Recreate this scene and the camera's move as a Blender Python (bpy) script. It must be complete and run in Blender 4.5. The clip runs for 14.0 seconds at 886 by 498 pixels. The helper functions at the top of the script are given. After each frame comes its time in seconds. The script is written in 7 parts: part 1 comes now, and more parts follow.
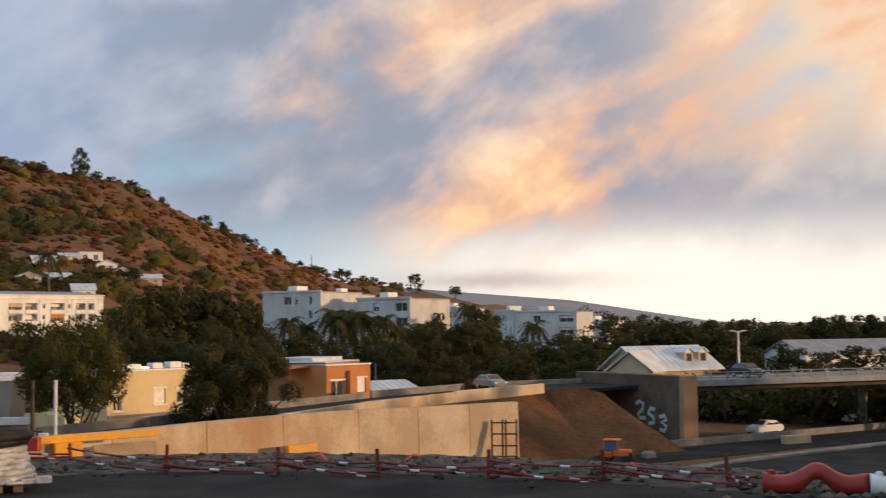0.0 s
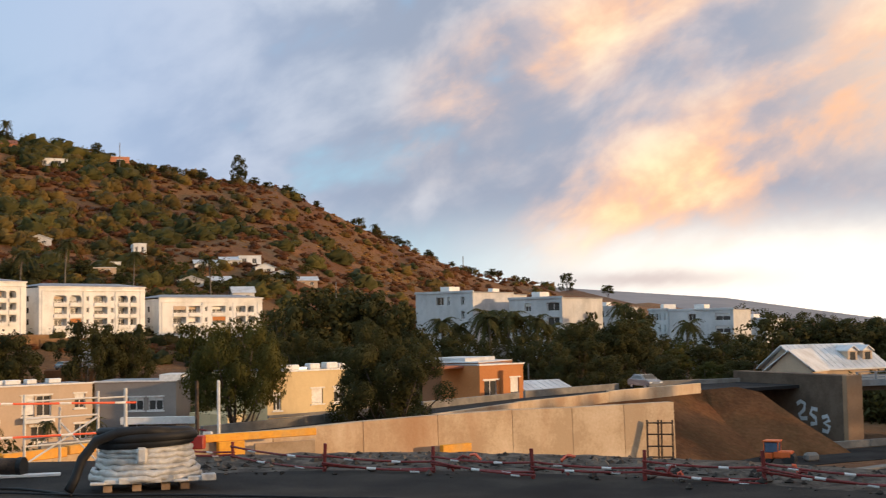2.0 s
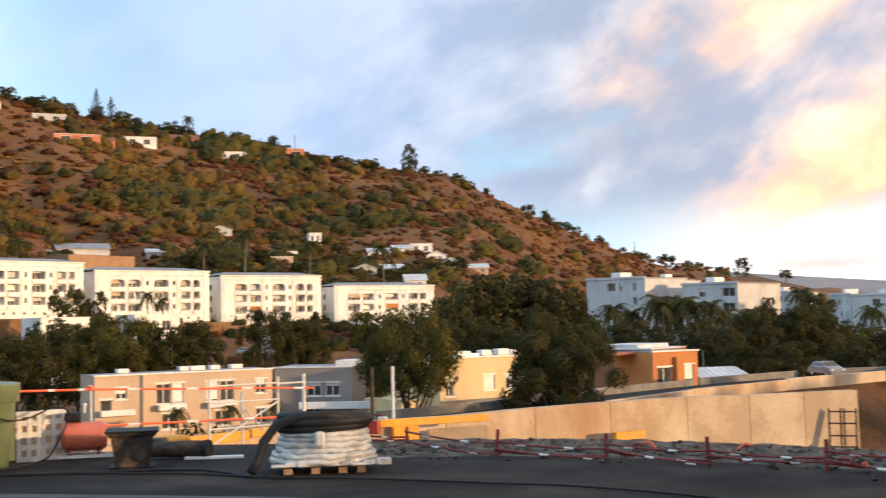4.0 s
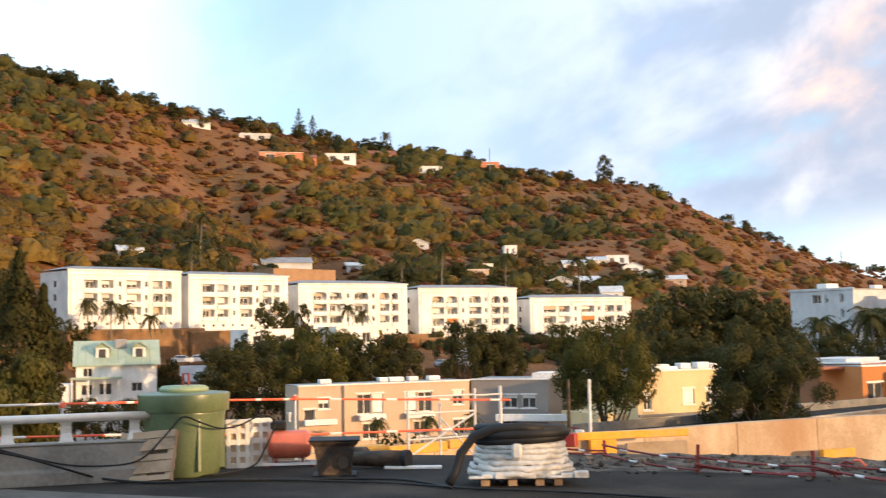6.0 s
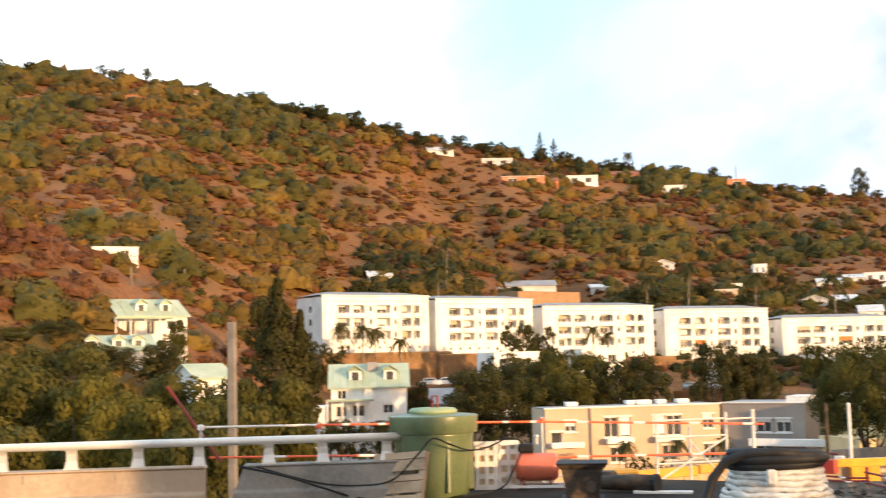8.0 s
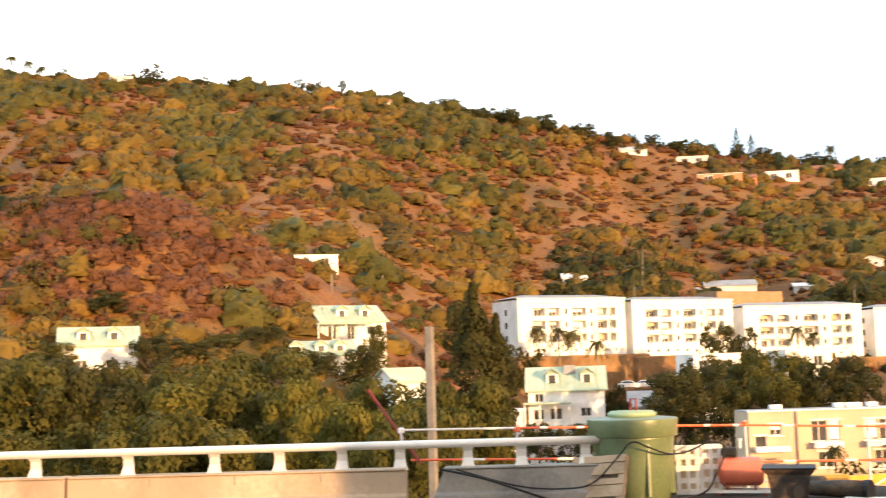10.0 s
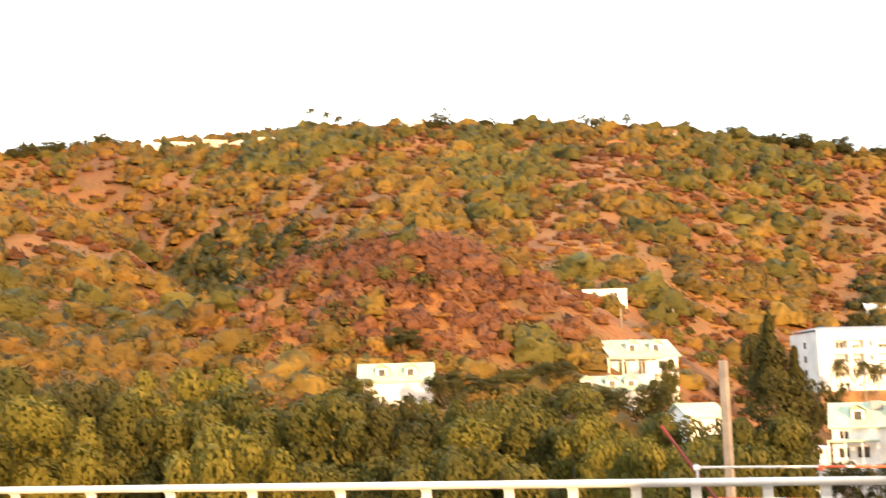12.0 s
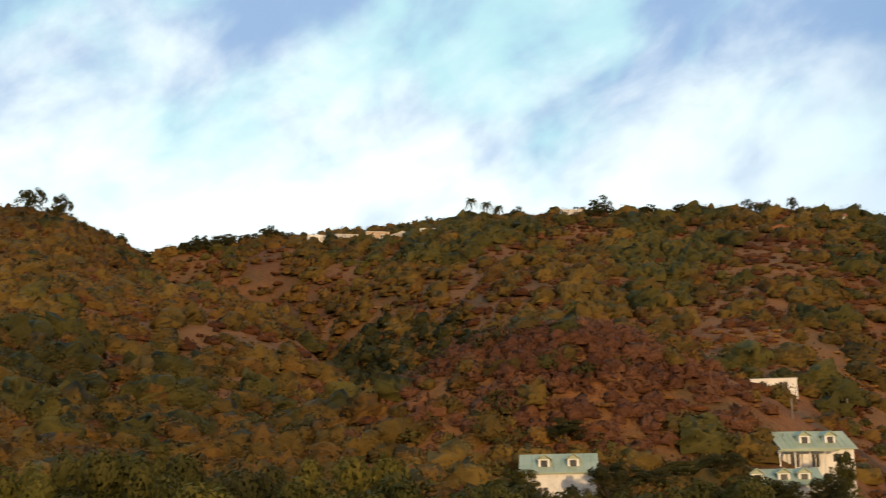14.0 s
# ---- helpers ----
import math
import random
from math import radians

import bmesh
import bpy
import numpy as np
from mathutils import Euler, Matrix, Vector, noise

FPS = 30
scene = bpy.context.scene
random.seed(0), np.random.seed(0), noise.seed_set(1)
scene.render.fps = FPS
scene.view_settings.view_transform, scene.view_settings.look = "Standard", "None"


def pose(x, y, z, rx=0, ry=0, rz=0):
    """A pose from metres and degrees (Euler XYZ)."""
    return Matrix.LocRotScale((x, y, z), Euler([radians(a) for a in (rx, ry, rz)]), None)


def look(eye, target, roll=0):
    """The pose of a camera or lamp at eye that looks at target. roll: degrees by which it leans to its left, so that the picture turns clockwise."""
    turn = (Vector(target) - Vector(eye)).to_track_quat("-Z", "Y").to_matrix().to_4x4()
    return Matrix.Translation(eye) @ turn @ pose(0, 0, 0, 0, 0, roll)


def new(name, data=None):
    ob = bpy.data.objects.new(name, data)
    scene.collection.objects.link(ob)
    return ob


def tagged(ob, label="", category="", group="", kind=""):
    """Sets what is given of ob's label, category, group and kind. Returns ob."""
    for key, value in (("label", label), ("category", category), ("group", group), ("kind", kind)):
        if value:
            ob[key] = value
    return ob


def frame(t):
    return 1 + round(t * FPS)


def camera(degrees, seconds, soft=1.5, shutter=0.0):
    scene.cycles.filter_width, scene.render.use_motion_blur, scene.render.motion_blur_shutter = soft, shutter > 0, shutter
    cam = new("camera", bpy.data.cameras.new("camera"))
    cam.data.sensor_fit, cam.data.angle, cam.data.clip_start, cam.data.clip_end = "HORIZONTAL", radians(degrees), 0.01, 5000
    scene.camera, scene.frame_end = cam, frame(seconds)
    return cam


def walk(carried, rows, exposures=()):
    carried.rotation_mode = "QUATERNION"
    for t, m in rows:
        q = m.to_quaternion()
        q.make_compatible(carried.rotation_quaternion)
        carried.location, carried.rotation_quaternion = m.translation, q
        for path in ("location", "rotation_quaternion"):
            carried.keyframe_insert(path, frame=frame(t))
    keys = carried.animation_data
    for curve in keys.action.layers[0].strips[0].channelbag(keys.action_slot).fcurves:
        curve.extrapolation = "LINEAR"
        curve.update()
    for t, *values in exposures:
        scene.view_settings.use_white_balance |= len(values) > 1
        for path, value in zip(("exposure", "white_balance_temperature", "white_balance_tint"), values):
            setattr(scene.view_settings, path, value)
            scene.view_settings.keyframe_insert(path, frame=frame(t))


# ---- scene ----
EYE = 2.4
cam = camera(40.2, 14.0, soft=1.15, shutter=0.7)
# seconds, yaw, pitch, roll: the camera turns where it stands
TURN = [
    (0.0, 0.00, 3.48, 0.56), (0.5, 1.98, 3.67, 0.89), (1.0, 4.26, 3.71, 0.86), (1.5, 6.04, 3.77, 0.93), (2.0, 7.18, 3.57, 0.98),
    (4.5, 17.65, 3.11, 1.37), (5.0, 19.99, 3.26, 1.48), (5.5, 22.35, 3.41, 1.18), (6.0, 24.48, 3.85, 1.09), (6.5, 26.50, 4.16, 1.11),
    (7.0, 29.49, 4.43, 1.24), (7.5, 32.99, 4.83, 1.27), (10.0, 45.26, 5.55, 1.75), (10.5, 48.03, 5.64, 1.66), (11.0, 51.64, 6.17, 1.68),
    (11.5, 55.61, 6.71, 1.83), (12.0, 58.90, 7.61, 1.69), (12.5, 60.92, 9.25, 1.30), (13.0, 63.06, 11.06, 1.20), (13.5, 64.64, 11.94, 1.10),
    (14.0, 66.46, 11.99, 0.94),
]
walk(cam, [(t, pose(0, 0, EYE, 90 + p, r, y)) for t, y, p, r in TURN],
     exposures=[(0.0, -0.38, 6450, 10), (2.0, -0.15, 6350, 9), (4.5, 0.35, 6200, 8), (6.5, 0.6, 6400, 8), (7.5, 0.75, 6700, 8), (10.0, 1.2, 7350, 10), (11.5, 1.66, 7650, 10), (12.0, 1.68, 7550, 10), (12.5, 1.54, 7500, 9), (13.0, 0.12, 6750, 5), (14.0, -0.48, 6450, 3)])


# ---- light: a low evening sun on the right, broken cloud above ----
SUN_BEARING, SUN_HEIGHT = -99.0, 6.5


def sky_world():
    world = bpy.data.worlds.new("evening_sky")
    scene.world = world
    world.use_nodes = True
    nt = world.node_tree
    nt.nodes.clear()
    L = nt.links.new

    def node(kind, **values):
        n = nt.nodes.new(kind)
        for key, value in values.items():
            n.inputs[key].default_value = value
        return n

    def calc(op, a, b=None, c=None):
        n = nt.nodes.new("ShaderNodeMath")
        n.operation = op
        for i, v in enumerate((a, b, c)):
            if v is None:
                continue
            if isinstance(v, (int, float)):
                n.inputs[i].default_value = v
            else:
                L(v, n.inputs[i])
        return n.outputs[0]

    def ramp(v, lo, hi, out0=0.0, out1=1.0):
        n = nt.nodes.new("ShaderNodeMapRange")
        n.interpolation_type = "SMOOTHSTEP"
        n.inputs[1].default_value, n.inputs[2].default_value, n.inputs[3].default_value, n.inputs[4].default_value = lo, hi, out0, out1
        L(v, n.inputs[0])
        return n.outputs[0]

    def mix(f, a, b):
        n = nt.nodes.new("ShaderNodeMix")
        n.data_type = "RGBA"
        for socket, v in ((n.inputs[0], f), (n.inputs[6], a), (n.inputs[7], b)):
            if isinstance(v, (tuple, float)):
                socket.default_value = v if isinstance(v, float) else (*v, 1)
            else:
                L(v, socket)
        return n.outputs[2]

    coord = nt.nodes.new("ShaderNodeTexCoord")
    split = nt.nodes.new("ShaderNodeSeparateXYZ")
    L(coord.outputs["Generated"], split.inputs[0])
    x, y, z = split.outputs
    up = calc("MAXIMUM", z, 0.0)
    bearing = calc("MULTIPLY", calc("ARCTAN2", calc("MULTIPLY", x, -1.0), y), 57.2958)
    height = calc("MULTIPLY", calc("ARCSINE", z), 57.2958)
    # cloud streaks rise to the right: along and across them, in degrees
    along = calc("ADD", calc("MULTIPLY", bearing, -0.9), calc("MULTIPLY", height, 0.42))
    across = calc("ADD", calc("MULTIPLY", height, 0.9), calc("MULTIPLY", bearing, 0.42))

    def cloud(u, v, shift, detail, rough, warp):
        spot = nt.nodes.new("ShaderNodeCombineXYZ")
        L(calc("MULTIPLY", along, u), spot.inputs[0])
        L(calc("MULTIPLY", across, v), spot.inputs[1])
        spot.inputs[2].default_value = shift
        n = node("ShaderNodeTexNoise", Scale=1.0, Detail=detail, Roughness=rough, Distortion=warp)
        L(spot.outputs[0], n.inputs["Vector"])
        return n.outputs[0]

    def bell(v, centre, width):
        t = calc("DIVIDE", calc("SUBTRACT", v, centre), width)
        return calc("POWER", 2.718, calc("MULTIPLY", calc("MULTIPLY", t, t), -1.0))

    def toward(b, h):
        b, h = radians(b), radians(h)
        return calc("ADD", calc("ADD", calc("MULTIPLY", x, -math.sin(b) * math.cos(h)), calc("MULTIPLY", y, math.cos(b) * math.cos(h))), calc("MULTIPLY", z, math.sin(h)))

    clear = nt.nodes.new("ShaderNodeTexSky")
    clear.sky_type, clear.sun_disc = "NISHITA", False
    clear.sun_elevation, clear.sun_rotation = radians(SUN_HEIGHT), radians(-SUN_BEARING)
    dim = nt.nodes.new("ShaderNodeMix")
    dim.data_type, dim.blend_type = "RGBA", "MULTIPLY"
    dim.inputs[0].default_value = 1.0
    L(clear.outputs[0], dim.inputs[6])
    dim.inputs[7].default_value = (0.14, 0.14, 0.14, 1)

    mass = cloud(0.075, 0.15, 2.0, 6.0, 0.5, 0.12)
    puffs = cloud(0.16, 0.25, 7.6, 7.0, 0.52, 0.2)
    wisps = cloud(0.4, 0.75, 4.0, 5.0, 0.55, 0.1)
    blue = mix(ramp(height, 4.0, 26.0), (0.50, 0.76, 0.95), (0.26, 0.52, 0.92))
    drift = mix(ramp(cloud(0.11, 0.16, 12.4, 6.0, 0.5, 0.2), 0.40, 0.60), (0.50, 0.74, 1.24), (0.90, 1.42, 1.56))
    blue = mix(ramp(bearing, 30.0, 52.0), blue, drift)
    base = mix(0.15, blue, dim.outputs[2])
    base = mix(calc("MULTIPLY", ramp(bearing, 8.0, -10.0), 0.85), base, (0.80, 0.80, 0.85))
    # pale evening glow low on the right
    base = mix(calc("MULTIPLY", ramp(bearing, 14.0, -8.0), ramp(height, 3.5, 9.0, 1.0, 0.0)), base, (1.45, 1.30, 1.12))
    grey = mix(ramp(puffs, 0.35, 0.65), (0.40, 0.455, 0.575), (0.72, 0.74, 0.81))
    grey = mix(calc("MULTIPLY", ramp(bearing, 6.0, 26.0), 0.65), grey, (0.50, 0.65, 0.93))
    # sunlit undersides: one broad band that climbs to the right, a fainter one above it
    band = calc("MULTIPLY", bell(across, 3.9, 3.7), ramp(bearing, 7.0, -2.0))
    upper = calc("MULTIPLY", bell(across, 12.4, 2.6), calc("MULTIPLY", ramp(bearing, 11.0, 4.0), 0.8))
    band = calc("MINIMUM", calc("ADD", band, upper), 1.0)
    lit = calc("MULTIPLY", band, ramp(calc("ADD", puffs, calc("MULTIPLY", wisps, 0.25)), 0.46, 0.72))
    lit = calc("MAXIMUM", lit, calc("MULTIPLY", calc("MULTIPLY", band, ramp(puffs, 0.26, 0.58)), 0.55))
    peach = mix(ramp(puffs, 0.50, 0.72), (1.20, 0.67, 0.40), (1.65, 1.14, 0.64))
    grey = mix(calc("MULTIPLY", calc("MULTIPLY", ramp(bearing, -6.0, -20.0), ramp(bearing, -55.0, -28.0)), ramp(height, 5.0, 12.0, 0.15, 0.8)), grey, (1.45, 1.10, 0.74))
    clouds = mix(lit, grey, peach)
    cover = ramp(calc("ADD", mass, calc("MULTIPLY", calc("SUBTRACT", puffs, 0.5), 0.5)), 0.25, 0.42)
    cover = calc("MULTIPLY", cover, ramp(calc("ADD", height, calc("MULTIPLY", puffs, 5.0)), 4.6, 8.2))
    cover = calc("MULTIPLY", cover, ramp(bearing, 44.0, 18.0, 0.12, 1.0))
    dome = mix(cover, base, clouds)
    # a long thin bar of cloud low over the far slope
    bar = calc("MULTIPLY", bell(calc("ADD", height, calc("MULTIPLY", wisps, 0.8)), 2.35, 0.42), bell(bearing, -2.5, 4.5))
    dome = mix(calc("MULTIPLY", bar, 0.75), dome, (0.74, 0.58, 0.55))
    # bright thin cloud over the hill, broken towards the top
    veil = calc("MULTIPLY", ramp(bearing, 28.0, 60.0), ramp(calc("SUBTRACT", height, calc("MULTIPLY", calc("SUBTRACT", puffs, 0.5), 26.0)), 12.0, 24.0, 1.0, 0.05))
    dome = mix(calc("MULTIPLY", veil, ramp(bearing, 150.0, 110.0)), dome, (1.5, 1.6, 1.66))
    glow = calc("MULTIPLY", ramp(toward(SUN_BEARING, 5), 0.2, 0.95), ramp(up, 0.0, 0.5, 0.8, 0.0))
    dome = mix(glow, dome, (1.6, 1.1, 0.65))
    # the ground half of the dome is never seen
    dome = mix(ramp(z, -0.12, -0.02, 1.0, 0.0), dome, (0.16, 0.13, 0.11))
    out = node("ShaderNodeBackground", Strength=1.0)
    L(dome, out.inputs[0])
    end = nt.nodes.new("ShaderNodeOutputWorld")
    L(out.outputs[0], end.inputs[0])


sky_world()
sun = new("sun", bpy.data.lights.new("sun", "SUN"))
sun.data.energy, sun.data.angle, sun.data.color = 4.0, radians(0.8), (1.0, 0.62, 0.31)
sun.matrix_world = look((0, 0, 0), (math.sin(radians(SUN_BEARING)) * math.cos(radians(SUN_HEIGHT)), -math.cos(radians(SUN_BEARING)) * math.cos(radians(SUN_HEIGHT)), -math.sin(radians(SUN_HEIGHT))))


# ---- materials ----
def material(name, colors, scale=1.0, rough=0.8, bump=0.1, fine=12.0, metal=0.0, spread=(0.35, 0.65), per_object=0.0, per_island=0.0, stains=None, gloss=0.5, cells=0.0):
    """Two or three colours mixed by a broad and a fine noise, with relief at the fine scale. Sizes in metres."""
    m = bpy.data.materials.new(name)
    m.use_nodes = True
    nt = m.node_tree
    L = nt.links.new
    bsdf = nt.nodes["Principled BSDF"]
    bsdf.inputs["Roughness"].default_value = rough
    bsdf.inputs["Metallic"].default_value = metal
    bsdf.inputs["Specular IOR Level"].default_value = gloss
    geo = nt.nodes.new("ShaderNodeNewGeometry")
    broad = nt.nodes.new("ShaderNodeTexNoise")
    broad.inputs["Scale"].default_value, broad.inputs["Detail"].default_value, broad.inputs["Roughness"].default_value = scale, 6.0, 0.6
    grain = nt.nodes.new("ShaderNodeTexNoise")
    grain.inputs["Scale"].default_value, grain.inputs["Detail"].default_value = fine, 4.0
    L(geo.outputs["Position"], broad.inputs["Vector"])
    L(geo.outputs["Position"], grain.inputs["Vector"])
    add = nt.nodes.new("ShaderNodeMath")
    add.operation = "MULTIPLY_ADD"
    add.inputs[1].default_value, add.inputs[2].default_value = 0.35, -0.175
    L(grain.outputs[0], add.inputs[0])
    total = nt.nodes.new("ShaderNodeMath")
    total.operation = "ADD"
    L(broad.outputs[0], total.inputs[0])
    L(add.outputs[0], total.inputs[1])
    value = total.outputs[0]
    if cells:
        cell = nt.nodes.new("ShaderNodeTexVoronoi")
        cell.inputs["Scale"].default_value = cells
        L(geo.outputs["Position"], cell.inputs["Vector"])
        tone = nt.nodes.new("ShaderNodeMath")
        tone.operation = "MULTIPLY_ADD"
        tone.inputs[1].default_value, tone.inputs[2].default_value = 0.36, -0.18
        L(cell.outputs["Color"], tone.inputs[0])
        both = nt.nodes.new("ShaderNodeMath")
        both.operation = "ADD"
        L(value, both.inputs[0])
        L(tone.outputs[0], both.inputs[1])
        value = both.outputs[0]
    for amount, source in ((per_object, "object"), (per_island, "island")):
        if amount:
            src = nt.nodes.new("ShaderNodeObjectInfo").outputs["Random"] if source == "object" else geo.outputs["Random Per Island"]
            vary = nt.nodes.new("ShaderNodeMath")
            vary.operation = "MULTIPLY_ADD"
            vary.inputs[1].default_value = amount
            L(src, vary.inputs[0])
            shift = nt.nodes.new("ShaderNodeMath")
            shift.operation = "SUBTRACT"
            shift.inputs[1].default_value = amount / 2
            L(value, shift.inputs[0])
            L(shift.outputs[0], vary.inputs[2])
            value = vary.outputs[0]
    ramp = nt.nodes.new("ShaderNodeValToRGB")
    steps = ramp.color_ramp.elements
    while len(steps) < len(colors):
        steps.new(0.5)
    for i, c in enumerate(colors):
        steps[i].position = spread[0] + (spread[1] - spread[0]) * i / max(1, len(colors) - 1)
        steps[i].color = (*c, 1)
    L(value, ramp.inputs[0])
    color = ramp.outputs[0]
    if stains:
        tint, size, amount, stretch = stains
        mp = nt.nodes.new("ShaderNodeMapping")
        mp.inputs["Scale"].default_value = (1, 1, stretch)
        L(geo.outputs["Position"], mp.inputs[0])
        sn = nt.nodes.new("ShaderNodeTexNoise")
        sn.inputs["Scale"].default_value, sn.inputs["Detail"].default_value, sn.inputs["Roughness"].default_value = size, 7.0, 0.65
        L(mp.outputs[0], sn.inputs["Vector"])
        sr = nt.nodes.new("ShaderNodeMapRange")
        sr.inputs[1].default_value, sr.inputs[2].default_value, sr.inputs[4].default_value = 0.46, 0.66, amount
        L(sn.outputs[0], sr.inputs[0])
        mx = nt.nodes.new("ShaderNodeMix")
        mx.data_type = "RGBA"
        L(sr.outputs[0], mx.inputs[0])
        L(color, mx.inputs[6])
        mx.inputs[7].default_value = (*tint, 1)
        color = mx.outputs[2]
    L(color, bsdf.inputs["Base Color"])
    if bump:
        b = nt.nodes.new("ShaderNodeBump")
        b.inputs["Strength"].default_value, b.inputs["Distance"].default_value = bump, 0.6 / fine
        L(grain.outputs[0], b.inputs["Height"])
        L(b.outputs[0], bsdf.inputs["Normal"])
    return m


def leafy(name, colors, scale, through_light=0.35, cells=0.0):
    """Leaves: colour by clump and by place, a little light let through."""
    m = material(name, colors, scale=scale, rough=0.75, bump=0.0, fine=3.0, per_island=0.05 if cells else 0.22, spread=(0.25, 0.75), cells=cells)
    nt = m.node_tree
    bsdf = nt.nodes["Principled BSDF"]
    color = bsdf.inputs["Base Color"].links[0].from_socket
    trans = nt.nodes.new("ShaderNodeBsdfTranslucent")
    nt.links.new(color, trans.inputs[0])
    mixed = nt.nodes.new("ShaderNodeMixShader")
    mixed.inputs[0].default_value = through_light
    nt.links.new(bsdf.outputs[0], mixed.inputs[1])
    nt.links.new(trans.outputs[0], mixed.inputs[2])
    nt.links.new(mixed.outputs[0], nt.nodes["Material Output"].inputs[0])
    bsdf.inputs["Specular IOR Level"].default_value = 0.2
    return m


ASPHALT = material("asphalt", [(0.014, 0.014, 0.015), (0.026, 0.025, 0.025), (0.042, 0.04, 0.038)], 0.35, 0.92, 0.3, 30, gloss=0.12)
DECK = material("dusty_asphalt", [(0.014, 0.0135, 0.013), (0.026, 0.024, 0.022), (0.05, 0.044, 0.038)], 0.5, 0.9, 0.4, 26, stains=((0.05, 0.042, 0.035), 0.3, 0.5, 1), gloss=0.12)
GRAVEL = material("gravel", [(0.03, 0.026, 0.023), (0.065, 0.055, 0.046), (0.13, 0.11, 0.092)], 2.5, 0.95, 0.6, 14, per_island=0.5, gloss=0.2)
CONCRETE = material("raw_concrete", [(0.42, 0.31, 0.20), (0.52, 0.40, 0.27), (0.58, 0.46, 0.33)], 0.5, 0.9, 0.15, 9, stains=((0.34, 0.18, 0.09), 0.22, 0.75, 0.3), per_object=0.35)
CONCRETE_GREY = material("grey_concrete", [(0.14, 0.133, 0.122), (0.20, 0.19, 0.172), (0.27, 0.25, 0.225)], 0.8, 0.9, 0.2, 14, stains=((0.20, 0.17, 0.14), 0.8, 0.6, 0.5))
# concrete with the shade of abutment face and girders put into its colour
CONCRETE_SHADE = material("shade_dark_concrete", [(0.075, 0.047, 0.030), (0.105, 0.067, 0.043), (0.135, 0.09, 0.06)], 0.6, 0.92, 0.2, 8)
CONCRETE_TAN = material("tan_concrete", [(0.28, 0.165, 0.09), (0.36, 0.22, 0.125)], 0.6, 0.92, 0.2, 8)
EARTH = material("dry_earth", [(0.085, 0.038, 0.017), (0.14, 0.062, 0.027), (0.20, 0.095, 0.042)], 0.12, 0.97, 0.5, 2.5, stains=((0.07, 0.048, 0.02), 0.25, 0.5, 1), gloss=0.1)
# parapet concrete with peach sunlight put into its base colour, plus stains
PARAPET_SUNLIT = material("sunlit_warm_concrete", [(0.36, 0.27, 0.19), (0.44, 0.335, 0.24), (0.50, 0.39, 0.285)], 0.7, 0.9, 0.2, 12, stains=((0.20, 0.145, 0.10), 0.6, 0.6, 0.4), per_object=0.25)
BANK = material("dry_tan_bank", [(0.17, 0.092, 0.045), (0.24, 0.135, 0.068), (0.30, 0.18, 0.095)], 0.25, 0.95, 0.4, 3, stains=((0.12, 0.085, 0.04), 0.3, 0.5, 1), gloss=0.1)
STRIP = material("dusty_pale_strip", [(0.07, 0.066, 0.062), (0.10, 0.094, 0.087), (0.14, 0.13, 0.12)], 0.8, 0.92, 0.25, 18, gloss=0.2)
HILLSIDE = material("dry_hillside", [(0.09, 0.034, 0.011), (0.135, 0.052, 0.015), (0.20, 0.084, 0.022), (0.15, 0.070, 0.018)], 0.02, 0.97, 0.9, 1.1, stains=((0.07, 0.050, 0.018), 0.045, 0.75, 1))
WHITE = material("white_render", [(0.66, 0.66, 0.64), (0.80, 0.79, 0.76), (0.84, 0.83, 0.80)], 0.3, 0.8, 0.06, 4, stains=((0.55, 0.53, 0.48), 0.4, 0.35, 0.3))
OFFWHITE = material("weathered_white_render", [(0.44, 0.45, 0.46), (0.56, 0.56, 0.56), (0.62, 0.61, 0.6)], 0.2, 0.85, 0.06, 4, stains=((0.36, 0.34, 0.32), 0.3, 0.5, 0.25))
BEIGE = material("beige_render", [(0.50, 0.37, 0.26), (0.57, 0.43, 0.305)], 0.3, 0.85, 0.06, 5, stains=((0.34, 0.27, 0.2), 0.5, 0.35, 0.3))
TAUPE = material("grey_brown_render", [(0.24, 0.21, 0.19), (0.30, 0.265, 0.235)], 0.3, 0.85, 0.06, 5)
YELLOW_WALL = material("cream_yellow_render", [(0.60, 0.45, 0.24), (0.69, 0.53, 0.29)], 0.3, 0.85, 0.06, 5, stains=((0.42, 0.30, 0.17), 0.4, 0.35, 0.3))
ORANGE_WALL = material("orange_render", [(0.45, 0.17, 0.05), (0.55, 0.22, 0.07)], 0.3, 0.85, 0.06, 5)
BROWN_WALL = material("brown_render", [(0.24, 0.115, 0.055), (0.30, 0.15, 0.075)], 0.3, 0.88, 0.06, 5)
PINK_WALL = material("salmon_render", [(0.52, 0.20, 0.11), (0.60, 0.25, 0.14)], 0.3, 0.85, 0.06, 5)
DARK_OPEN = material("vent_shade", [(0.03, 0.028, 0.026), (0.06, 0.055, 0.05)], 1.0, 0.6, 0.0, 5)
PANE = material("window_glass", [(0.045, 0.045, 0.045), (0.075, 0.072, 0.068)], 0.4, 0.12, 0.0, 3, per_object=0.3)
TIN_WHITE = material("white_sheet_roof", [(0.52, 0.54, 0.56), (0.66, 0.67, 0.68)], 0.4, 0.45, 0.1, 6, stains=((0.36, 0.33, 0.3), 0.6, 0.5, 0.5))
TIN_GREEN = material("pale_green_sheet_roof", [(0.27, 0.34, 0.23), (0.37, 0.43, 0.31)], 0.4, 0.5, 0.1, 6, stains=((0.40, 0.45, 0.37), 0.5, 0.5, 0.5))
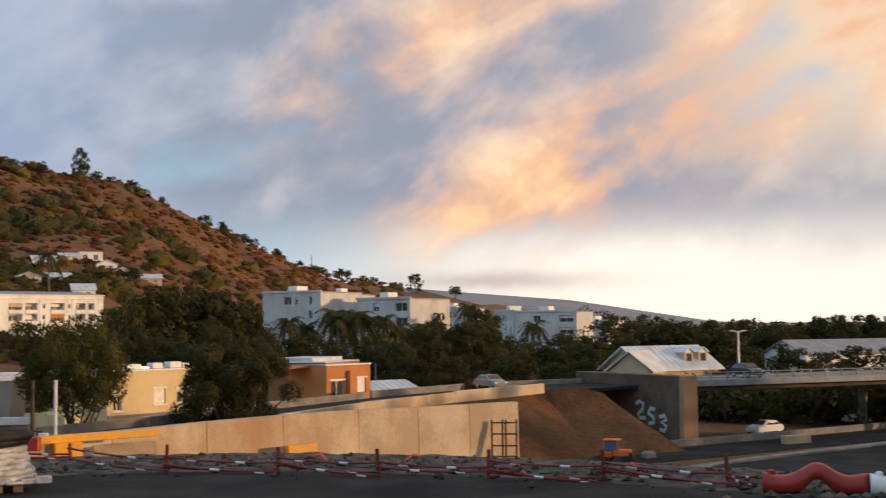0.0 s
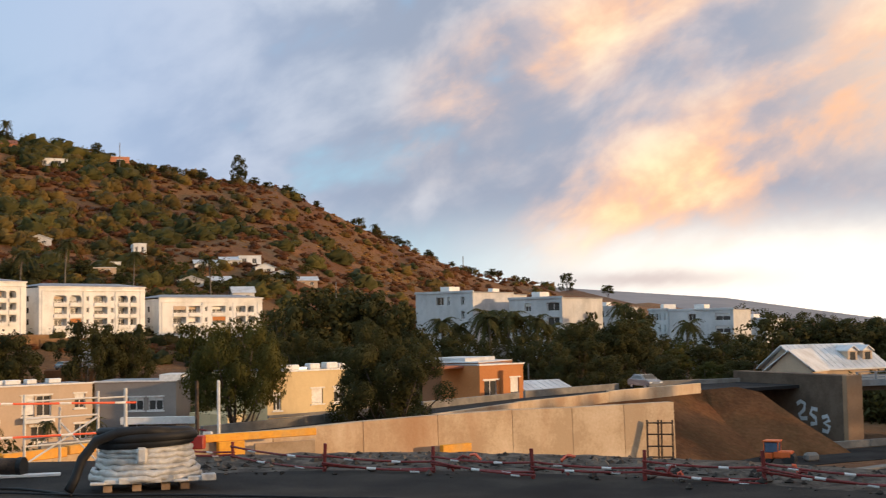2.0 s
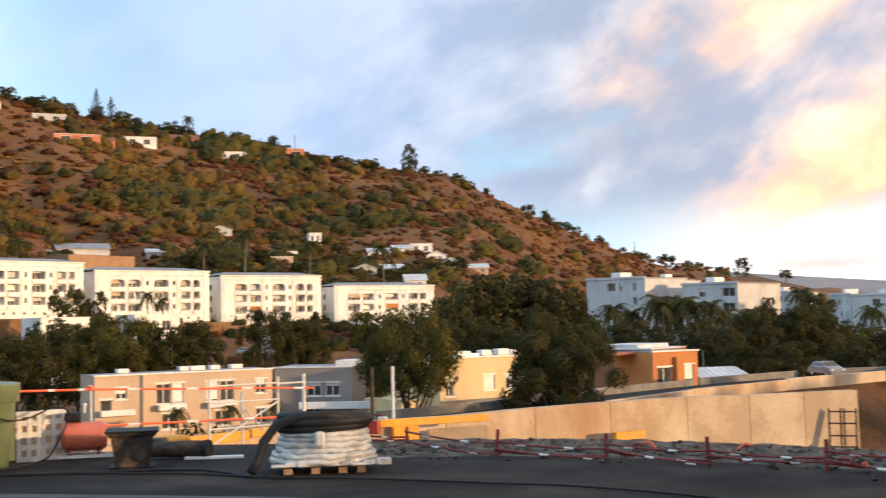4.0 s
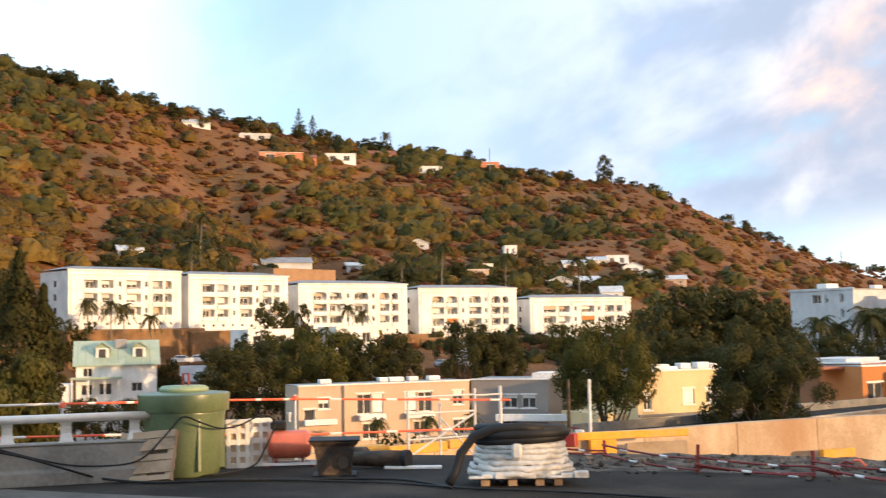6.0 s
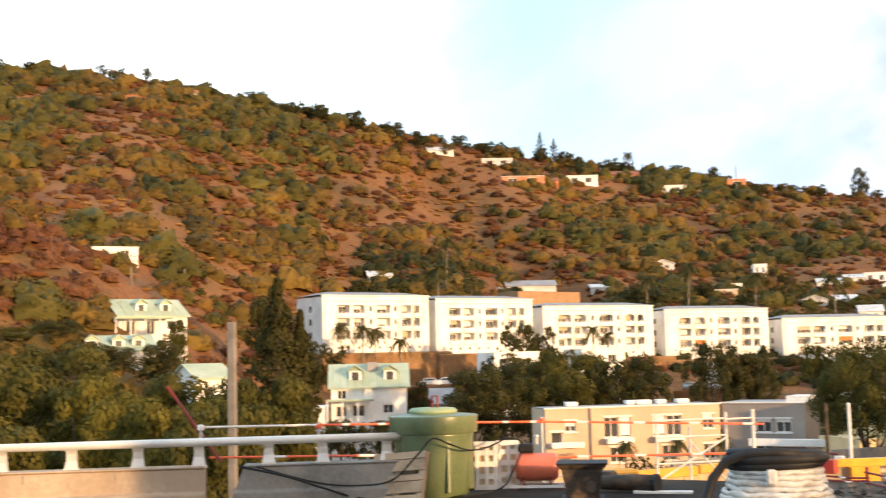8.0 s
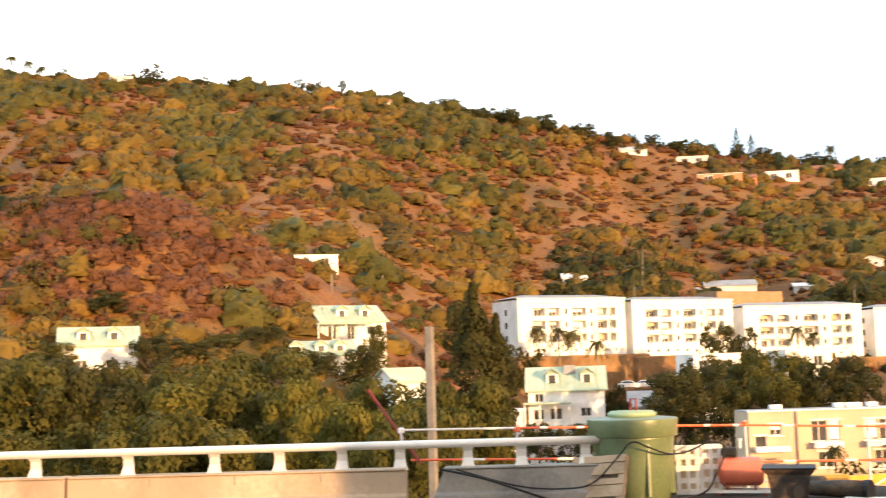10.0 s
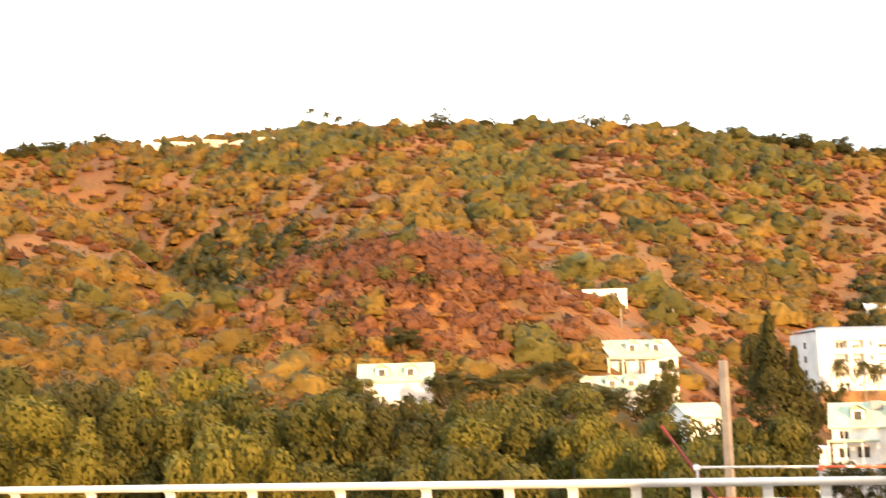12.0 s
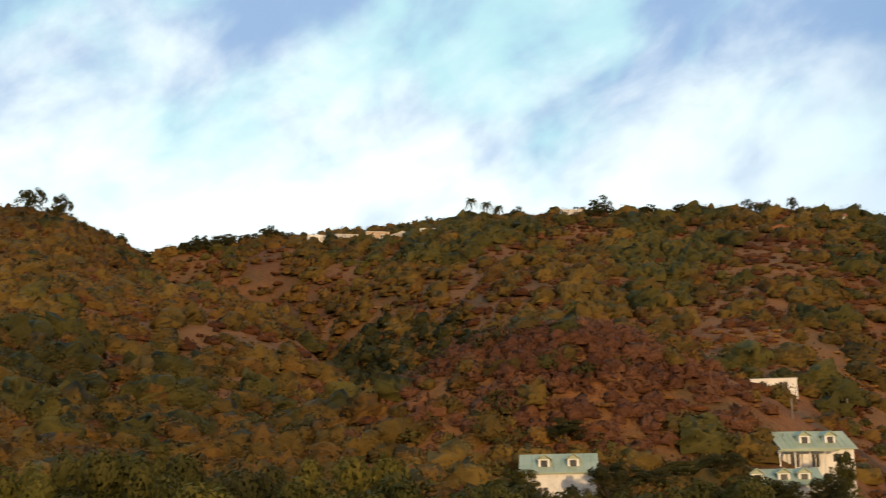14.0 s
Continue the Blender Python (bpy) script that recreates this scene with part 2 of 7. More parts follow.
TIN_GREY = material("grey_sheet_roof", [(0.20, 0.20, 0.21), (0.30, 0.29, 0.29)], 0.4, 0.5, 0.1, 6)
TILE_RED = material("red_brown_roof", [(0.22, 0.075, 0.045), (0.34, 0.13, 0.075)], 0.6, 0.8, 0.2, 6)
BARK = material("bark", [(0.05, 0.036, 0.026), (0.11, 0.08, 0.058)], 3.0, 0.95, 0.6, 18)
PALM_BARK = material("palm_bark", [(0.12, 0.10, 0.08), (0.22, 0.19, 0.15)], 2.0, 0.95, 0.4, 12)
LEAF_DARK = leafy("dark_leaves", [(0.028, 0.030, 0.010), (0.050, 0.050, 0.015), (0.082, 0.072, 0.021)], 0.4)
LEAF_MID = leafy("olive_leaves", [(0.036, 0.039, 0.009), (0.075, 0.072, 0.015), (0.125, 0.107, 0.025)], 0.35)
LEAF_BROWN = leafy("dry_brown_scrub", [(0.066, 0.026, 0.012), (0.125, 0.049, 0.019), (0.195, 0.083, 0.030)], 0.03, 0.3, 0.14)
LEAF_PALM = leafy("palm_leaves", [(0.03, 0.036, 0.011), (0.065, 0.065, 0.018), (0.13, 0.10, 0.032)], 0.5)
STEEL = material("galvanised_steel", [(0.52, 0.53, 0.54), (0.66, 0.66, 0.66)], 1.5, 0.38, 0.03, 30, metal=0.7)
PALE_STEEL = material("painted_pale_steel", [(0.55, 0.54, 0.52), (0.68, 0.66, 0.62)], 1.2, 0.5, 0.03, 20, metal=0.2)
RED_PAINT = material("red_paint", [(0.13, 0.012, 0.009), (0.21, 0.021, 0.014)], 3.0, 0.55, 0.05, 20)
WHITE_PAINT = material("white_paint", [(0.62, 0.60, 0.57), (0.80, 0.78, 0.75)], 3.0, 0.5, 0.03, 20)
LEAF_OLIVE_NEAR = leafy("yellowish_olive_leaves", [(0.058, 0.060, 0.010), (0.125, 0.112, 0.020), (0.20, 0.165, 0.034)], 0.35)
LEAF_HILL = leafy("hill_olive_leaves", [(0.062, 0.043, 0.011), (0.115, 0.075, 0.016), (0.185, 0.118, 0.025)], 0.03, 0.15, 0.16)
LEAF_HILL_DARK = leafy("hill_green_leaves", [(0.034, 0.034, 0.009), (0.066, 0.060, 0.013), (0.125, 0.102, 0.021)], 0.03, 0.15, 0.15)
GRASS = leafy("dry_tan_grass", [(0.16, 0.075, 0.022), (0.26, 0.130, 0.037), (0.37, 0.20, 0.058)], 0.04, 0.2)
LEAF_GOLD = leafy("golden_dry_leaves", [(0.072, 0.039, 0.010), (0.135, 0.075, 0.016), (0.22, 0.122, 0.026)], 0.03, 0.2, 0.18)
# bluish shade of the bridge side put into the colour, with dark stains
BRIDGE_SHADE_GREY = material("shade_blue_bridge_grey", [(0.17, 0.19, 0.21), (0.25, 0.27, 0.29)], 0.8, 0.6, 0.05, 10, stains=((0.12, 0.12, 0.12), 0.6, 0.5, 0.5))
LEAF_RED = leafy("red_brown_thorn_scrub", [(0.082, 0.034, 0.019), (0.135, 0.058, 0.030), (0.20, 0.098, 0.05)], 0.04, 0.2, 0.2)


# ---- helpers for shapes ----
def at(bearing, distance, z=0.0):
    b = radians(bearing)
    return Vector((-math.sin(b) * distance, math.cos(b) * distance, z))


def mesh_of(name, bm, mat, smooth=False):
    me = bpy.data.meshes.new(name)
    bm.normal_update()
    bm.to_mesh(me)
    bm.free()
    if smooth:
        for p in me.polygons:
            p.use_smooth = True
    for m in (mat if isinstance(mat, (list, tuple)) else (mat,)):
        me.materials.append(m)
    return me


def part(name, bm, mat, parent=None, label="", smooth=False):
    ob = new(name, mesh_of(name, bm, mat, smooth))
    if parent is not None:
        ob.parent = parent
    return tagged(ob, label)


def thing(name, place, turn=0.0, label="", category="", group="", kind=""):
    """An Empty at the base of a thing, to hold its parts."""
    ob = new(name)
    ob.matrix_world = Matrix.Translation(place) @ Matrix.Rotation(radians(turn), 4, "Z")
    return tagged(ob, label, category, group, kind)


def add_box(bm, x0, x1, y0, y1, z0, z1, bevel=0.0, m=None):
    made = bmesh.ops.create_cube(bm, size=1.0)["verts"]
    for v in made:
        v.co = Vector(((x0 + x1) / 2 + v.co.x * (x1 - x0), (y0 + y1) / 2 + v.co.y * (y1 - y0), (z0 + z1) / 2 + v.co.z * (z1 - z0)))
    if bevel:
        edges = list({e for v in made for e in v.link_edges})
        made = list({v for f in bmesh.ops.bevel(bm, geom=edges, offset=bevel, segments=1, affect="EDGES")["faces"] for v in f.verts} | {v for v in made if v.is_valid})
    if m is not None:
        for v in made:
            v.co = m @ v.co
    return bm


def box(x0, x1, y0, y1, z0, z1, bevel=0.0, m=None):
    return add_box(bmesh.new(), x0, x1, y0, y1, z0, z1, bevel, m)


def add_tube(bm, points, radii, sides=8, caps=True):
    """A tube along points, with one radius or one for each point."""
    pts = [Vector(p) for p in points]
    if isinstance(radii, (int, float)):
        radii = [radii] * len(pts)
    rings = []
    for i, p in enumerate(pts):
        d = (pts[min(i + 1, len(pts) - 1)] - pts[max(i - 1, 0)]).normalized()
        side = d.cross(Vector((0, 0, 1)) if abs(d.z) < 0.9 else Vector((0, 1, 0))).normalized()
        upw = side.cross(d).normalized()
        rings.append([bm.verts.new(p + (side * math.cos(2 * math.pi * k / sides) + upw * math.sin(2 * math.pi * k / sides)) * radii[i]) for k in range(sides)])
    for a, b in zip(rings, rings[1:]):
        for k in range(sides):
            bm.faces.new((a[k], a[(k + 1) % sides], b[(k + 1) % sides], b[k]))
    if caps:
        bm.faces.new(rings[0][::-1])
        bm.faces.new(rings[-1])
    return bm


def tube(points, radii, sides=8):
    return add_tube(bmesh.new(), points, radii, sides)


def prism(outline, z0, z1):
    """A level slab with the outline given counter-clockwise from above."""
    bm = bmesh.new()
    low = [bm.verts.new((x, y, z0)) for x, y in outline]
    top = [bm.verts.new((x, y, z1)) for x, y in outline]
    bm.faces.new(top)
    bm.faces.new(low[::-1])
    n = len(outline)
    for i in range(n):
        bm.faces.new((low[i], low[(i + 1) % n], top[(i + 1) % n], top[i]))
    return bm


def lathe(profile, sides=24):
    bm = bmesh.new()
    rings = []
    for r, z in profile:
        rings.append([bm.verts.new((r * math.cos(2 * math.pi * k / sides), r * math.sin(2 * math.pi * k / sides), z)) for k in range(sides)])
    for a, b in zip(rings, rings[1:]):
        for k in range(sides):
            bm.faces.new((a[k], a[(k + 1) % sides], b[(k + 1) % sides], b[k]))
    bm.faces.new(rings[0][::-1])
    bm.faces.new(rings[-1])
    return bm


# ---- the land ----
FLOOR = -9.5
RIDGE_B = (-25, -14, -6, 0, 6, 10, 15, 20, 30, 40, 50, 60, 66, 72, 80, 84, 88, 96, 110)
RIDGE_E = (-0.6, -0.6, 0.2, 1.4, 2.45, 4.15, 6.65, 7.25, 9.0, 11.1, 12.95, 13.45, 13.2, 12.65, 11.8, 12.9, 13.3, 13.0, 9.0)
RIDGE_R = (900, 900, 850, 760, 640, 580, 540, 520, 500, 470, 450, 450, 470, 500, 500, 400, 380, 380, 380)
FOOT_B = (-25, 0, 15, 32, 41, 46, 51, 70, 88, 110)
FOOT_R = (420, 330, 240, 215, 205, 140, 92, 80, 70, 70)
RAVINE_R = (170, 230, 330, 430, 500)
RAVINE_B = (65.6, 66.6, 70.0, 76.0, 80.3)


def land(x, y):
    """Height of the land at x, y (arrays)."""
    x, y = np.asarray(x, float), np.asarray(y, float)
    r = np.hypot(x, y) + 1e-6
    b = np.degrees(np.arctan2(-x, y))
    rr, r0 = np.interp(b, RIDGE_B, RIDGE_R), np.interp(b, FOOT_B, FOOT_R)
    top = EYE + rr * np.tan(np.radians(np.interp(b, RIDGE_B, RIDGE_E)))
    inside = np.clip((b + 40) / 15, 0, 1) * np.clip((150 - b) / 40, 0, 1)
    top = FLOOR + (top - FLOOR) * inside
    t = np.clip((r - r0) / (rr - r0), 0, 1)
    s = 0.35 * t + 0.65 * t ** 1.55
    s = s - 0.035 * np.clip((t - 0.85) / 0.15, 0, 1) ** 2 + 0.035 * np.clip((t - 0.85) / 0.15, 0, 1)
    z = FLOOR + (top - FLOOR) * s
    past = np.clip(r - rr, 0, None)
    z = np.maximum(z - past * 0.22, FLOOR)
    # a rounded spur above the lower houses, and the ravine behind it
    sx, sy = at(61.5, 194).x, at(61.5, 194).y
    z = z + 15.5 * np.exp(-(((x - sx) ** 2 + (y - sy) ** 2) / (2 * 20.0 ** 2)) ** 1.5)
    z = z - 7 * np.exp(-((b - 62.0) / 4.0) ** 2 - ((r - 246) / 22) ** 2)
    # the ravine climbs to the notch in the skyline; the hill beyond it swells towards the camera
    off = np.radians(b - np.interp(r, RAVINE_R, RAVINE_B)) * r
    z = z - 24 * np.exp(-(off / np.where(off > 0, 17.0, 26.0)) ** 2) * np.clip((r - 185) / 50, 0, 1) * np.clip((500 - r) / 60, 0, 1)
    z = z + 11 * np.exp(-((off - 52) / 30) ** 2) * np.clip((r - 170) / 90, 0, 1) * np.clip((400 - r) / 90, 0, 1)
    z = z - 9 * np.exp(-((b - (33 + 4 * np.sin(r / 60))) / 2.2) ** 2) * np.clip((r - 290) / 60, 0, 1) * np.clip((480 - r) / 60, 0, 1)
    bumps = 1.9 * np.sin(x / 23 + 1.3 * np.sin(y / 31)) * np.sin(y / 27 + np.sin(x / 37)) + 0.8 * np.sin(x / 9.1 + y / 13) * np.sin(y / 8.3 - x / 17)
    return z + bumps * np.clip((r - r0 - 10) / 60, 0, 1) * np.clip((top - FLOOR) / 40, 0, 1) * np.clip((rr - r) / 60, 0.15, 1)


def land_z(x, y):
    return float(land(x, y))


def grid_mesh(name, xs, ys, zs, mat, wrap=False):
    """A sheet over rows of points (2-D arrays)."""
    n, m = xs.shape
    co = np.stack([xs, ys, zs], -1).reshape(-1, 3)
    i, j = np.meshgrid(np.arange(n - 1), np.arange(m if wrap else m - 1), indexing="ij")
    j1 = (j + 1) % m
    quads = np.stack([i * m + j, i * m + j1, (i + 1) * m + j1, (i + 1) * m + j], -1).reshape(-1, 4)
    return quads_mesh(name, co, quads, mat, smooth=True)


def quads_mesh(name, co, quads, mat, smooth=False):
    me = bpy.data.meshes.new(name)
    me.vertices.add(len(co))
    me.vertices.foreach_set("co", np.ascontiguousarray(co, np.float32).ravel())
    me.loops.add(quads.size)
    me.loops.foreach_set("vertex_index", np.ascontiguousarray(quads, np.int32).ravel())
    me.polygons.add(len(quads))
    me.polygons.foreach_set("loop_start", np.arange(len(quads), dtype=np.int32) * quads.shape[1])
    me.polygons.foreach_set("use_smooth", np.full(len(quads), smooth))
    me.update(calc_edges=True)
    for mm in (mat if isinstance(mat, (list, tuple)) else (mat,)):
        me.materials.append(mm)
    return me


bearings = np.concatenate([np.arange(-30, 100, 0.5), np.arange(100, 330, 4.0)])
rings = np.concatenate([[0.5, 20, 40, 55], np.arange(65, 620, 6.0), np.geomspace(630, 4600, 26)])
BB, RR = np.meshgrid(np.radians(bearings), rings)
GX, GY = -np.sin(BB) * RR, np.cos(BB) * RR
tagged(new("ground", grid_mesh("ground", GX, GY, land(GX, GY), HILLSIDE, wrap=True)), "dry reddish-brown grassy land rising to a scrubby hill", "ground", kind="structure")

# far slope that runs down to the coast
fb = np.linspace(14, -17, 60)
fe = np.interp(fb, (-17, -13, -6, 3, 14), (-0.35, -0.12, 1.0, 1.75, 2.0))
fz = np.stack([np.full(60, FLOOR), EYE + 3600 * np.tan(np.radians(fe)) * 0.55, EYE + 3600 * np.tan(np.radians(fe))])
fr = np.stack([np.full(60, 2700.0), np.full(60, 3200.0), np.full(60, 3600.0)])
# the haze of distance is mixed into this grey
FAR = material("far_slope_haze_grey", [(0.20, 0.19, 0.20), (0.27, 0.25, 0.25)], 0.004, 1.0, 0.0, 0.02)
tagged(new("far_slope", grid_mesh("far_slope", -np.sin(np.radians(fb)) * fr, np.cos(np.radians(fb)) * fr, fz, FAR)), "mountain slope falling towards the coast, haze mixed into its grey", "mountain", kind="structure")

# ---- the raised deck under the camera ----
DECK_EDGE = [(-70, -34.8), (-40, -70), (40, -70), (70, -25), (34, 4), (13, 12.6), (6.6, 18.1), (4.2, 19.8), (1.85, 21.0), (-1.2, 21.9), (-3.9, 22.2), (-7.9, 21.8), (-11.3, 21.2), (-12.7, 18.2)]
tagged(part("deck", prism(DECK_EDGE, -1.2, 0.0), DECK), "dark dusty asphalt of a raised road deck", "road deck", kind="structure")


def slope_at(bearing, height):
    """Where the sight line at that bearing and height (degrees) meets the land."""
    r = np.arange(60.0, 640.0, 1.0)
    b = radians(bearing)
    gap = land(-np.sin(b) * r, np.cos(b) * r) - (EYE + r * math.tan(radians(height)))
    hit = np.argmax(gap > 0) if (gap > 0).any() else int(np.argmax(gap))
    d = float(r[hit])
    p = at(bearing, d)
    return Vector((p.x, p.y, land_z(p.x, p.y))), d


# ---- retaining wall, ramp, bridge and lower road ----
def strip(name, line, widths, mat, label, category, z=None):
    """A flat band along a line of (x, y, z) points, widened to its right by widths."""
    bm = bmesh.new()
    rows = []
    for i, p in enumerate(line):
        p = Vector(p)
        d = (Vector(line[min(i + 1, len(line) - 1)]) - Vector(line[max(i - 1, 0)]))
        side = Vector((d.y, -d.x, 0)).normalized()
        rows.append((bm.verts.new(p), bm.verts.new(p + side * widths), bm.verts.new(p + Vector((0, 0, -0.3))), bm.verts.new(p + side * widths + Vector((0, 0, -0.3)))))
    for a, b in zip(rows, rows[1:]):
        bm.faces.new((a[0], b[0], b[1], a[1])[::-1])
        bm.faces.new((a[0], a[2], b[2], b[0])[::-1])
        bm.faces.new((a[1], b[1], b[3], a[3])[::-1])
    bmesh.ops.recalc_face_normals(bm, faces=bm.faces)
    return tagged(part(name, bm, mat), label, category, kind="structure")


def retaining_wall():
    """Cast in bays between joints, rising out of the fill below the deck's edge."""
    root = thing("wall_retaining", at(31, 34, -4), 0, "warm grey raw concrete retaining wall with stained bays and joints", "wall", kind="structure")
    line = [(31.0, 34.0, -0.95), (25.0, 37.5, -1.15), (19.3, 41.5, -1.2), (15.2, 43.2, -1.22), (11.0, 45.4, -1.15), (7.5, 47.6, -1.13), (4.0, 50.0, -1.14), (1.2, 51.8, -1.2), (-1.2, 53.4, -1.2), (-3.5, 55.0, -1.2)]
    inv = root.matrix_world.inverted()
    for (b0, d0, z0), (b1, d1, z1) in zip(line, line[1:]):
        p, q = at(b0, d0), at(b1, d1)
        v = q - p
        L = v.length - 0.03
        bm = bmesh.new()
        add_box(bm, 0, L, 0, 0.45, -8.5, 0)
        for vert in bm.verts:
            if vert.co.z > -1:
                vert.co.z = z0 + (z1 - z0) * vert.co.x / L
            else:
                vert.co.y -= 0.25 if vert.co.y < 0.1 else 0
        bm2 = bm
        bay = part("bay", bm2, CONCRETE, root)
        bay.matrix_parent_inverse = Matrix.Identity(4)
        bay.matrix_basis = inv @ Matrix.Translation((p.x, p.y, 0)) @ Matrix.Rotation(math.atan2(v.y, v.x), 4, "Z")
    return root


retaining_wall()
RAMP = [at(21, 66, -3.75), at(14, 74, -3.7), at(7.8, 83, -3.65), at(3.9, 93.5, -3.6), at(-0.4, 105, -3.5), at(-4.6, 117, -3.45), at(-9, 123, -3.2), at(-11.4, 124.5, -3.1)]
strip("ramp_road", [p + Vector((0, 0, -0.85)) for p in RAMP], -9.0, ASPHALT, "asphalt ramp climbing to the bridge", "road")


def ramp_parapet():
    root = thing("ramp_parapet", RAMP[0], 0, "low pale concrete parapet along the ramp", "parapet", kind="structure")
    for p, q in zip(RAMP[:6], RAMP[1:6]):
        v = q - p
        bm = box(0, v.length - 0.02, -0.35, 0.0, -1.6, 0.0, 0.03)
        ob = part("parapet_bay", bm, CONCRETE, root)
        ob.matrix_basis = root.matrix_world.inverted() @ Matrix.Translation(p) @ Matrix.Rotation(math.atan2(v.y, v.x), 4, "Z")
    bm = bmesh.new()
    for p, q in zip(RAMP, RAMP[1:]):
        o = (q - p).normalized()
        side = Vector((-o.y, o.x, 0)) * 9
        far = part("far_bay", box(0, (q - p).length - 0.02, 0.0, 0.3, -1.6, -0.22, 0.03), CONCRETE_GREY, root)
        far.matrix_basis = root.matrix_world.inverted() @ Matrix.Translation(p + side) @ Matrix.Rotation(math.atan2(o.y, o.x), 4, "Z")
    bm.free()
    return root


ramp_parapet()


def embankment():
    """Earth slope from the ramp's edge down to the lower ground, rounded off at its end."""
    n = 40
    top, low = [], []
    src = [Vector((p.x, p.y, p.z - 0.75)) for p in RAMP[:6]] + [at(-6.3, 117.5, -3.9), at(-7.4, 117.2, -4.4)]
    pts = []
    for a, b in zip(src, src[1:]):
        for k in range(6):
            pts.append(a.lerp(b, k / 6))
    pts.append(src[-1])
    rows = []
    for i, p in enumerate(pts):
        f = i / (len(pts) - 1)
        out = Vector((-p.x, -p.y, 0)).normalized()
        d = pts[min(i + 1, len(pts) - 1)] - pts[max(i - 1, 0)]
        side = Vector((d.y, -d.x, 0)).normalized()
        if f > 0.8:
            out = (out * (1 - (f - 0.8) * 2.2) + Vector((1, 0, 0)) * (f - 0.8) * 4).normalized()
        else:
            out = side
        reach = 9.5
        row = []
        for s in np.linspace(0, 1, 8):
            q = p + out * reach * s
            wob = 0.35 * noise.noise(Vector((q.x * 0.25, q.y * 0.25, 0))) * math.sin(math.pi * s)
            row.append((q.x, q.y, p.z + (FLOOR - 0.4 - p.z) * s ** 0.92 + wob))
        rows.append(row)
    a = np.array(rows)
    return tagged(new("embankment", grid_mesh("embankment", a[..., 0], a[..., 1], a[..., 2], EARTH)), "bare reddish-brown earth slope beside the ramp", "embankment", kind="structure")


embankment()


def bridge():
    root = thing("road_bridge", at(-11.2, 120, FLOOR), 0, "grey road bridge with steel railing, its abutment coloured dark for shade", "bridge", kind="structure")
    inv = root.matrix_world.inverted()

    def put(ob, m):
        ob.matrix_basis = inv @ m
        return ob

    a, b = at(-6.2, 131), at(-11.0, 118.5)
    v = b - a
    face = Matrix.Translation((a.x, a.y, 0)) @ Matrix.Rotation(math.atan2(v.y, v.x), 4, "Z")
    # shade on the face and sun on the end are put into two colours
    put(part("abutment", box(0, v.length, 0, 1.6, -10.5, -2.95, 0.04), CONCRETE_SHADE, root, "concrete abutment coloured dark for shade"), face)
    put(part("abutment_end", box(v.length + 0.01, v.length + 0.6, -0.2, 1.7, -10.5, -2.9, 0.05), CONCRETE_TAN, root, "concrete end pier with sunlit tan in its colour"), face)
    # painted scrawl, loose rounded strokes
    strokes = ([(5.9, -5.9), (6.3, -5.6), (6.7, -5.8), (6.6, -6.4), (6.1, -6.9), (6.3, -7.25), (6.9, -7.2)], [(7.9, -6.3), (7.4, -6.2), (7.2, -6.7), (7.7, -7.1), (7.75, -7.6), (7.2, -7.7)], [(8.3, -7.0), (8.8, -6.8), (9.0, -7.2), (8.5, -7.5), (9.0, -7.8), (8.8, -8.3), (8.3, -8.2)])
    for s in strokes:
        bm = bmesh.new()
        width = 0.19
        prev = None
        s = [(px * 1.45 + 1.2, pz) for px, pz in s]
        for i, (x, z) in enumerate(s):
            n = s[min(i + 1, len(s) - 1)]
            o = s[max(i - 1, 0)]
            d = Vector((n[0] - o[0], 0, n[1] - o[1])).normalized()
            sd = Vector((-d.z, 0, d.x)) * width
            cur = (bm.verts.new(Vector((x, -0.012, z)) + sd), bm.verts.new(Vector((x, -0.012, z)) - sd))
            if prev:
                bm.faces.new((prev[0], cur[0], cur[1], prev[1]))
            prev = cur
        put(part("painted_scrawl", bm, OFFWHITE, root, "pale spray-painted scrawl"), face)
    # deck and railing
    s, e = at(-11.3, 120), at(-36, 190)
    w = e - s
    run = Matrix.Translation((s.x, s.y, 0)) @ Matrix.Rotation(math.atan2(w.y, w.x), 4, "Z")
    rise = 0.004
    tilt = run @ Matrix.Shear("XZ", 4, (0, 0))
    put(part("bridge_deck", box(0.6, w.length, 0.3, 9.5, -3.75, -3.5), CONCRETE_GREY, root), run)
    # beam and railing carry blue shade in their colour
    put(part("edge_beam", box(0.6, w.length, -0.1, 0.3, -4.05, -3.42, 0.04), BRIDGE_SHADE_GREY, root, "edge beam with blue shade in its grey"), run)
    # girders take the dark colour for the shade under the deck
    put(part("girder", box(1.0, w.length, 0.7, 1.2, -4.5, -3.75), CONCRETE_SHADE, root), run)
    put(part("girder", box(1.0, w.length, 4.5, 5.0, -4.6, -3.75), CONCRETE_SHADE, root), run)
    for z in (-3.22, -3.0, -2.72):
        put(part("rail_bar", tube([(0.6, 0.1, z), (w.length, 0.1, z)], 0.05, 6), BRIDGE_SHADE_GREY, root), run)
    post = mesh_of("rail_post", box(-0.07, 0.07, 0.0, 0.2, -3.42, -2.68, 0.01), BRIDGE_SHADE_GREY)
    for x in np.arange(0.8, w.length, 2.0):
        ob = new("rail_post", post)
        ob.parent = root
        put(ob, run @ Matrix.Translation((x, 0, 0)))
    for x in (27.5, 52):
        for y in (2.0, 7.0):
            put(part("pier", tube([(x, y, -10.5), (x, y, -5.2)], 0.5, 14), CONCRETE_GREY, root), run)
        put(part("pier_cap", box(x - 0.7, x + 0.7, 0.8, 8.4, -5.2, -4.6, 0.05), CONCRETE_GREY, root), run)
    return root


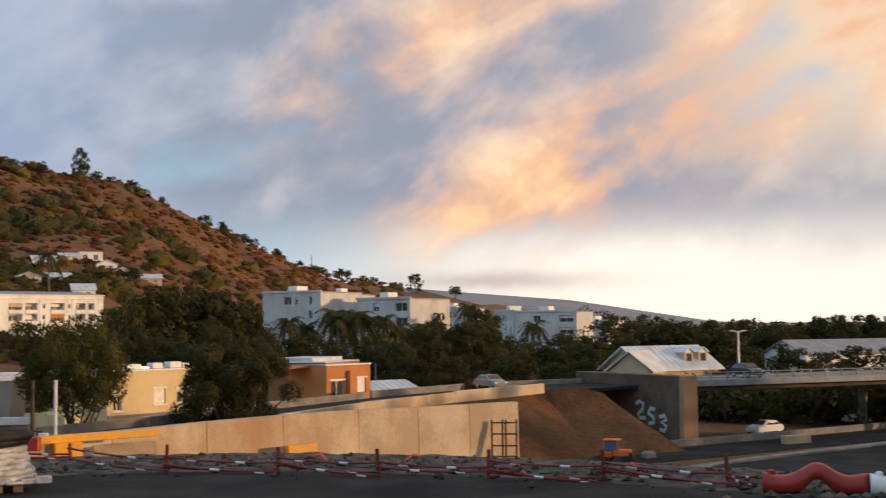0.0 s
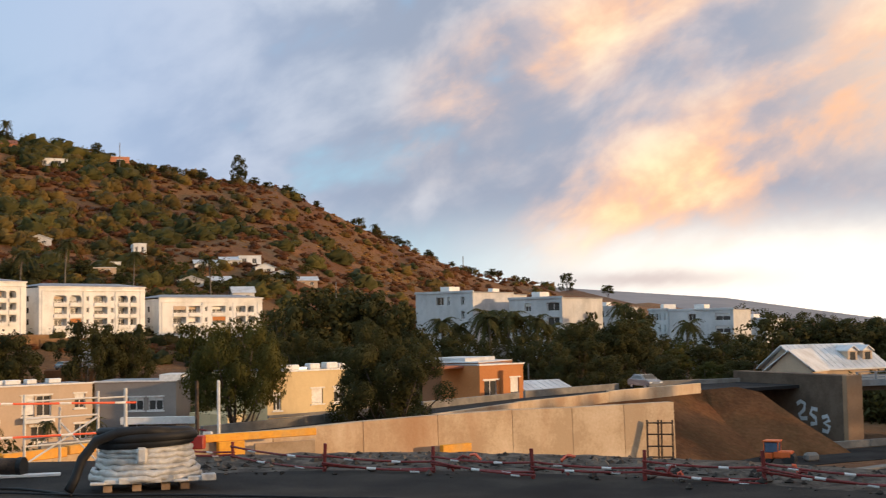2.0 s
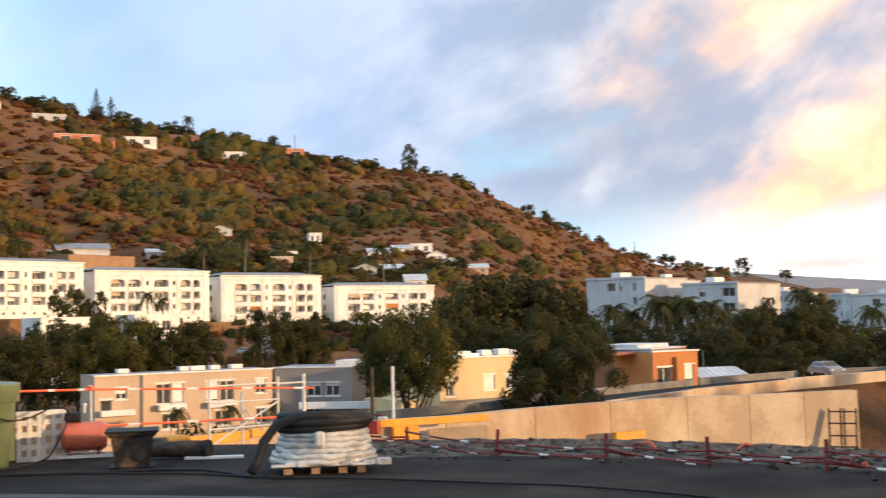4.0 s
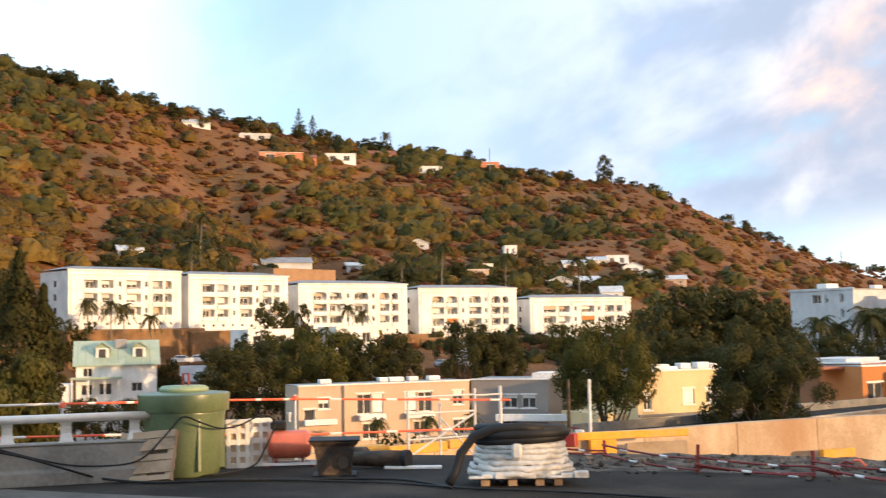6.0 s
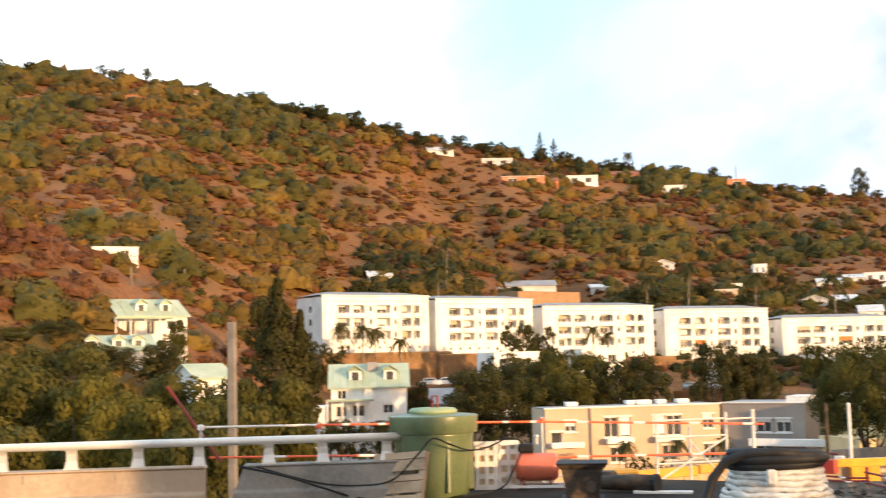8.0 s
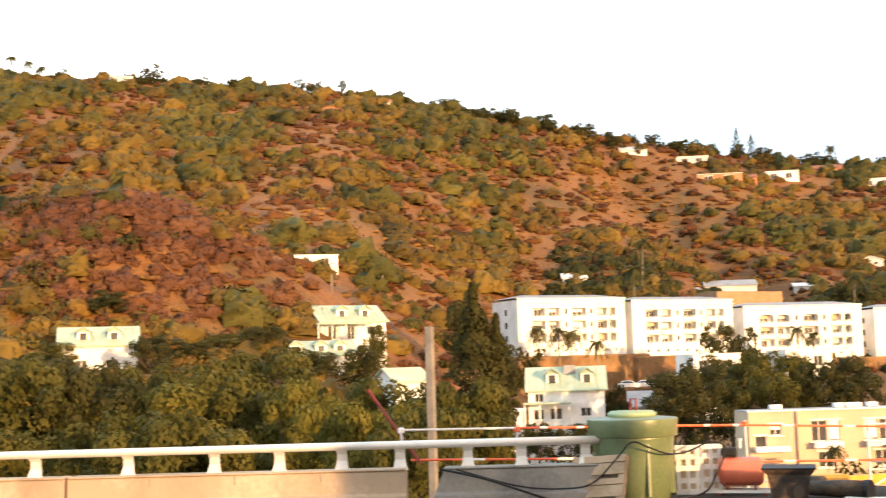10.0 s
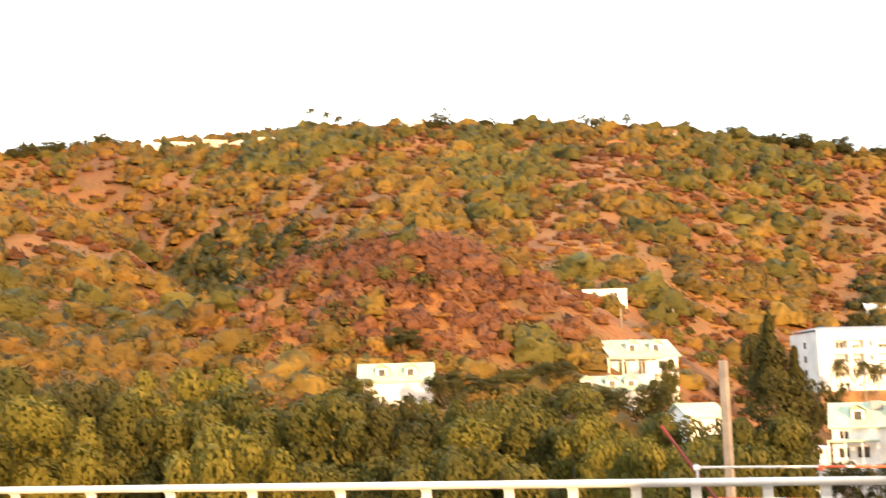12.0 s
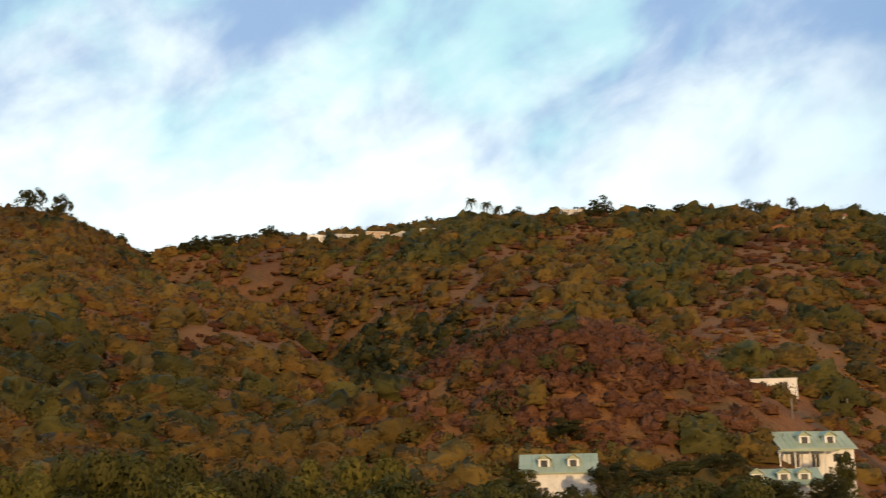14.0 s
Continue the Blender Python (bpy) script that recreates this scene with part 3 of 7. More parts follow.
bridge()
strip("lower_road", [at(6, 92, FLOOR + 0.05), at(-3.5, 104, FLOOR + 0.05), at(-12, 118, FLOOR + 0.05), at(-20, 139, FLOOR + 0.05), at(-36, 190, FLOOR + 0.05)], 7.5, ASPHALT, "worn asphalt road on the lower ground", "road")
strip("wide_road", [at(2, 74, FLOOR + 0.06), at(-9, 95, FLOOR + 0.06), at(-20, 122, FLOOR + 0.06), at(-36, 170, FLOOR + 0.06)], 42.0, ASPHALT, "dark new asphalt carriageway on the lower ground", "road")


def low_barrier(name, line, high, thick, mat, label):
    root = thing(name, line[0], 0, label, "kerb", kind="structure")
    for p, q in zip(line, line[1:]):
        v = q - p
        n = max(1, int(v.length / 6))
        seg = v.length / n
        me = mesh_of("kerb_stone", box(0.0, seg - 0.03, -thick / 2, thick / 2, -0.2, high, 0.04), mat)
        for k in range(n):
            ob = new("kerb_stone", me)
            ob.parent = root
            ob.matrix_basis = root.matrix_world.inverted() @ Matrix.Translation(p + v * (k / n)) @ Matrix.Rotation(math.atan2(v.y, v.x), 4, "Z")
    return root


low_barrier("road_barrier", [at(-3.4, 105.5, FLOOR), at(-12, 119.5, FLOOR), at(-20, 141, FLOOR), at(-34, 184, FLOOR)], 0.65, 0.4, CONCRETE_GREY, "low grey concrete barrier beside the road")
low_barrier("road_kerb", [at(-8.5, 93, FLOOR), at(-14, 106.5, FLOOR), at(-20, 123, FLOOR), at(-34, 163, FLOOR)], 0.22, 1.0, CONCRETE_GREY, "pale dusty kerb between the carriageways")


# ---- buildings ----
def wall_mesh(w, h, deep, openings, reveal, below=0.0):
    """A box of walls whose front (y = 0) is pierced by openings (x0, x1, z0, z1)."""
    bm = bmesh.new()
    xs = sorted({0.0, w, *[o[0] for o in openings], *[o[1] for o in openings]})
    zs = sorted({-below, h, *[o[2] for o in openings], *[o[3] for o in openings]})
    def quad(*p):
        bm.faces.new([bm.verts.new(q) for q in p])
    for x0, x1 in zip(xs, xs[1:]):
        for z0, z1 in zip(zs, zs[1:]):
            cx, cz = (x0 + x1) / 2, (z0 + z1) / 2
            if not any(o[0] < cx < o[1] and o[2] < cz < o[3] for o in openings):
                quad((x0, 0, z0), (x1, 0, z0), (x1, 0, z1), (x0, 0, z1))
    for x0, x1, z0, z1 in openings:
        quad((x0, 0, z0), (x0, 0, z1), (x0, reveal, z1), (x0, reveal, z0))
        quad((x1, 0, z0), (x1, reveal, z0), (x1, reveal, z1), (x1, 0, z1))
        quad((x0, 0, z0), (x0, reveal, z0), (x1, reveal, z0), (x1, 0, z0))
        quad((x0, 0, z1), (x1, 0, z1), (x1, reveal, z1), (x0, reveal, z1))
    quad((0, 0, -below), (0, 0, h), (0, deep, h), (0, deep, -below))
    quad((w, 0, -below), (w, deep, -below), (w, deep, h), (w, 0, h))
    quad((0, deep, -below), (0, deep, h), (w, deep, h), (w, deep, -below))
    quad((0, 0, h), (w, 0, h), (w, deep, h), (0, deep, h))
    bmesh.ops.remove_doubles(bm, verts=bm.verts, dist=0.001)
    return bm


WINDOW_CACHE = {}


def window(parent, x0, x1, z0, z1, y, frame_mat, bars=2, blind=0.0, blind_mat=None):
    """A framed window set back in its opening; a part, with its pane and blind."""
    key = (round(x1 - x0, 2), round(z1 - z0, 2), bars, frame_mat.name)
    if key not in WINDOW_CACHE:
        w, h = x1 - x0, z1 - z0
        bm = bmesh.new()
        t = min(0.08, w * 0.12)
        cuts = [0.0, t]
        for k in range(1, bars):
            cuts += [w * k / bars - t / 2, w * k / bars + t / 2]
        cuts += [w - t, w]
        rows = [0.0, t, h - t, h]
        solid = {(i, j) for i in range(len(cuts) - 1) for j in range(3) if j != 1 or i % 2 == 0}
        for i, j in solid:
            a, b, c, d = cuts[i], cuts[i + 1], rows[j], rows[j + 1]
            faces = [[(a, -0.05, c), (b, -0.05, c), (b, -0.05, d), (a, -0.05, d)], [(a, 0.02, d), (b, 0.02, d), (b, 0.02, c), (a, 0.02, c)]]
            for (di, dj), (p, q) in (((-1, 0), ((a, c), (a, d))), ((1, 0), ((b, d), (b, c))), ((0, -1), ((b, c), (a, c))), ((0, 1), ((a, d), (b, d)))):
                if (i + di, j + dj) not in solid:
                    faces.append([(p[0], -0.05, p[1]), (q[0], -0.05, q[1]), (q[0], 0.02, q[1]), (p[0], 0.02, p[1])])
            for f in faces:
                bm.faces.new([bm.verts.new(v) for v in f])
        bmesh.ops.remove_doubles(bm, verts=bm.verts, dist=0.0005)
        bmesh.ops.recalc_face_normals(bm, faces=bm.faces)
        WINDOW_CACHE[key] = (mesh_of("window", bm, frame_mat), mesh_of("pane", box(t * 0.5, w - t * 0.5, 0.0, 0.03, t * 0.5, h - t * 0.5), PANE))
    frame_me, pane_me = WINDOW_CACHE[key]
    ob = new("window", frame_me)
    ob.parent = parent
    ob.matrix_basis = Matrix.Translation((x0, y, z0))
    pane = new("pane", pane_me)
    pane.parent = ob
    if blind:
        part("blind", box(0.03, x1 - x0 - 0.03, -0.09, -0.055, (z1 - z0) * (1 - blind), z1 - z0 - 0.02), blind_mat or WHITE_PAINT, ob)
    return ob


def facing(p, q, z):
    v = q - p
    return Matrix.Translation((p.x, p.y, z)) @ Matrix.Rotation(math.atan2(v.y, v.x), 4, "Z"), v.length


def placed(name, p, q, z, label, category, group=""):
    m, w = facing(p, q, z)
    ob = new(name)
    ob.matrix_world = m
    tagged(ob, label, category, group)
    return ob, w


def white_block(b0, d0, b1, d1, top, seed, label):
    """Three storeys of loggias behind solid white balcony fronts, over a plinth with small vents."""
    rng = random.Random(seed)
    H, deep = 11.6, 11.0
    root, w = placed("apartment_block", at(b0, d0), at(b1, d1), top - H, label, "apartment building", "white apartment blocks on the hillside")
    plan = [(0.13, 0.25, "l"), (0.275, 0.385, "l"), (0.43, 0.455, "w"), (0.50, 0.63, "l"), (0.665, 0.69, "w"), (0.735, 0.83, "l"), (0.85, 0.915, "l")]
    openings, kinds = [], []
    for fl in range(3):
        z = 2.6 + fl * 2.55
        for a, b, k in plan:
            openings.append((a * w, b * w, z, z + 2.2) if k == "l" else (a * w, b * w, z + 0.95, z + 2.05))
            kinds.append((k, fl))
    vents = [(w * (0.13 + 0.095 * i), w * (0.13 + 0.095 * i) + 0.6, 1.35, 1.8) for i in range(9)]
    end_windows = [(-0.02, 2.6 + fl * 2.55 + 0.95) for fl in range(3)]
    part("wall", wall_mesh(w, H, deep, openings + vents, 1.35, 6.0), WHITE, root)
    part("cornice", box(-0.22, w + 0.22, -0.22, 0.12, H, H + 0.3, 0.03), WHITE, root)
    part("fascia", box(-0.22, w + 0.22, -0.2, -0.005, H - 0.75, H - 0.6, 0.03), WHITE, root)
    bm = bmesh.new()
    eave = [bm.verts.new(v) for v in ((-0.35, -0.3, H + 0.31), (w + 0.35, -0.3, H + 0.31), (w + 0.35, deep + 0.3, H + 0.31), (-0.35, deep + 0.3, H + 0.31))]
    crest = [bm.verts.new(v) for v in ((3.5, deep / 2, H + 1.15), (w - 3.5, deep / 2, H + 1.15))]
    for f in ((eave[0], eave[1], crest[1], crest[0]), (eave[1], eave[2], crest[1]), (eave[2], eave[3], crest[0], crest[1]), (eave[3], eave[0], crest[0]), eave[::-1]):
        bm.faces.new(f)
    part("roof", bm, TIN_GREY, root, "low grey hipped roof")
    for k in (0.03, 0.405, 0.71, 0.955):
        part("pilaster", box(w * k - 0.22, w * k + 0.22, -0.16, -0.003, -2, H - 0.77, 0.03), WHITE, root)
    for x, z in end_windows:
        part("end_window", box(x - 0.02, x, deep * 0.42, deep * 0.42 + 0.9, z, z + 1.2), PANE, root)
    for (x0, x1, z0, z1), (k, fl) in zip(openings, kinds):
        if k == "w":
            window(root, x0, x1, z0, z1, 0.25, WHITE_PAINT, 1)
            part("backing", box(x0 - 0.1, x1 + 0.1, 1.351, 1.4, z0 - 0.1, z1 + 0.1), WHITE, root)
            continue
        wide = x1 - x0
        part("loggia_back", box(x0 - 0.1, x1 + 0.1, 1.352, 1.45, z0 - 0.1, z1 + 0.1), WHITE, root)
        share = rng.choice((0.6, 0.75, 0.88))
        shift = rng.uniform(0.05, 0.95 - share) * wide
        window(root, x0 + shift, x0 + shift + share * wide, z0 + 0.02, z0 + 2.0, 1.3, WHITE_PAINT, 2, rng.choice((0.0, 0.0, 0.0, 0.3, 0.5)), rng.choice((WHITE_PAINT, OFFWHITE, BEIGE)))
        balcony = part("balcony", box(x0 - 0.06, x1 + 0.06, -0.24, -0.004, z0 - 0.2, z0 + 0.62, 0.02), WHITE, root)
        part("handrail", box(x0, x1, -0.14, -0.09, z0 + 0.80, z0 + 0.85), WHITE_PAINT, balcony)
        if rng.random() < 0.08:
            part("awning", box(x0 + 0.1, x1 - 0.1, 0.05, 0.1, z0 + 1.25, z1 - 0.02), rng.choice((YELLOW_WALL, ORANGE_WALL, BEIGE)), root, "coloured roller blind")
        if fl == 2 and seed in (2, 3):
            # rounded heads of the top loggias
            for cx, sg in ((x0, 1), (x1, -1)):
                bm = bmesh.new()
                ring = [(cx + sg * 0.7 * (1 - math.sin(t)), z1 - 0.7 * (1 - math.cos(t))) for t in np.linspace(0, math.pi / 2, 6)]
                outline = [(cx, z1)] + ring
                f = [[bm.verts.new((x, y, z)) for x, z in outline] for y in (0.0, 0.25)]
                for e in f:
                    bm.faces.new(e)
                for i in range(len(outline)):
                    j = (i + 1) % len(outline)
                    bm.faces.new((f[0][i], f[0][j], f[1][j], f[1][i]))
                bmesh.ops.recalc_face_normals(bm, faces=bm.faces)
                part("arch_corner", bm, WHITE, root)
    for x0, x1, z0, z1 in vents:
        # a dark sheet stands in for the shade inside each vent
        part("vent", box(x0, x1, 0.3, 0.33, z0, z1), DARK_OPEN, root)
    part("terrace_bank", box(-2.5, w + 2.5, -5.0, deep + 1, -9, 0.55, 0.3), BANK, root, "brown earth bank under the block")
    return root


white_block(41.65, 234, 36.65, 246, 14.85, 0, "bright white three-storey apartment block with recessed balconies")
white_block(36.3, 246, 31.75, 259, 14.3, 1, "white apartment block with balconies behind a tree")
white_block(31.25, 260, 26.15, 274, 12.8, 2, "white apartment block with arched loggias and orange blinds")
white_block(25.6, 275, 20.98, 288, 11.9, 3, "white apartment block above a parked-car terrace")
white_block(20.35, 289, 15.65, 303, 9.5, 4, "lower white apartment block half hidden by trees")


def grey_block(b0, d0, b1, d1, z0, z1, deep, seed, side=1):
    """Blank weathered gables with a few windows and a lit stair strip."""
    rng = random.Random(seed)
    root, w = placed("apartment_block", at(b0, d0), at(b1, d1), z0, "weathered off-white apartment block with blank gable and few windows", "apartment building", "grey apartment blocks among palms")
    h = z1 - z0
    openings = []
    n = int(h / 3.0)
    for fl in range(n):
        z = h - (fl + 1) * 2.95
        for k in ((0.36, 0.50), (0.80, 0.86), (0.56, 0.62)) if side == 0 else ((0.30, 0.42), (0.72, 0.95)):
            if rng.random() < 0.85:
                openings.append((w * k[0], w * k[1], z + 0.5, z + 2.2))
    part("wall", wall_mesh(w, h, deep, openings, 0.5, 4.0), OFFWHITE, root)
    for o in openings:
        window(root, *o, 0.42, WHITE_PAINT, 2, 0.4 if rng.random() < 0.4 else 0)
    part("parapet", box(-0.2, w + 0.2, -0.2, 0.15, h, h + 0.5, 0.04), OFFWHITE, root)
    part("roof", box(-0.15, w + 0.15, 0.155, deep, h + 0.003, h + 0.25), TIN_GREY, root)
    part("stair_head", box(w * 0.36, w * 0.52, 1.5, 5.0, h + 0.25, h + 1.5, 0.05), WHITE, root, "white stair head on the roof")
    return root


grey_block(8.45, 258, 5.75, 248, -3, 8.8, 14, 5, 0)
grey_block(5.7, 262, 4.2, 259, -3, 8.5, 12, 6, 1)
grey_block(4.05, 250, 1.55, 243, -2, 7.2, 16, 7, 1)
grey_block(0.6, 320, -1.4, 316, -1.5, 6.0, 10, 8, 0)
grey_block(-2.45, 312, -3.35, 304, -6, 5.0, 9, 9, 0)
grey_block(-3.4, 302, -6.3, 296, -7, 4.7, 12, 10, 1)
grey_block(-6.35, 330, -7.75, 326, -6, 2.3, 10, 11, 1)


def low_building(name, p, q, z0, z1, deep, mat, plan, label, roof_mat=TIN_GREY):
    """A flat-roofed house of two storeys; plan: openings as fractions of width and height, with a blind."""
    root, w = placed(name, p, q, z0, label, "house")
    h = z1 - z0
    openings = [(a * w, b * w, c * h, d * h) for a, b, c, d, _, _ in plan]
    part("wall", wall_mesh(w, h, deep, openings, 0.3, 1.5), mat, root)
    for o, (_, _, _, _, bars, blind) in zip(openings, plan):
        win = window(root, *o, 0.22, WHITE_PAINT, bars, blind)
        part("surround", box(-0.18, o[1] - o[0] + 0.18, -0.30, -0.225, o[3] - o[2] + 0.003, o[3] - o[2] + 0.16), WHITE_PAINT, win)
        part("sill", box(-0.15, o[1] - o[0] + 0.15, -0.36, -0.225, -0.14, -0.003), WHITE_PAINT, win)
    part("coping", box(-0.12, w + 0.12, -0.12, 0.2, h, h + 0.16, 0.02), WHITE_PAINT, root)
    part("roof", box(0.0, w, 0.205, deep, h + 0.002, h + 0.1), roof_mat, root)
    return root, w, h


def roof_box(root, x, y, z, sx, sy, sz, mat, name="roof_unit"):
    part(name, box(x, x + sx, y, y + sy, z, z + sz, min(sx, sz) * 0.12), mat, root)


# long beige house behind the wall
rootL, wL, hL = low_building("terrace_house", at(31.3, 122), at(23.3, 128.2), -8.9, -2.95, 5, BEIGE,
    [(0.03, 0.09, 0.42, 0.62, 1, 0.0), (0.11, 0.17, 0.62, 0.80, 2, 0.5), (0.33, 0.41, 0.50, 0.84, 2, 0.0), (0.42, 0.48, 0.50, 0.84, 1, 0.92), (0.61, 0.68, 0.50, 0.84, 2, 0.9), (0.69, 0.77, 0.50, 0.84, 2, 0.0), (0.90, 0.96, 0.6, 0.84, 2, 0.3), (0.36, 0.44, 0.08, 0.34, 2, 0), (0.66, 0.74, 0.08, 0.34, 2, 0), (0.9, 0.97, 0.08, 0.34, 2, 0)],
    "long beige two-storey house with white-framed windows and flat roof")
for x0, x1, z in ((0.02, 0.20, 0.36), (0.33, 0.48, 0.40), (0.61, 0.77, 0.40)):
    part("balcony", box(wL * x0, wL * x1, -1.0, -0.37, hL * z, hL * z + 0.55, 0.03), WHITE, rootL, "white balcony front")
part("pilaster", box(wL * 0.25, wL * 0.27, -0.35, -0.003, 0, hL, 0.03), BEIGE, rootL)
for x, s in ((0.17, 1.2), (0.52, 0.9), (0.58, 1.6), (0.7, 1.0), (0.82, 1.3)):
    roof_box(rootL, wL * x, 3.0, hL + 0.1, s, 1.0, 0.45, WHITE_PAINT)
root2, w2, h2 = low_building("terrace_house", at(23.2, 128.5), at(19.6, 126.5), -8.9, -2.9, 7, TAUPE,
    [(0.42, 0.60, 0.52, 0.74, 2, 0.25), (0.66, 0.84, 0.52, 0.74, 2, 0.25), (0.4, 0.62, 0.1, 0.36, 2, 0)], "grey-brown two-storey house end with paired windows")
part("balcony", box(w2 * 0.35, w2 * 1.35, -1.2, -0.37, h2 * 0.30, h2 * 0.42, 0.03), WHITE, root2)
part("parapet_tower", box(w2 * 0.78, w2 * 1.05, 0.5, 5, h2 + 0.1, h2 + 0.7, 0.03), WHITE_PAINT, root2)

rootY, wY, hY = low_building("cream_house", at(15.45, 120), at(11.1, 127), -8.9, -2.05, 10, YELLOW_WALL,
    [(0.06, 0.14, 0.46, 0.70, 2, 0.15), (0.46, 0.58, 0.52, 0.74, 1, 0.93), (0.70, 0.82, 0.52, 0.74, 2, 0.3), (0.30, 0.40, 0.18, 0.34, 1, 0.9), (0.46, 0.56, 0.18, 0.30, 1, 0.5)], "cream-yellow two-storey house with shuttered windows and rooftop units")
part("ledge", box(0, wY, -0.25, -0.003, hY * 0.36, hY * 0.40), CONCRETE_GREY, rootY)
for x, s, t in ((0.12, 0.9, 0.3), (0.28, 1.7, 0.55), (0.42, 1.0, 0.3), (0.54, 1.3, 0.6), (0.72, 1.5, 0.65), (0.86, 1.0, 0.5)):
    roof_box(rootY, wY * x, 1.5, hY + 0.1, s, 1.0, t, WHITE_PAINT if t > 0.4 else STEEL)
part("wing", box(wY * -0.28, -0.01, 2.0, 9, -1, hY * 0.42), YELLOW_WALL, rootY)
part("wing", box(wY + 0.01, wY * 1.7, 3.0, 9, -1, hY * 0.98), YELLOW_WALL, rootY)

rootO, wO, hO = low_building("orange_house", at(8.2, 132), at(5.55, 129), -7.5, -1.75, 9, BROWN_WALL, [(0.55, 0.7, 0.45, 0.7, 2, 0.2)], "brown rendered house with white sheet roof", TIN_WHITE)
part("sheet_roof", box(0.3, wO * 0.75, 0.3, 8, hO + 0.1, hO + 0.5), TIN_WHITE, rootO, "white sheet roof")
rootP, wP, hP = low_building("orange_house", at(5.5, 126), at(3.45, 130), -7.5, -1.95, 9, ORANGE_WALL, [(0.10, 0.40, 0.42, 0.72, 2, 0.0), (0.70, 0.9, 0.3, 0.75, 2, 0.6)], "bright orange rendered house with a balcony and white frames")
part("balcony", box(-wP * 0.55, wP * 0.35, -1.2, -0.37, hP * 0.26, hP * 0.42, 0.03), BEIGE, rootP)
part("column", box(wP * 0.46, wP * 0.56, -0.5, -0.003, 0, hP * 0.9, 0.03), ORANGE_WALL, rootP)
part("lean_to_roof", box(-wP * 0.6, -0.03, 2.5, 6, hP * 0.95, hP * 1.0, 0.04), TILE_RED, rootP)


def gabled_house(p, q, z0, wall_h, deep, rise, wall_mat, roof_mat, label, dormers=(), windows=(), below=3.0, over=0.4, name="villa", gable_front=False, group=""):
    """A house whose ridge runs along its front, or, with gable_front, from front to back."""
    root, w = placed(name, p, q, z0, label, "house", group)
    ops = [(a * w, b * w, c * wall_h, d * wall_h) for a, b, c, d in windows]
    part("wall", wall_mesh(w, wall_h, deep, ops, 0.25, below), wall_mat, root)
    for o in ops:
        window(root, *o, 0.18, WHITE_PAINT, 2)
    bm = bmesh.new()
    t = 0.16
    if gable_front:
        sec = [(-over, wall_h - 0.05), (w / 2, wall_h + rise), (w + over, wall_h - 0.05), (w + over, wall_h + t - 0.05), (w / 2, wall_h + rise + t), (-over, wall_h + t - 0.05)]
        ends = [[bm.verts.new((x, y, z)) for x, z in sec] for y in (-over, deep + over)]
    else:
        sec = [(-over, wall_h - 0.05), (deep / 2, wall_h + rise), (deep + over, wall_h - 0.05), (deep + over, wall_h + t - 0.05), (deep / 2, wall_h + rise + t), (-over, wall_h + t - 0.05)]
        ends = [[bm.verts.new((x, y, z)) for y, z in sec] for x in (-over, w + over)]
    n = len(sec)
    for k in range(n):
        bm.faces.new((ends[0][k], ends[0][(k + 1) % n], ends[1][(k + 1) % n], ends[1][k]))
    for e in ends:
        bm.faces.new((e[0], e[1], e[4], e[5]))
        bm.faces.new((e[1], e[2], e[3], e[4]))
    bmesh.ops.recalc_face_normals(bm, faces=bm.faces)
    roof = part("roof", bm, roof_mat, root)
    bm = bmesh.new()
    if gable_front:
        for y in (0.003, deep - 0.003):
            bm.faces.new([bm.verts.new(v) for v in ((0, y, wall_h), (w, y, wall_h), (w / 2, y, wall_h + rise))])
    else:
        for x in (0.003, w - 0.003):
            bm.faces.new([bm.verts.new(v) for v in ((x, 0, wall_h), (x, deep, wall_h), (x, deep / 2, wall_h + rise))])
    bmesh.ops.split_edges(bm, edges=bm.edges)
    for f in list(bm.faces):
        side_bm = bmesh.new()
        side_bm.faces.new([side_bm.verts.new(v.co) for v in f.verts])
        part("gable", side_bm, wall_mat, root)
    bm.free()
    for k in dormers:
        x = k * w
        dw, dh = min(1.5, w * 0.16), rise * 0.55
        y0 = deep * 0.12
        zb = wall_h + rise * 0.2
        body = part("dormer", box(x - dw / 2, x + dw / 2, y0, deep * 0.42, zb, zb + dh), wall_mat, root)
        bm = bmesh.new()
        e = [[bm.verts.new(v) for v in ((x - dw / 2 - 0.2, y, zb + dh - 0.05), (x, y, zb + dh + dw * 0.4), (x + dw / 2 + 0.2, y, zb + dh - 0.05), (x + dw / 2 + 0.2, y, zb + dh + 0.08), (x, y, zb + dh + dw * 0.4 + 0.12), (x - dw / 2 - 0.2, y, zb + dh + 0.08))] for y in (y0 - 0.25, deep * 0.48)]
        for i in range(6):
            bm.faces.new((e[0][i], e[0][(i + 1) % 6], e[1][(i + 1) % 6], e[1][i]))
        for c in e:
            bm.faces.new((c[0], c[1], c[4], c[5]))
            bm.faces.new((c[1], c[2], c[3], c[4]))
        bm.faces.new([bm.verts.new(v) for v in ((x - dw / 2, y0 + 0.003, zb + dh), (x + dw / 2, y0 + 0.003, zb + dh), (x, y0 + 0.003, zb + dh + dw * 0.38))])
        bmesh.ops.recalc_face_normals(bm, faces=bm.faces)
        part("dormer_roof", bm, roof_mat, body)
        part("dormer_pane", box(x - dw * 0.28, x + dw * 0.28, y0 - 0.04, y0 - 0.004, zb + dh * 0.2, zb + dh * 0.9), PANE, body)
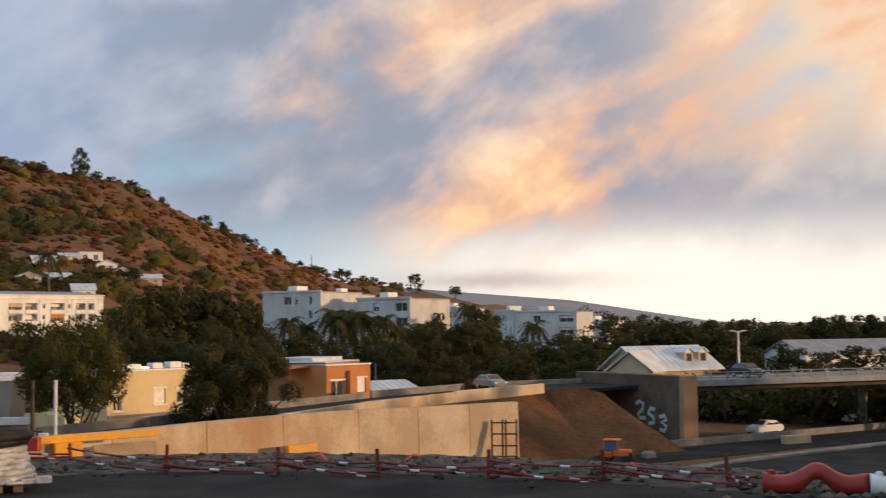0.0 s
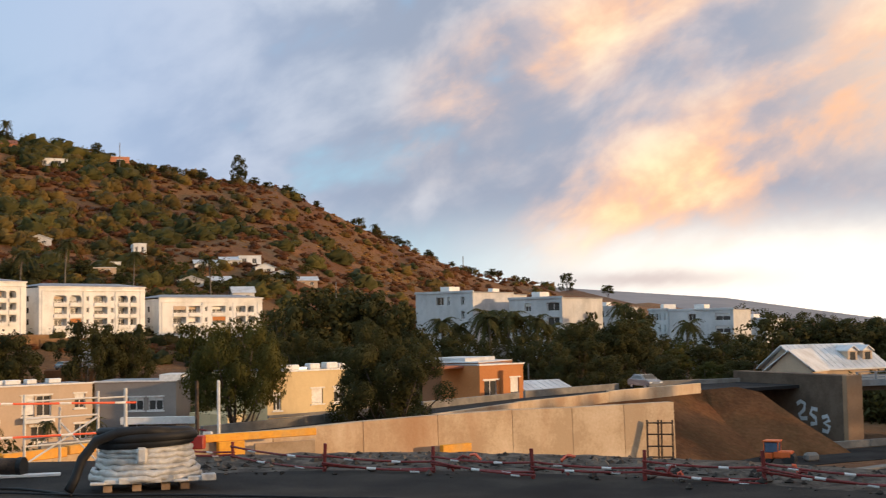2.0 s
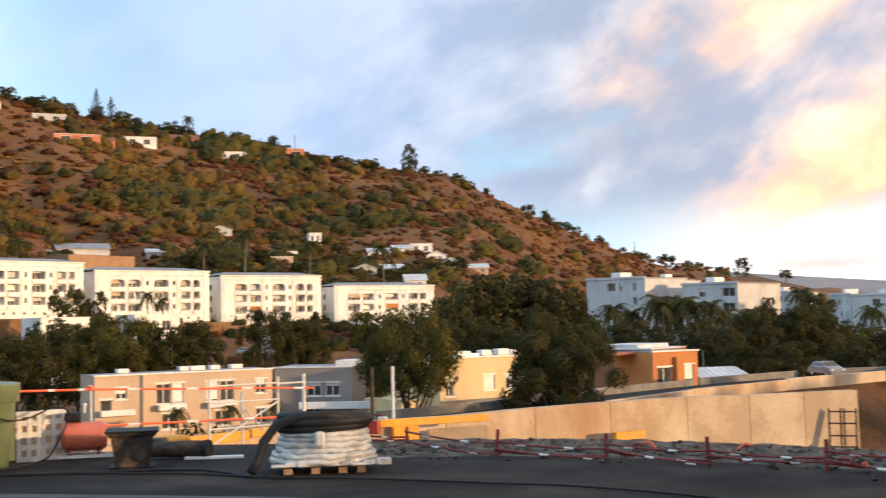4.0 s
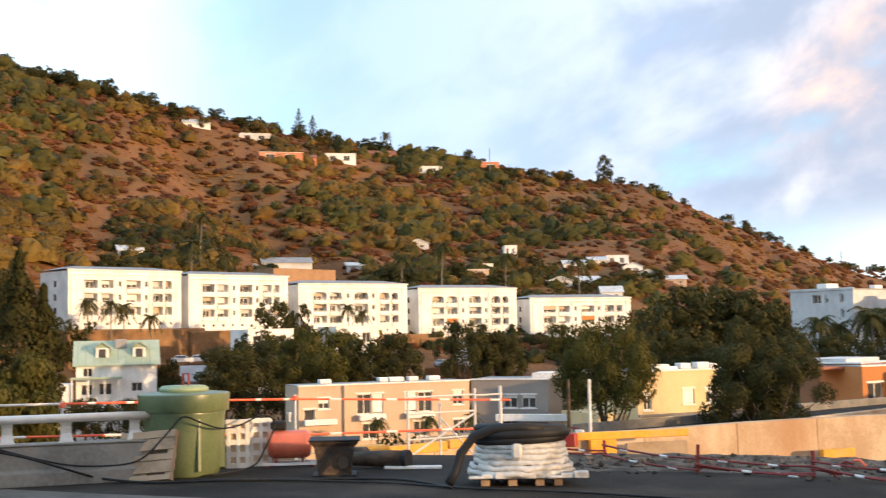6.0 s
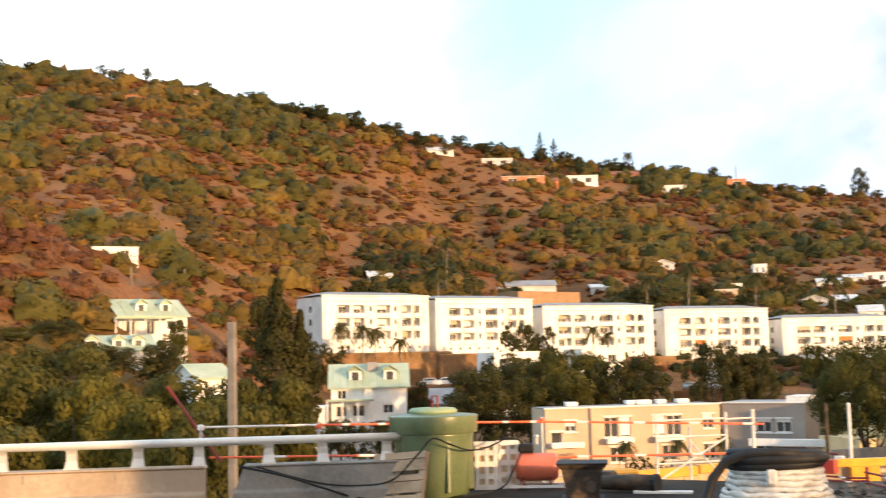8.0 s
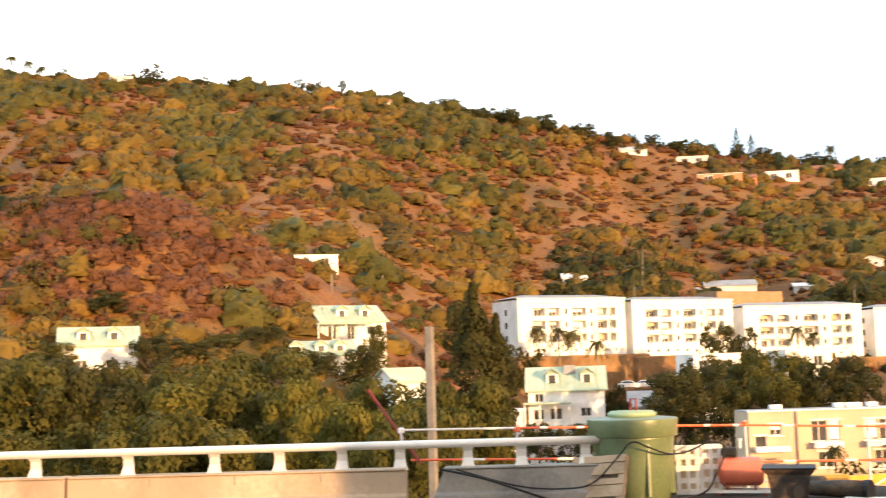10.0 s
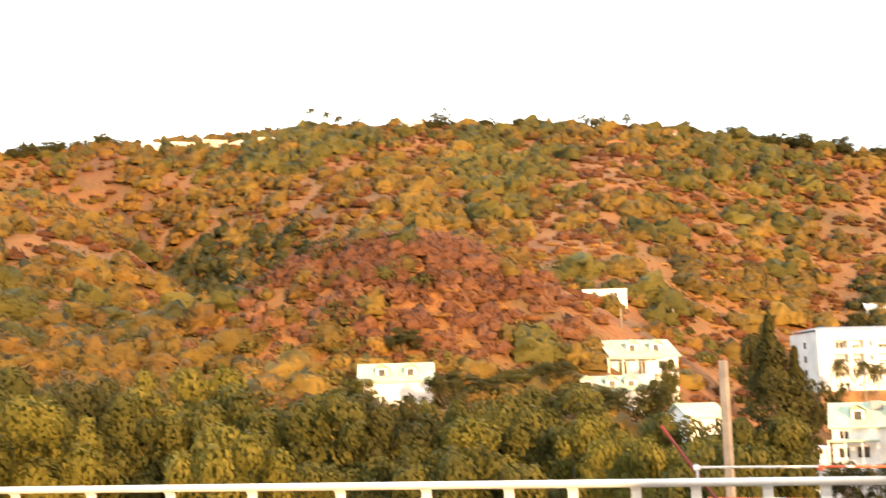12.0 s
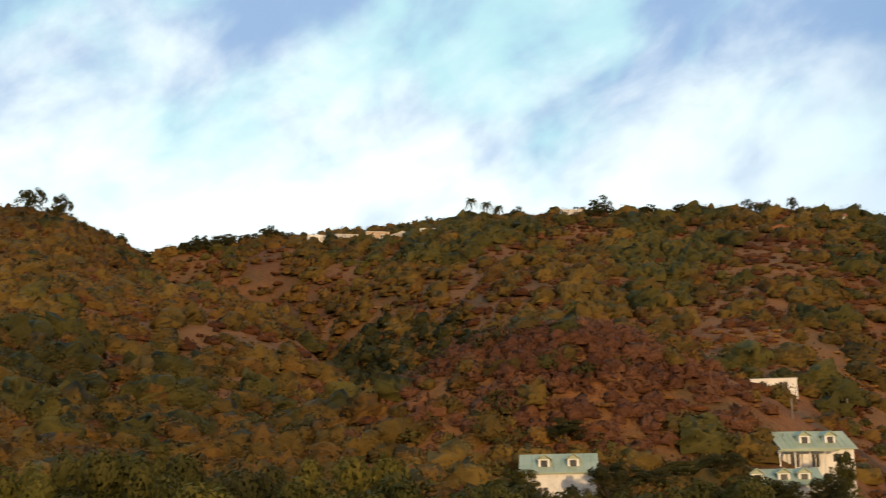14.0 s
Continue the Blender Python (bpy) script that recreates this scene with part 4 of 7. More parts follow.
    # raised seams of the sheet roof
    if not gable_front and w > 5:
        bm = bmesh.new()
        for x in np.arange(0.2, w, 0.9):
            a, b = Vector((x, -over, wall_h + t - 0.03)), Vector((x, deep / 2, wall_h + rise + t + 0.02))
            add_tube(bm, [a, b], 0.035, 4)
        part("seam", bm, roof_mat, roof)
    return root, w


# white villa with a green roof, with its porch wing
rootG, wG = gabled_house(at(41.3, 146.5), at(37.75, 146.5), -6.2, 5.25, 8.5, 2.75, WHITE, TIN_GREEN, "white two-storey villa with pale green sheet roof and dormers", (0.32, 0.78), ((0.06, 0.2, 0.36, 0.6), (0.28, 0.44, 0.36, 0.62), (0.68, 0.82, 0.42, 0.62), (0.08, 0.2, 0.76, 0.96)), 4)
part("porch_roof", box(-0.6, wG * 0.56, -2.0, -0.3, 3.75, 4.0, 0.05), TIN_GREEN, rootG)
part("wing", box(-2.4, -0.42, 0.5, 5, -4, 3.2), WHITE, rootG)
for k in (-0.5, 1.3, 3.1, 4.7):
    part("porch_post", box(k, k + 0.18, -1.9, -1.72, 0.8, 3.74), WHITE_PAINT, rootG)
part("porch_floor", box(-0.6, wG * 0.56, -2.0, -0.02, 0.5, 0.8), WHITE, rootG)
part("solar_heater", box(wG * 0.47, wG * 0.63, 2.6, 4.0, 7.2, 8.3, 0.08), TIN_GREY, rootG, "grey solar water heater on the ridge")

gabled_house(at(62.75, 148), at(59.35, 148), 0.8, 5.2, 8, 2.3, WHITE, TIN_GREEN, "white villa with green roof behind treetops", (0.3, 0.7), ((0.2, 0.35, 0.4, 0.7), (0.6, 0.75, 0.4, 0.7)), 8, group="green-roofed villas")
gabled_house(at(52.85, 158), at(49.3, 160), 0.5, 3.7, 8, 2.0, WHITE, TIN_GREEN, "white villa with green roof and front dormers half hidden", (0.22, 0.55, 0.8), ((0.2, 0.35, 0.3, 0.7),), 8, group="green-roofed villas")
rootH, wH = gabled_house(at(50.95, 172), at(47.9, 176), 6.4, 2.7, 8, 2.5, WHITE, TIN_GREEN, "white villa with green roof and open verandah on posts", (0.36, 0.72), ((0.1, 0.24, 0.1, 0.8), (0.4, 0.52, 0.1, 0.8), (0.7, 0.84, 0.35, 0.8)), 8, group="green-roofed villas")
part("verandah_roof", box(-1.5, wH * 0.7, -2.2, -0.45, 2.35, 2.55, 0.04), TIN_GREEN, rootH)
for k in (-1.3, 0.8, 2.9, 5.0):
    part("verandah_post", box(k, k + 0.16, -2.1, -1.94, -2, 2.345), WHITE_PAINT, rootH)
gabled_house(at(47.5, 140), at(45.9, 142), -2.5, 3.2, 6, 1.6, WHITE, TIN_GREEN, "small white house behind the dark conifer", (), ((0.3, 0.5, 0.3, 0.7),), 8, group="green-roofed villas")

# pale house with a white sheet roof beyond the bridge
rootS, wS = gabled_house(at(-9.5, 158), at(-12.75, 166), -8.5, 4.4, 9, 3.0, BEIGE, TIN_WHITE, "beige house with broad white sheet roof and two dormers", (0.66, 0.86), (), 2, 0.6)
gabled_house(at(-7.75, 157), at(-9.7, 155), -8.5, 4.4, 9, 2.5, BEIGE, TIN_WHITE, "beige gabled house front beside a white-roofed house", (), (), 2, 0.5, gable_front=True)
gabled_house(at(-16.6, 232), at(-21.5, 250), -8.5, 4.3, 12, 2.6, WHITE, TIN_GREY, "low white house with a blue-grey roof among trees", (), ((0.05, 0.15, 0.3, 0.8), (0.3, 0.4, 0.3, 0.8)), 2, 0.6)

# big brown house behind the white blocks
gabled_house(at(32.4, 305), at(29.5, 318), 10.2, 8.4, 9, 0.25, CONCRETE_TAN, CONCRETE_TAN, "large plain brown house wall above the white blocks", (), (), 8, 0.02)
gabled_house(at(35.0, 322), at(33.0, 326), 12.0, 7.4, 9, 2.0, TAUPE, TIN_GREY, "grey-roofed house on the slope", (), ((0.3, 0.45, 0.4, 0.7),), 8)
gabled_house(at(32.9, 330), at(30.6, 332), 13.5, 8.0, 8, 1.6, OFFWHITE, TIN_GREY, "house with pale grey sheet roof on the slope", (), (), 8)


def slope_house(b, e, width, high, mat, roof, kind, seed, label):
    """A small house dug into the hillside, with its lowest floor in view."""
    p, d = slope_at(b, e)
    wdeg = math.degrees(width / d) / 2
    if kind == "flat":
        root, w, h = low_building("hillside_house", at(b + wdeg, d), at(b - wdeg, d + width * 0.12), p.z - 0.3, p.z + high, 7, mat, [(0.15, 0.35, 0.35, 0.8, 2, 0), (0.6, 0.8, 0.35, 0.8, 2, 0)], label, roof)
        part("base", box(0.02, w - 0.02, 0.02, 6.9, -3, -1.5), EARTH, root)
    else:
        gabled_house(at(b + wdeg, d), at(b - wdeg, d + width * 0.12), p.z - 0.3, high * 0.62, 7, high * 0.45, mat, roof, label, (), ((0.15, 0.32, 0.3, 0.8), (0.6, 0.78, 0.3, 0.8)), 2.5, 0.4, "hillside_house", seed % 2 == 0)


rngH = random.Random(8)
for b, e, wd, hi, mat, roof, kind in (
        (18.2, 2.75, 7, 2.8, WHITE, TIN_WHITE, "g"), (17.1, 2.95, 6, 2.6, WHITE, TIN_WHITE, "f"), (16.2, 2.85, 7, 3.4, WHITE, TIN_WHITE, "flat"), (18.9, 1.95, 7, 3.0, OFFWHITE, TIN_WHITE, "g"), (17.6, 1.95, 7, 3.0, WHITE, TIN_WHITE, "g"), (15.5, 2.6, 6, 2.8, WHITE, TIN_WHITE, "g"), (16.5, 1.25, 6, 4.0, WHITE, TIN_WHITE, "g"), (14.8, 2.2, 6, 3, WHITE, TIN_WHITE, "g"),
        (38.9, 3.6, 6, 3.4, WHITE, TIN_WHITE, "g"), (25.6, 3.9, 7, 3.0, OFFWHITE, TIN_WHITE, "g"), (21.2, 3.35, 4, 4.0, WHITE, TIN_WHITE, "flat"), (22.6, 2.75, 7, 2.2, WHITE, TIN_WHITE, "flat"), (22.9, 2.5, 8, 2.0, BEIGE, TIN_GREY, "flat"), (13.5, 1.9, 6, 3.0, BEIGE, TIN_WHITE, "g"),
        (28.3, 2.9, 8, 2.4, OFFWHITE, TIN_WHITE, "g"), (56.0, 11.8, 9, 2.6, BROWN_WALL, TILE_RED, "g"), (50.3, 12.0, 10, 3.0, BROWN_WALL, TILE_RED, "g"),
        (35.9, 9.55, 10, 4.0, WHITE, TIN_WHITE, "g"), (33.2, 9.0, 12, 3.0, OFFWHITE, TIN_GREY, "flat"), (32.0, 8.1, 16, 3.2, PINK_WALL, TILE_RED, "flat"), (30.9, 8.0, 9, 3.4, PINK_WALL, TILE_RED, "g"), (29.2, 7.95, 12, 4.0, WHITE, TIN_WHITE, "flat"), (27.4, 8.1, 14, 4.2, PINK_WALL, TILE_RED, "g"), (25.1, 7.35, 12, 3.4, WHITE, TIN_WHITE, "flat"), (22.4, 7.35, 13, 5.0, PINK_WALL, TILE_RED, "flat"),
        (72.1, 12.2, 11, 4.2, WHITE, TIN_WHITE, "flat"), (70.9, 12.25, 9, 4.0, OFFWHITE, TIN_GREY, "flat"), (69.4, 12.3, 9, 4.4, BEIGE, TIN_WHITE, "flat"), (68.2, 12.35, 9, 4.2, OFFWHITE, TIN_WHITE, "g"), (66.9, 12.6, 7, 3.0, WHITE, TIN_GREY, "flat"), (60.0, 13.3, 8, 3.0, OFFWHITE, TIN_GREY, "flat"), (48.0, 12.35, 10, 3.4, OFFWHITE, TILE_RED, "g"), (51.1, 4.8, 8, 2.2, WHITE, TIN_WHITE, "flat"), (86.0, 5.0, 6, 2.0, OFFWHITE, TIN_GREY, "g")):
    word = {"white_render": "white", "weathered_white_render": "off-white", "beige_render": "beige", "salmon_render": "salmon pink", "brown_render": "brown"}[mat.name]
    cover = {"white_sheet_roof": "white sheet roof", "grey_sheet_roof": "grey roof", "red_brown_roof": "red-brown roof"}[roof.name]
    slope_house(b, e, wd, hi, mat, roof, "flat" if kind == "flat" else "g", rngH.randrange(9), f"small {word} house with {cover} on the hillside")


# ---- things on the deck ----
HOSE = material("black_rubber", [(0.010, 0.010, 0.011), (0.02, 0.02, 0.021)], 2.0, 0.6, 0.05, 30, gloss=0.25)
TANK_GREEN = material("faded_green_plastic", [(0.085, 0.115, 0.055), (0.115, 0.148, 0.072), (0.15, 0.18, 0.095)], 1.2, 0.34, 0.03, 20, stains=((0.15, 0.18, 0.10), 1.5, 0.4, 0.4))
LID_GREEN = material("pale_green_plastic", [(0.22, 0.30, 0.17), (0.30, 0.37, 0.23)], 1.5, 0.5, 0.03, 20)
WOOD = material("pallet_wood", [(0.19, 0.125, 0.08), (0.29, 0.195, 0.12), (0.39, 0.27, 0.175)], 2.0, 0.85, 0.3, 40, per_object=0.5)
WRAP = material("crumpled_white_film", [(0.30, 0.29, 0.27), (0.48, 0.46, 0.43), (0.62, 0.60, 0.56)], 2.5, 0.35, 0.5, 9)
COMPRESSOR = material("salmon_red_enamel", [(0.50, 0.11, 0.06), (0.62, 0.16, 0.09)], 1.5, 0.4, 0.03, 20)
RUST = material("rusty_dark_steel", [(0.02, 0.017, 0.015), (0.055, 0.036, 0.024), (0.12, 0.075, 0.045)], 3.0, 0.7, 0.25, 30, metal=0.3)
YELLOW_FORM = material("yellow_formwork_paint", [(0.66, 0.28, 0.012), (0.82, 0.38, 0.02)], 1.5, 0.6, 0.08, 12, stains=((0.45, 0.30, 0.12), 1.2, 0.5, 0.5))
PLY = material("weathered_plywood", [(0.30, 0.22, 0.14), (0.42, 0.32, 0.22)], 1.2, 0.85, 0.1, 12)
PLASTIC_RED = material("red_barrier_plastic", [(0.27, 0.018, 0.013), (0.36, 0.032, 0.02)], 1.0, 0.45, 0.03, 12)
FLUO = material("orange_rail_paint", [(0.70, 0.10, 0.04), (0.85, 0.16, 0.07)], 2.0, 0.5, 0.03, 20)
MACHINE = material("orange_machine_paint", [(0.62, 0.10, 0.015), (0.75, 0.15, 0.025)], 1.0, 0.45, 0.05, 12)
BLUE_CLOTH = material("blue_glass", [(0.06, 0.10, 0.16), (0.09, 0.14, 0.21)], 1.0, 0.25, 0.0, 8)
POLE = material("grey_cast_pole", [(0.15, 0.135, 0.12), (0.23, 0.205, 0.18)], 1.5, 0.9, 0.1, 14)
TYRE = material("tyre_rubber", [(0.015, 0.015, 0.015), (0.03, 0.03, 0.03)], 3.0, 0.85, 0.1, 30)
CAR_WHITE = material("white_car_paint", [(0.70, 0.70, 0.70), (0.76, 0.76, 0.76)], 1.0, 0.25, 0.0, 5)
CAR_GREY = material("silver_car_paint", [(0.26, 0.27, 0.28), (0.32, 0.33, 0.34)], 1.0, 0.25, 0.0, 5, metal=0.4)
CAR_DARK = material("dark_car_paint", [(0.03, 0.035, 0.045), (0.05, 0.055, 0.065)], 1.0, 0.25, 0.0, 5)

RAIL_A, RAIL_U = Vector((-23.1, 7.7, 0)), Vector((0.7437, 0.6685, 0))


def rail_frame(s):
    p = RAIL_A + RAIL_U * s
    return Matrix.Translation(p) @ Matrix.Rotation(math.atan2(RAIL_U.y, RAIL_U.x), 4, "Z")


def parapet_section(s0, s1, slanted, label):
    """Cast barrier section with a stepped foot; one end may be sloped."""
    root = new("bridge_parapet")
    root.matrix_world = rail_frame(s0)
    tagged(root, label, "parapet", "parapet sections along the deck")
    L = s1 - s0
    bm = bmesh.new()
    sec = [(-0.30, 0.0), (0.22, 0.0), (0.22, 0.62), (0.20, 0.64), (-0.16, 0.64), (-0.18, 0.62), (-0.20, 0.26), (-0.30, 0.22)]
    ends = []
    for x in (0.0, L):
        ends.append([bm.verts.new((x - (0.25 * (1 - z / 0.64) if slanted and x == 0 else 0), y, z)) for y, z in sec])
    n = len(sec)
    for k in range(n):
        bm.faces.new((ends[0][k], ends[1][k], ends[1][(k + 1) % n], ends[0][(k + 1) % n]))
    bm.faces.new(ends[0])
    bm.faces.new(ends[1][::-1])
    bmesh.ops.recalc_face_normals(bm, faces=bm.faces)
    bmesh.ops.bevel(bm, geom=[e for e in bm.edges if e.calc_length() > 1], offset=0.012, segments=1, affect="EDGES")
    # the sloped section is coloured as shaded, the others as sunlit
    part("concrete_body", bm, CONCRETE_GREY if slanted else PARAPET_SUNLIT, root)
    for x in np.arange(1.45, L - 0.3, 1.5):
        part("joint_strip", box(x - 0.012, x + 0.012, -0.188, -0.17, 0.27, 0.62, 0.0), CONCRETE_GREY, root)
    part("coping", box(0.0, L, -0.20, 0.24, 0.642, 0.672, 0.01), CONCRETE_GREY if slanted else PARAPET_SUNLIT, root)
    return root


parapet_section(10.78, 13.7, True, "stained concrete parapet section with a sloped end, shade in its grey")
parapet_section(4.2, 10.12, False, "concrete parapet section under a steel rail, warm sunlight in its colour")
for k in range(6):
    parapet_section(4.17 - 6 * (k + 1), 4.17 - 6 * k - 0.03, False, "concrete parapet section under a steel rail, warm sunlight in its colour")


def parapet_rail():
    root = thing("parapet_rail", RAIL_A, 0, "pale grey tubular steel rail on curved posts over the parapet", "handrail")
    m = root.matrix_world.inverted()
    start, end = -34.0, 13.47
    pts = [RAIL_A + RAIL_U * s + Vector((0, 0, 1.07)) for s in np.linspace(start, end, 24)]
    bm = tube(pts, 0.085, 10)
    for v in bm.verts:
        v.co.z = 1.07 + (v.co.z - 1.07) * 0.85
    ob = part("rail_tube", bm, PALE_STEEL, root, smooth=True)
    ob.matrix_basis = m
    bm = bmesh.new()
    rows = []
    for z, y, hw, t in ((0.64, 0.04, 0.14, 0.05), (0.70, 0.04, 0.11, 0.045), (0.82, 0.10, 0.085, 0.04), (0.94, 0.08, 0.08, 0.04), (1.03, 0.0, 0.10, 0.05)):
        rows.append([bm.verts.new((x, yy, z)) for x, yy in ((-hw, y - t), (hw, y - t), (hw, y + t), (-hw, y + t))])
    for a, b in zip(rows, rows[1:]):
        for k in range(4):
            bm.faces.new((a[k], a[(k + 1) % 4], b[(k + 1) % 4], b[k]))
    bm.faces.new(rows[0][::-1])
    bm.faces.new(rows[-1])
    me = mesh_of("rail_post", bm, PALE_STEEL)
    stations = [1.74, 3.53, 5.2, 6.74, 7.89, 8.99, 10.01, 11.19, 12.12, 13.22] + [-1.75 * k for k in range(0, 19)]
    for s in stations:
        ob = new("rail_post", me)
        ob.parent = root
        ob.matrix_basis = m @ rail_frame(s)
    return root


parapet_rail()


def water_tank():
    root = thing("water_tank", at(36.55, 21.6), 0, "tapered faded green plastic tank with a wide rim and lid", "tank")
    part("body", lathe([(0.56, 0.0), (0.60, 0.03), (0.64, 0.5), (0.71, 1.06), (0.72, 1.12)], 40), TANK_GREEN, root, smooth=True)
    part("rim", lathe([(0.735, 1.098), (0.762, 1.10), (0.770, 1.108), (0.786, 1.385), (0.784, 1.40), (0.77, 1.408), (0.74, 1.41), (0.42, 1.44), (0.40, 1.445)], 40), TANK_GREEN, root, smooth=True)
    part("lid", lathe([(0.43, 1.44), (0.43, 1.49), (0.425, 1.50), (0.39, 1.505), (0.38, 1.53), (0.05, 1.54)], 24), LID_GREEN, root, smooth=True)
    bm = bmesh.new()
    add_tube(bm, [(0.02, -0.05, 1.54), (0.02, -0.05, 1.74), (0.14, -0.05, 1.74), (0.14, -0.05, 1.54)], 0.022, 6)
    part("lifting_handle", bm, RED_PAINT, root, "red lifting handle")
    for k in range(0, 5):
        a = 2 * math.pi * k / 5 + 2.9
        part("rib", box(-0.03, 0.03, 0.60, 0.70, 0.1, 1.0, 0.012, Matrix.Rotation(a, 4, "Z")), TANK_GREEN, root)
    part("outlet", box(-0.12, 0.12, -0.75, -0.60, 0.06, 0.26, 0.03), HOSE, root, "dark outlet fitting")
    return root


water_tank()


pallet = thing("wooden_pallet", at(38.35, 20.9), 0, "weathered wooden pallet leaning against the green tank", "pallet")
pallet.matrix_world = Matrix.Translation(at(38.45, 20.75, 0.02)) @ Matrix.Rotation(radians(8), 4, "Z") @ Matrix.Rotation(radians(-5), 4, "Y") @ Matrix.Rotation(radians(-24), 4, "X")
for z0, z1 in ((0.0, 0.09), (0.13, 0.33), (0.345, 0.45), (0.52, 0.72), (0.735, 0.86)):
    part("board", box(-0.52, 0.52, 0.0, 0.022, z0, z1, 0.004), WOOD, pallet)
for x in (-0.52, -0.06, 0.40):
    part("bearer", box(x, x + 0.12, 0.023, 0.10, 0.0, 0.86, 0.004), WOOD, pallet)
for z0 in (0.0, 0.19, 0.38, 0.57, 0.76):
    part("deck_board", box(-0.52, 0.52, 0.101, 0.123, z0, z0 + 0.1, 0.004), WOOD, pallet)


def plastic_panel(b, d, turn, label):
    root = thing("plastic_panel", at(b, d), turn, label, "panel", "white panels beside the tank")
    bm = bmesh.new()
    for x in (-0.19, -0.02, 0.14):
        add_box(bm, x, x + 0.07, -0.03, 0.03, 0.0, 0.86, 0.01)
    for z in (0.0, 0.2, 0.42, 0.62, 0.78):
        add_box(bm, -0.2, 0.22, -0.025, 0.025, z, z + 0.09)
    part("lattice", bm, WHITE_PAINT, root)
    part("back_sheet", box(-0.2, 0.22, 0.032, 0.05, 0.02, 0.84), CONCRETE, root)
    return root


plastic_panel(34.15, 22.3, 30, "dirty white plastic lattice panel standing upright")
plastic_panel(33.1, 22.5, 36, "tall white lattice panel standing beside the compressor")


def compressor():
    root = thing("air_compressor", at(31.75, 22.3), 30, "salmon-red compressor vessel on a low skid", "compressor")
    bm = lathe([(0.06, -0.40), (0.20, -0.38), (0.245, -0.32), (0.25, -0.3), (0.25, 0.3), (0.245, 0.32), (0.20, 0.38), (0.06, 0.40)], 24)
    bmesh.ops.transform(bm, matrix=Matrix.Translation((0, 0, 0.40)) @ Matrix.Rotation(radians(90), 4, "Y"), verts=bm.verts)
    part("vessel", bm, COMPRESSOR, root, smooth=True)
    for x in (-0.26, 0.22):
        part("saddle", box(x, x + 0.04, -0.18, 0.18, 0.09, 0.24), RED_PAINT, root)
    for y in (-0.22, 0.18):
        part("skid_bar", box(-0.5, 0.5, y, y + 0.04, 0.04, 0.09), WHITE_PAINT, root)
    for x in (-0.42, 0.38):
        part("skid_foot", box(x, x + 0.06, -0.22, 0.22, 0.0, 0.04), RED_PAINT, root)
    part("motor", box(-0.33, -0.05, -0.1, 0.1, 0.66, 0.82, 0.03), HOSE, root, "dark motor with fittings")
    part("gauge", lathe([(0.03, 0.80), (0.03, 0.92), (0.045, 0.93), (0.045, 0.97)], 10), STEEL, root)
    return root


compressor()


def hopper():
    root = thing("steel_hopper", at(29.65, 20.75), 28, "rusty dark steel hopper with a wide rim", "hopper")
    bm = bmesh.new()
    rows = []
    for w, d, z in ((0.27, 0.25, 0.02), (0.29, 0.27, 0.2), (0.34, 0.30, 0.50), (0.40, 0.34, 0.56), (0.41, 0.35, 0.60)):
        rows.append([bm.verts.new((x, y, z)) for x, y in ((-w, -d), (w, -d), (w, d), (-w, d))])
    for a, b in zip(rows, rows[1:]):
        for k in range(4):
            bm.faces.new((a[k], a[(k + 1) % 4], b[(k + 1) % 4], b[k]))
    bm.faces.new(rows[0][::-1])
    part("bucket", bm, RUST, root)
    part("rim", box(-0.43, 0.43, -0.37, 0.37, 0.585, 0.615, 0.01), HOSE, root)
    part("base_plate", box(-0.36, 0.36, -0.32, 0.32, 0.0, 0.03), HOSE, root)
    bm = lathe([(0.11, -0.02), (0.11, 0.06), (0.02, 0.06)], 16)
    bmesh.ops.transform(bm, matrix=Matrix.Translation((0.16, -0.29, 0.24)) @ Matrix.Rotation(radians(90), 4, "X"), verts=bm.verts)
    part("outlet", bm, HOSE, root, "black round outlet")
    return root


hopper()
pipe = thing("steel_pipe", at(27.5, 21.7), 24, "short dark steel pipe lying on the deck", "pipe")
part("tube", tube([(-0.5, 0, 0.16), (0.1, -0.05, 0.16), (0.45, -0.2, 0.16)], [0.12, 0.15, 0.15], 14), RUST, pipe, smooth=True)
part("collar", tube([(0.42, -0.19, 0.16), (0.50, -0.225, 0.16)], 0.165, 14), HOSE, pipe)
pl = thing("timber_plank", at(26.0, 21.4), 21, "pale painted plank lying on the deck", "plank")
part("board", box(-0.5, 0.5, -0.09, 0.09, 0.0, 0.045, 0.006), WHITE_PAINT, pl)
for k, (b, d, tn, lab) in enumerate(((29.0, 22.6, 10, "scrap of rusty sheet lying on the deck"), (28.0, 22.9, 50, "yellow-brown scrap lying on the deck"))):
    sc = thing("scrap_sheet", at(b, d), tn, lab, "scrap")
    part("sheet", box(-0.35, 0.35, -0.2, 0.2, 0.02, 0.28, 0.05), (RUST, YELLOW_FORM)[k], sc)


def shade_cabin():
    """Two unseen stacked cabins, added between the low sun and the tank to shade it."""
    root = thing("shade_cabin", (10.2, 11.3, 0), -9, "unseen stacked cabins added on the deck to shade the tank", "cabin")
    for k in range(2):
        body = part("cabin", box(0, 6.0, -1.9, 1.9, 0.1 + k * 2.5, 2.5 + k * 2.5, 0.04), OFFWHITE, root)
        for x in (0.8, 3.4):
            part("cabin_window", box(x, x + 1.4, -1.93, -1.905, 1.0 + k * 2.5, 2.0 + k * 2.5), PANE, body)
        part("corner_frame", box(-0.03, 6.03, -1.95, 1.95, 2.5 + k * 2.5, 2.59 + k * 2.5), TIN_GREY, root)
    for x in (0.1, 5.6):
        part("foot", box(x, x + 0.3, -1.8, 1.8, 0.0, 0.1), CONCRETE_GREY, root)
    return root


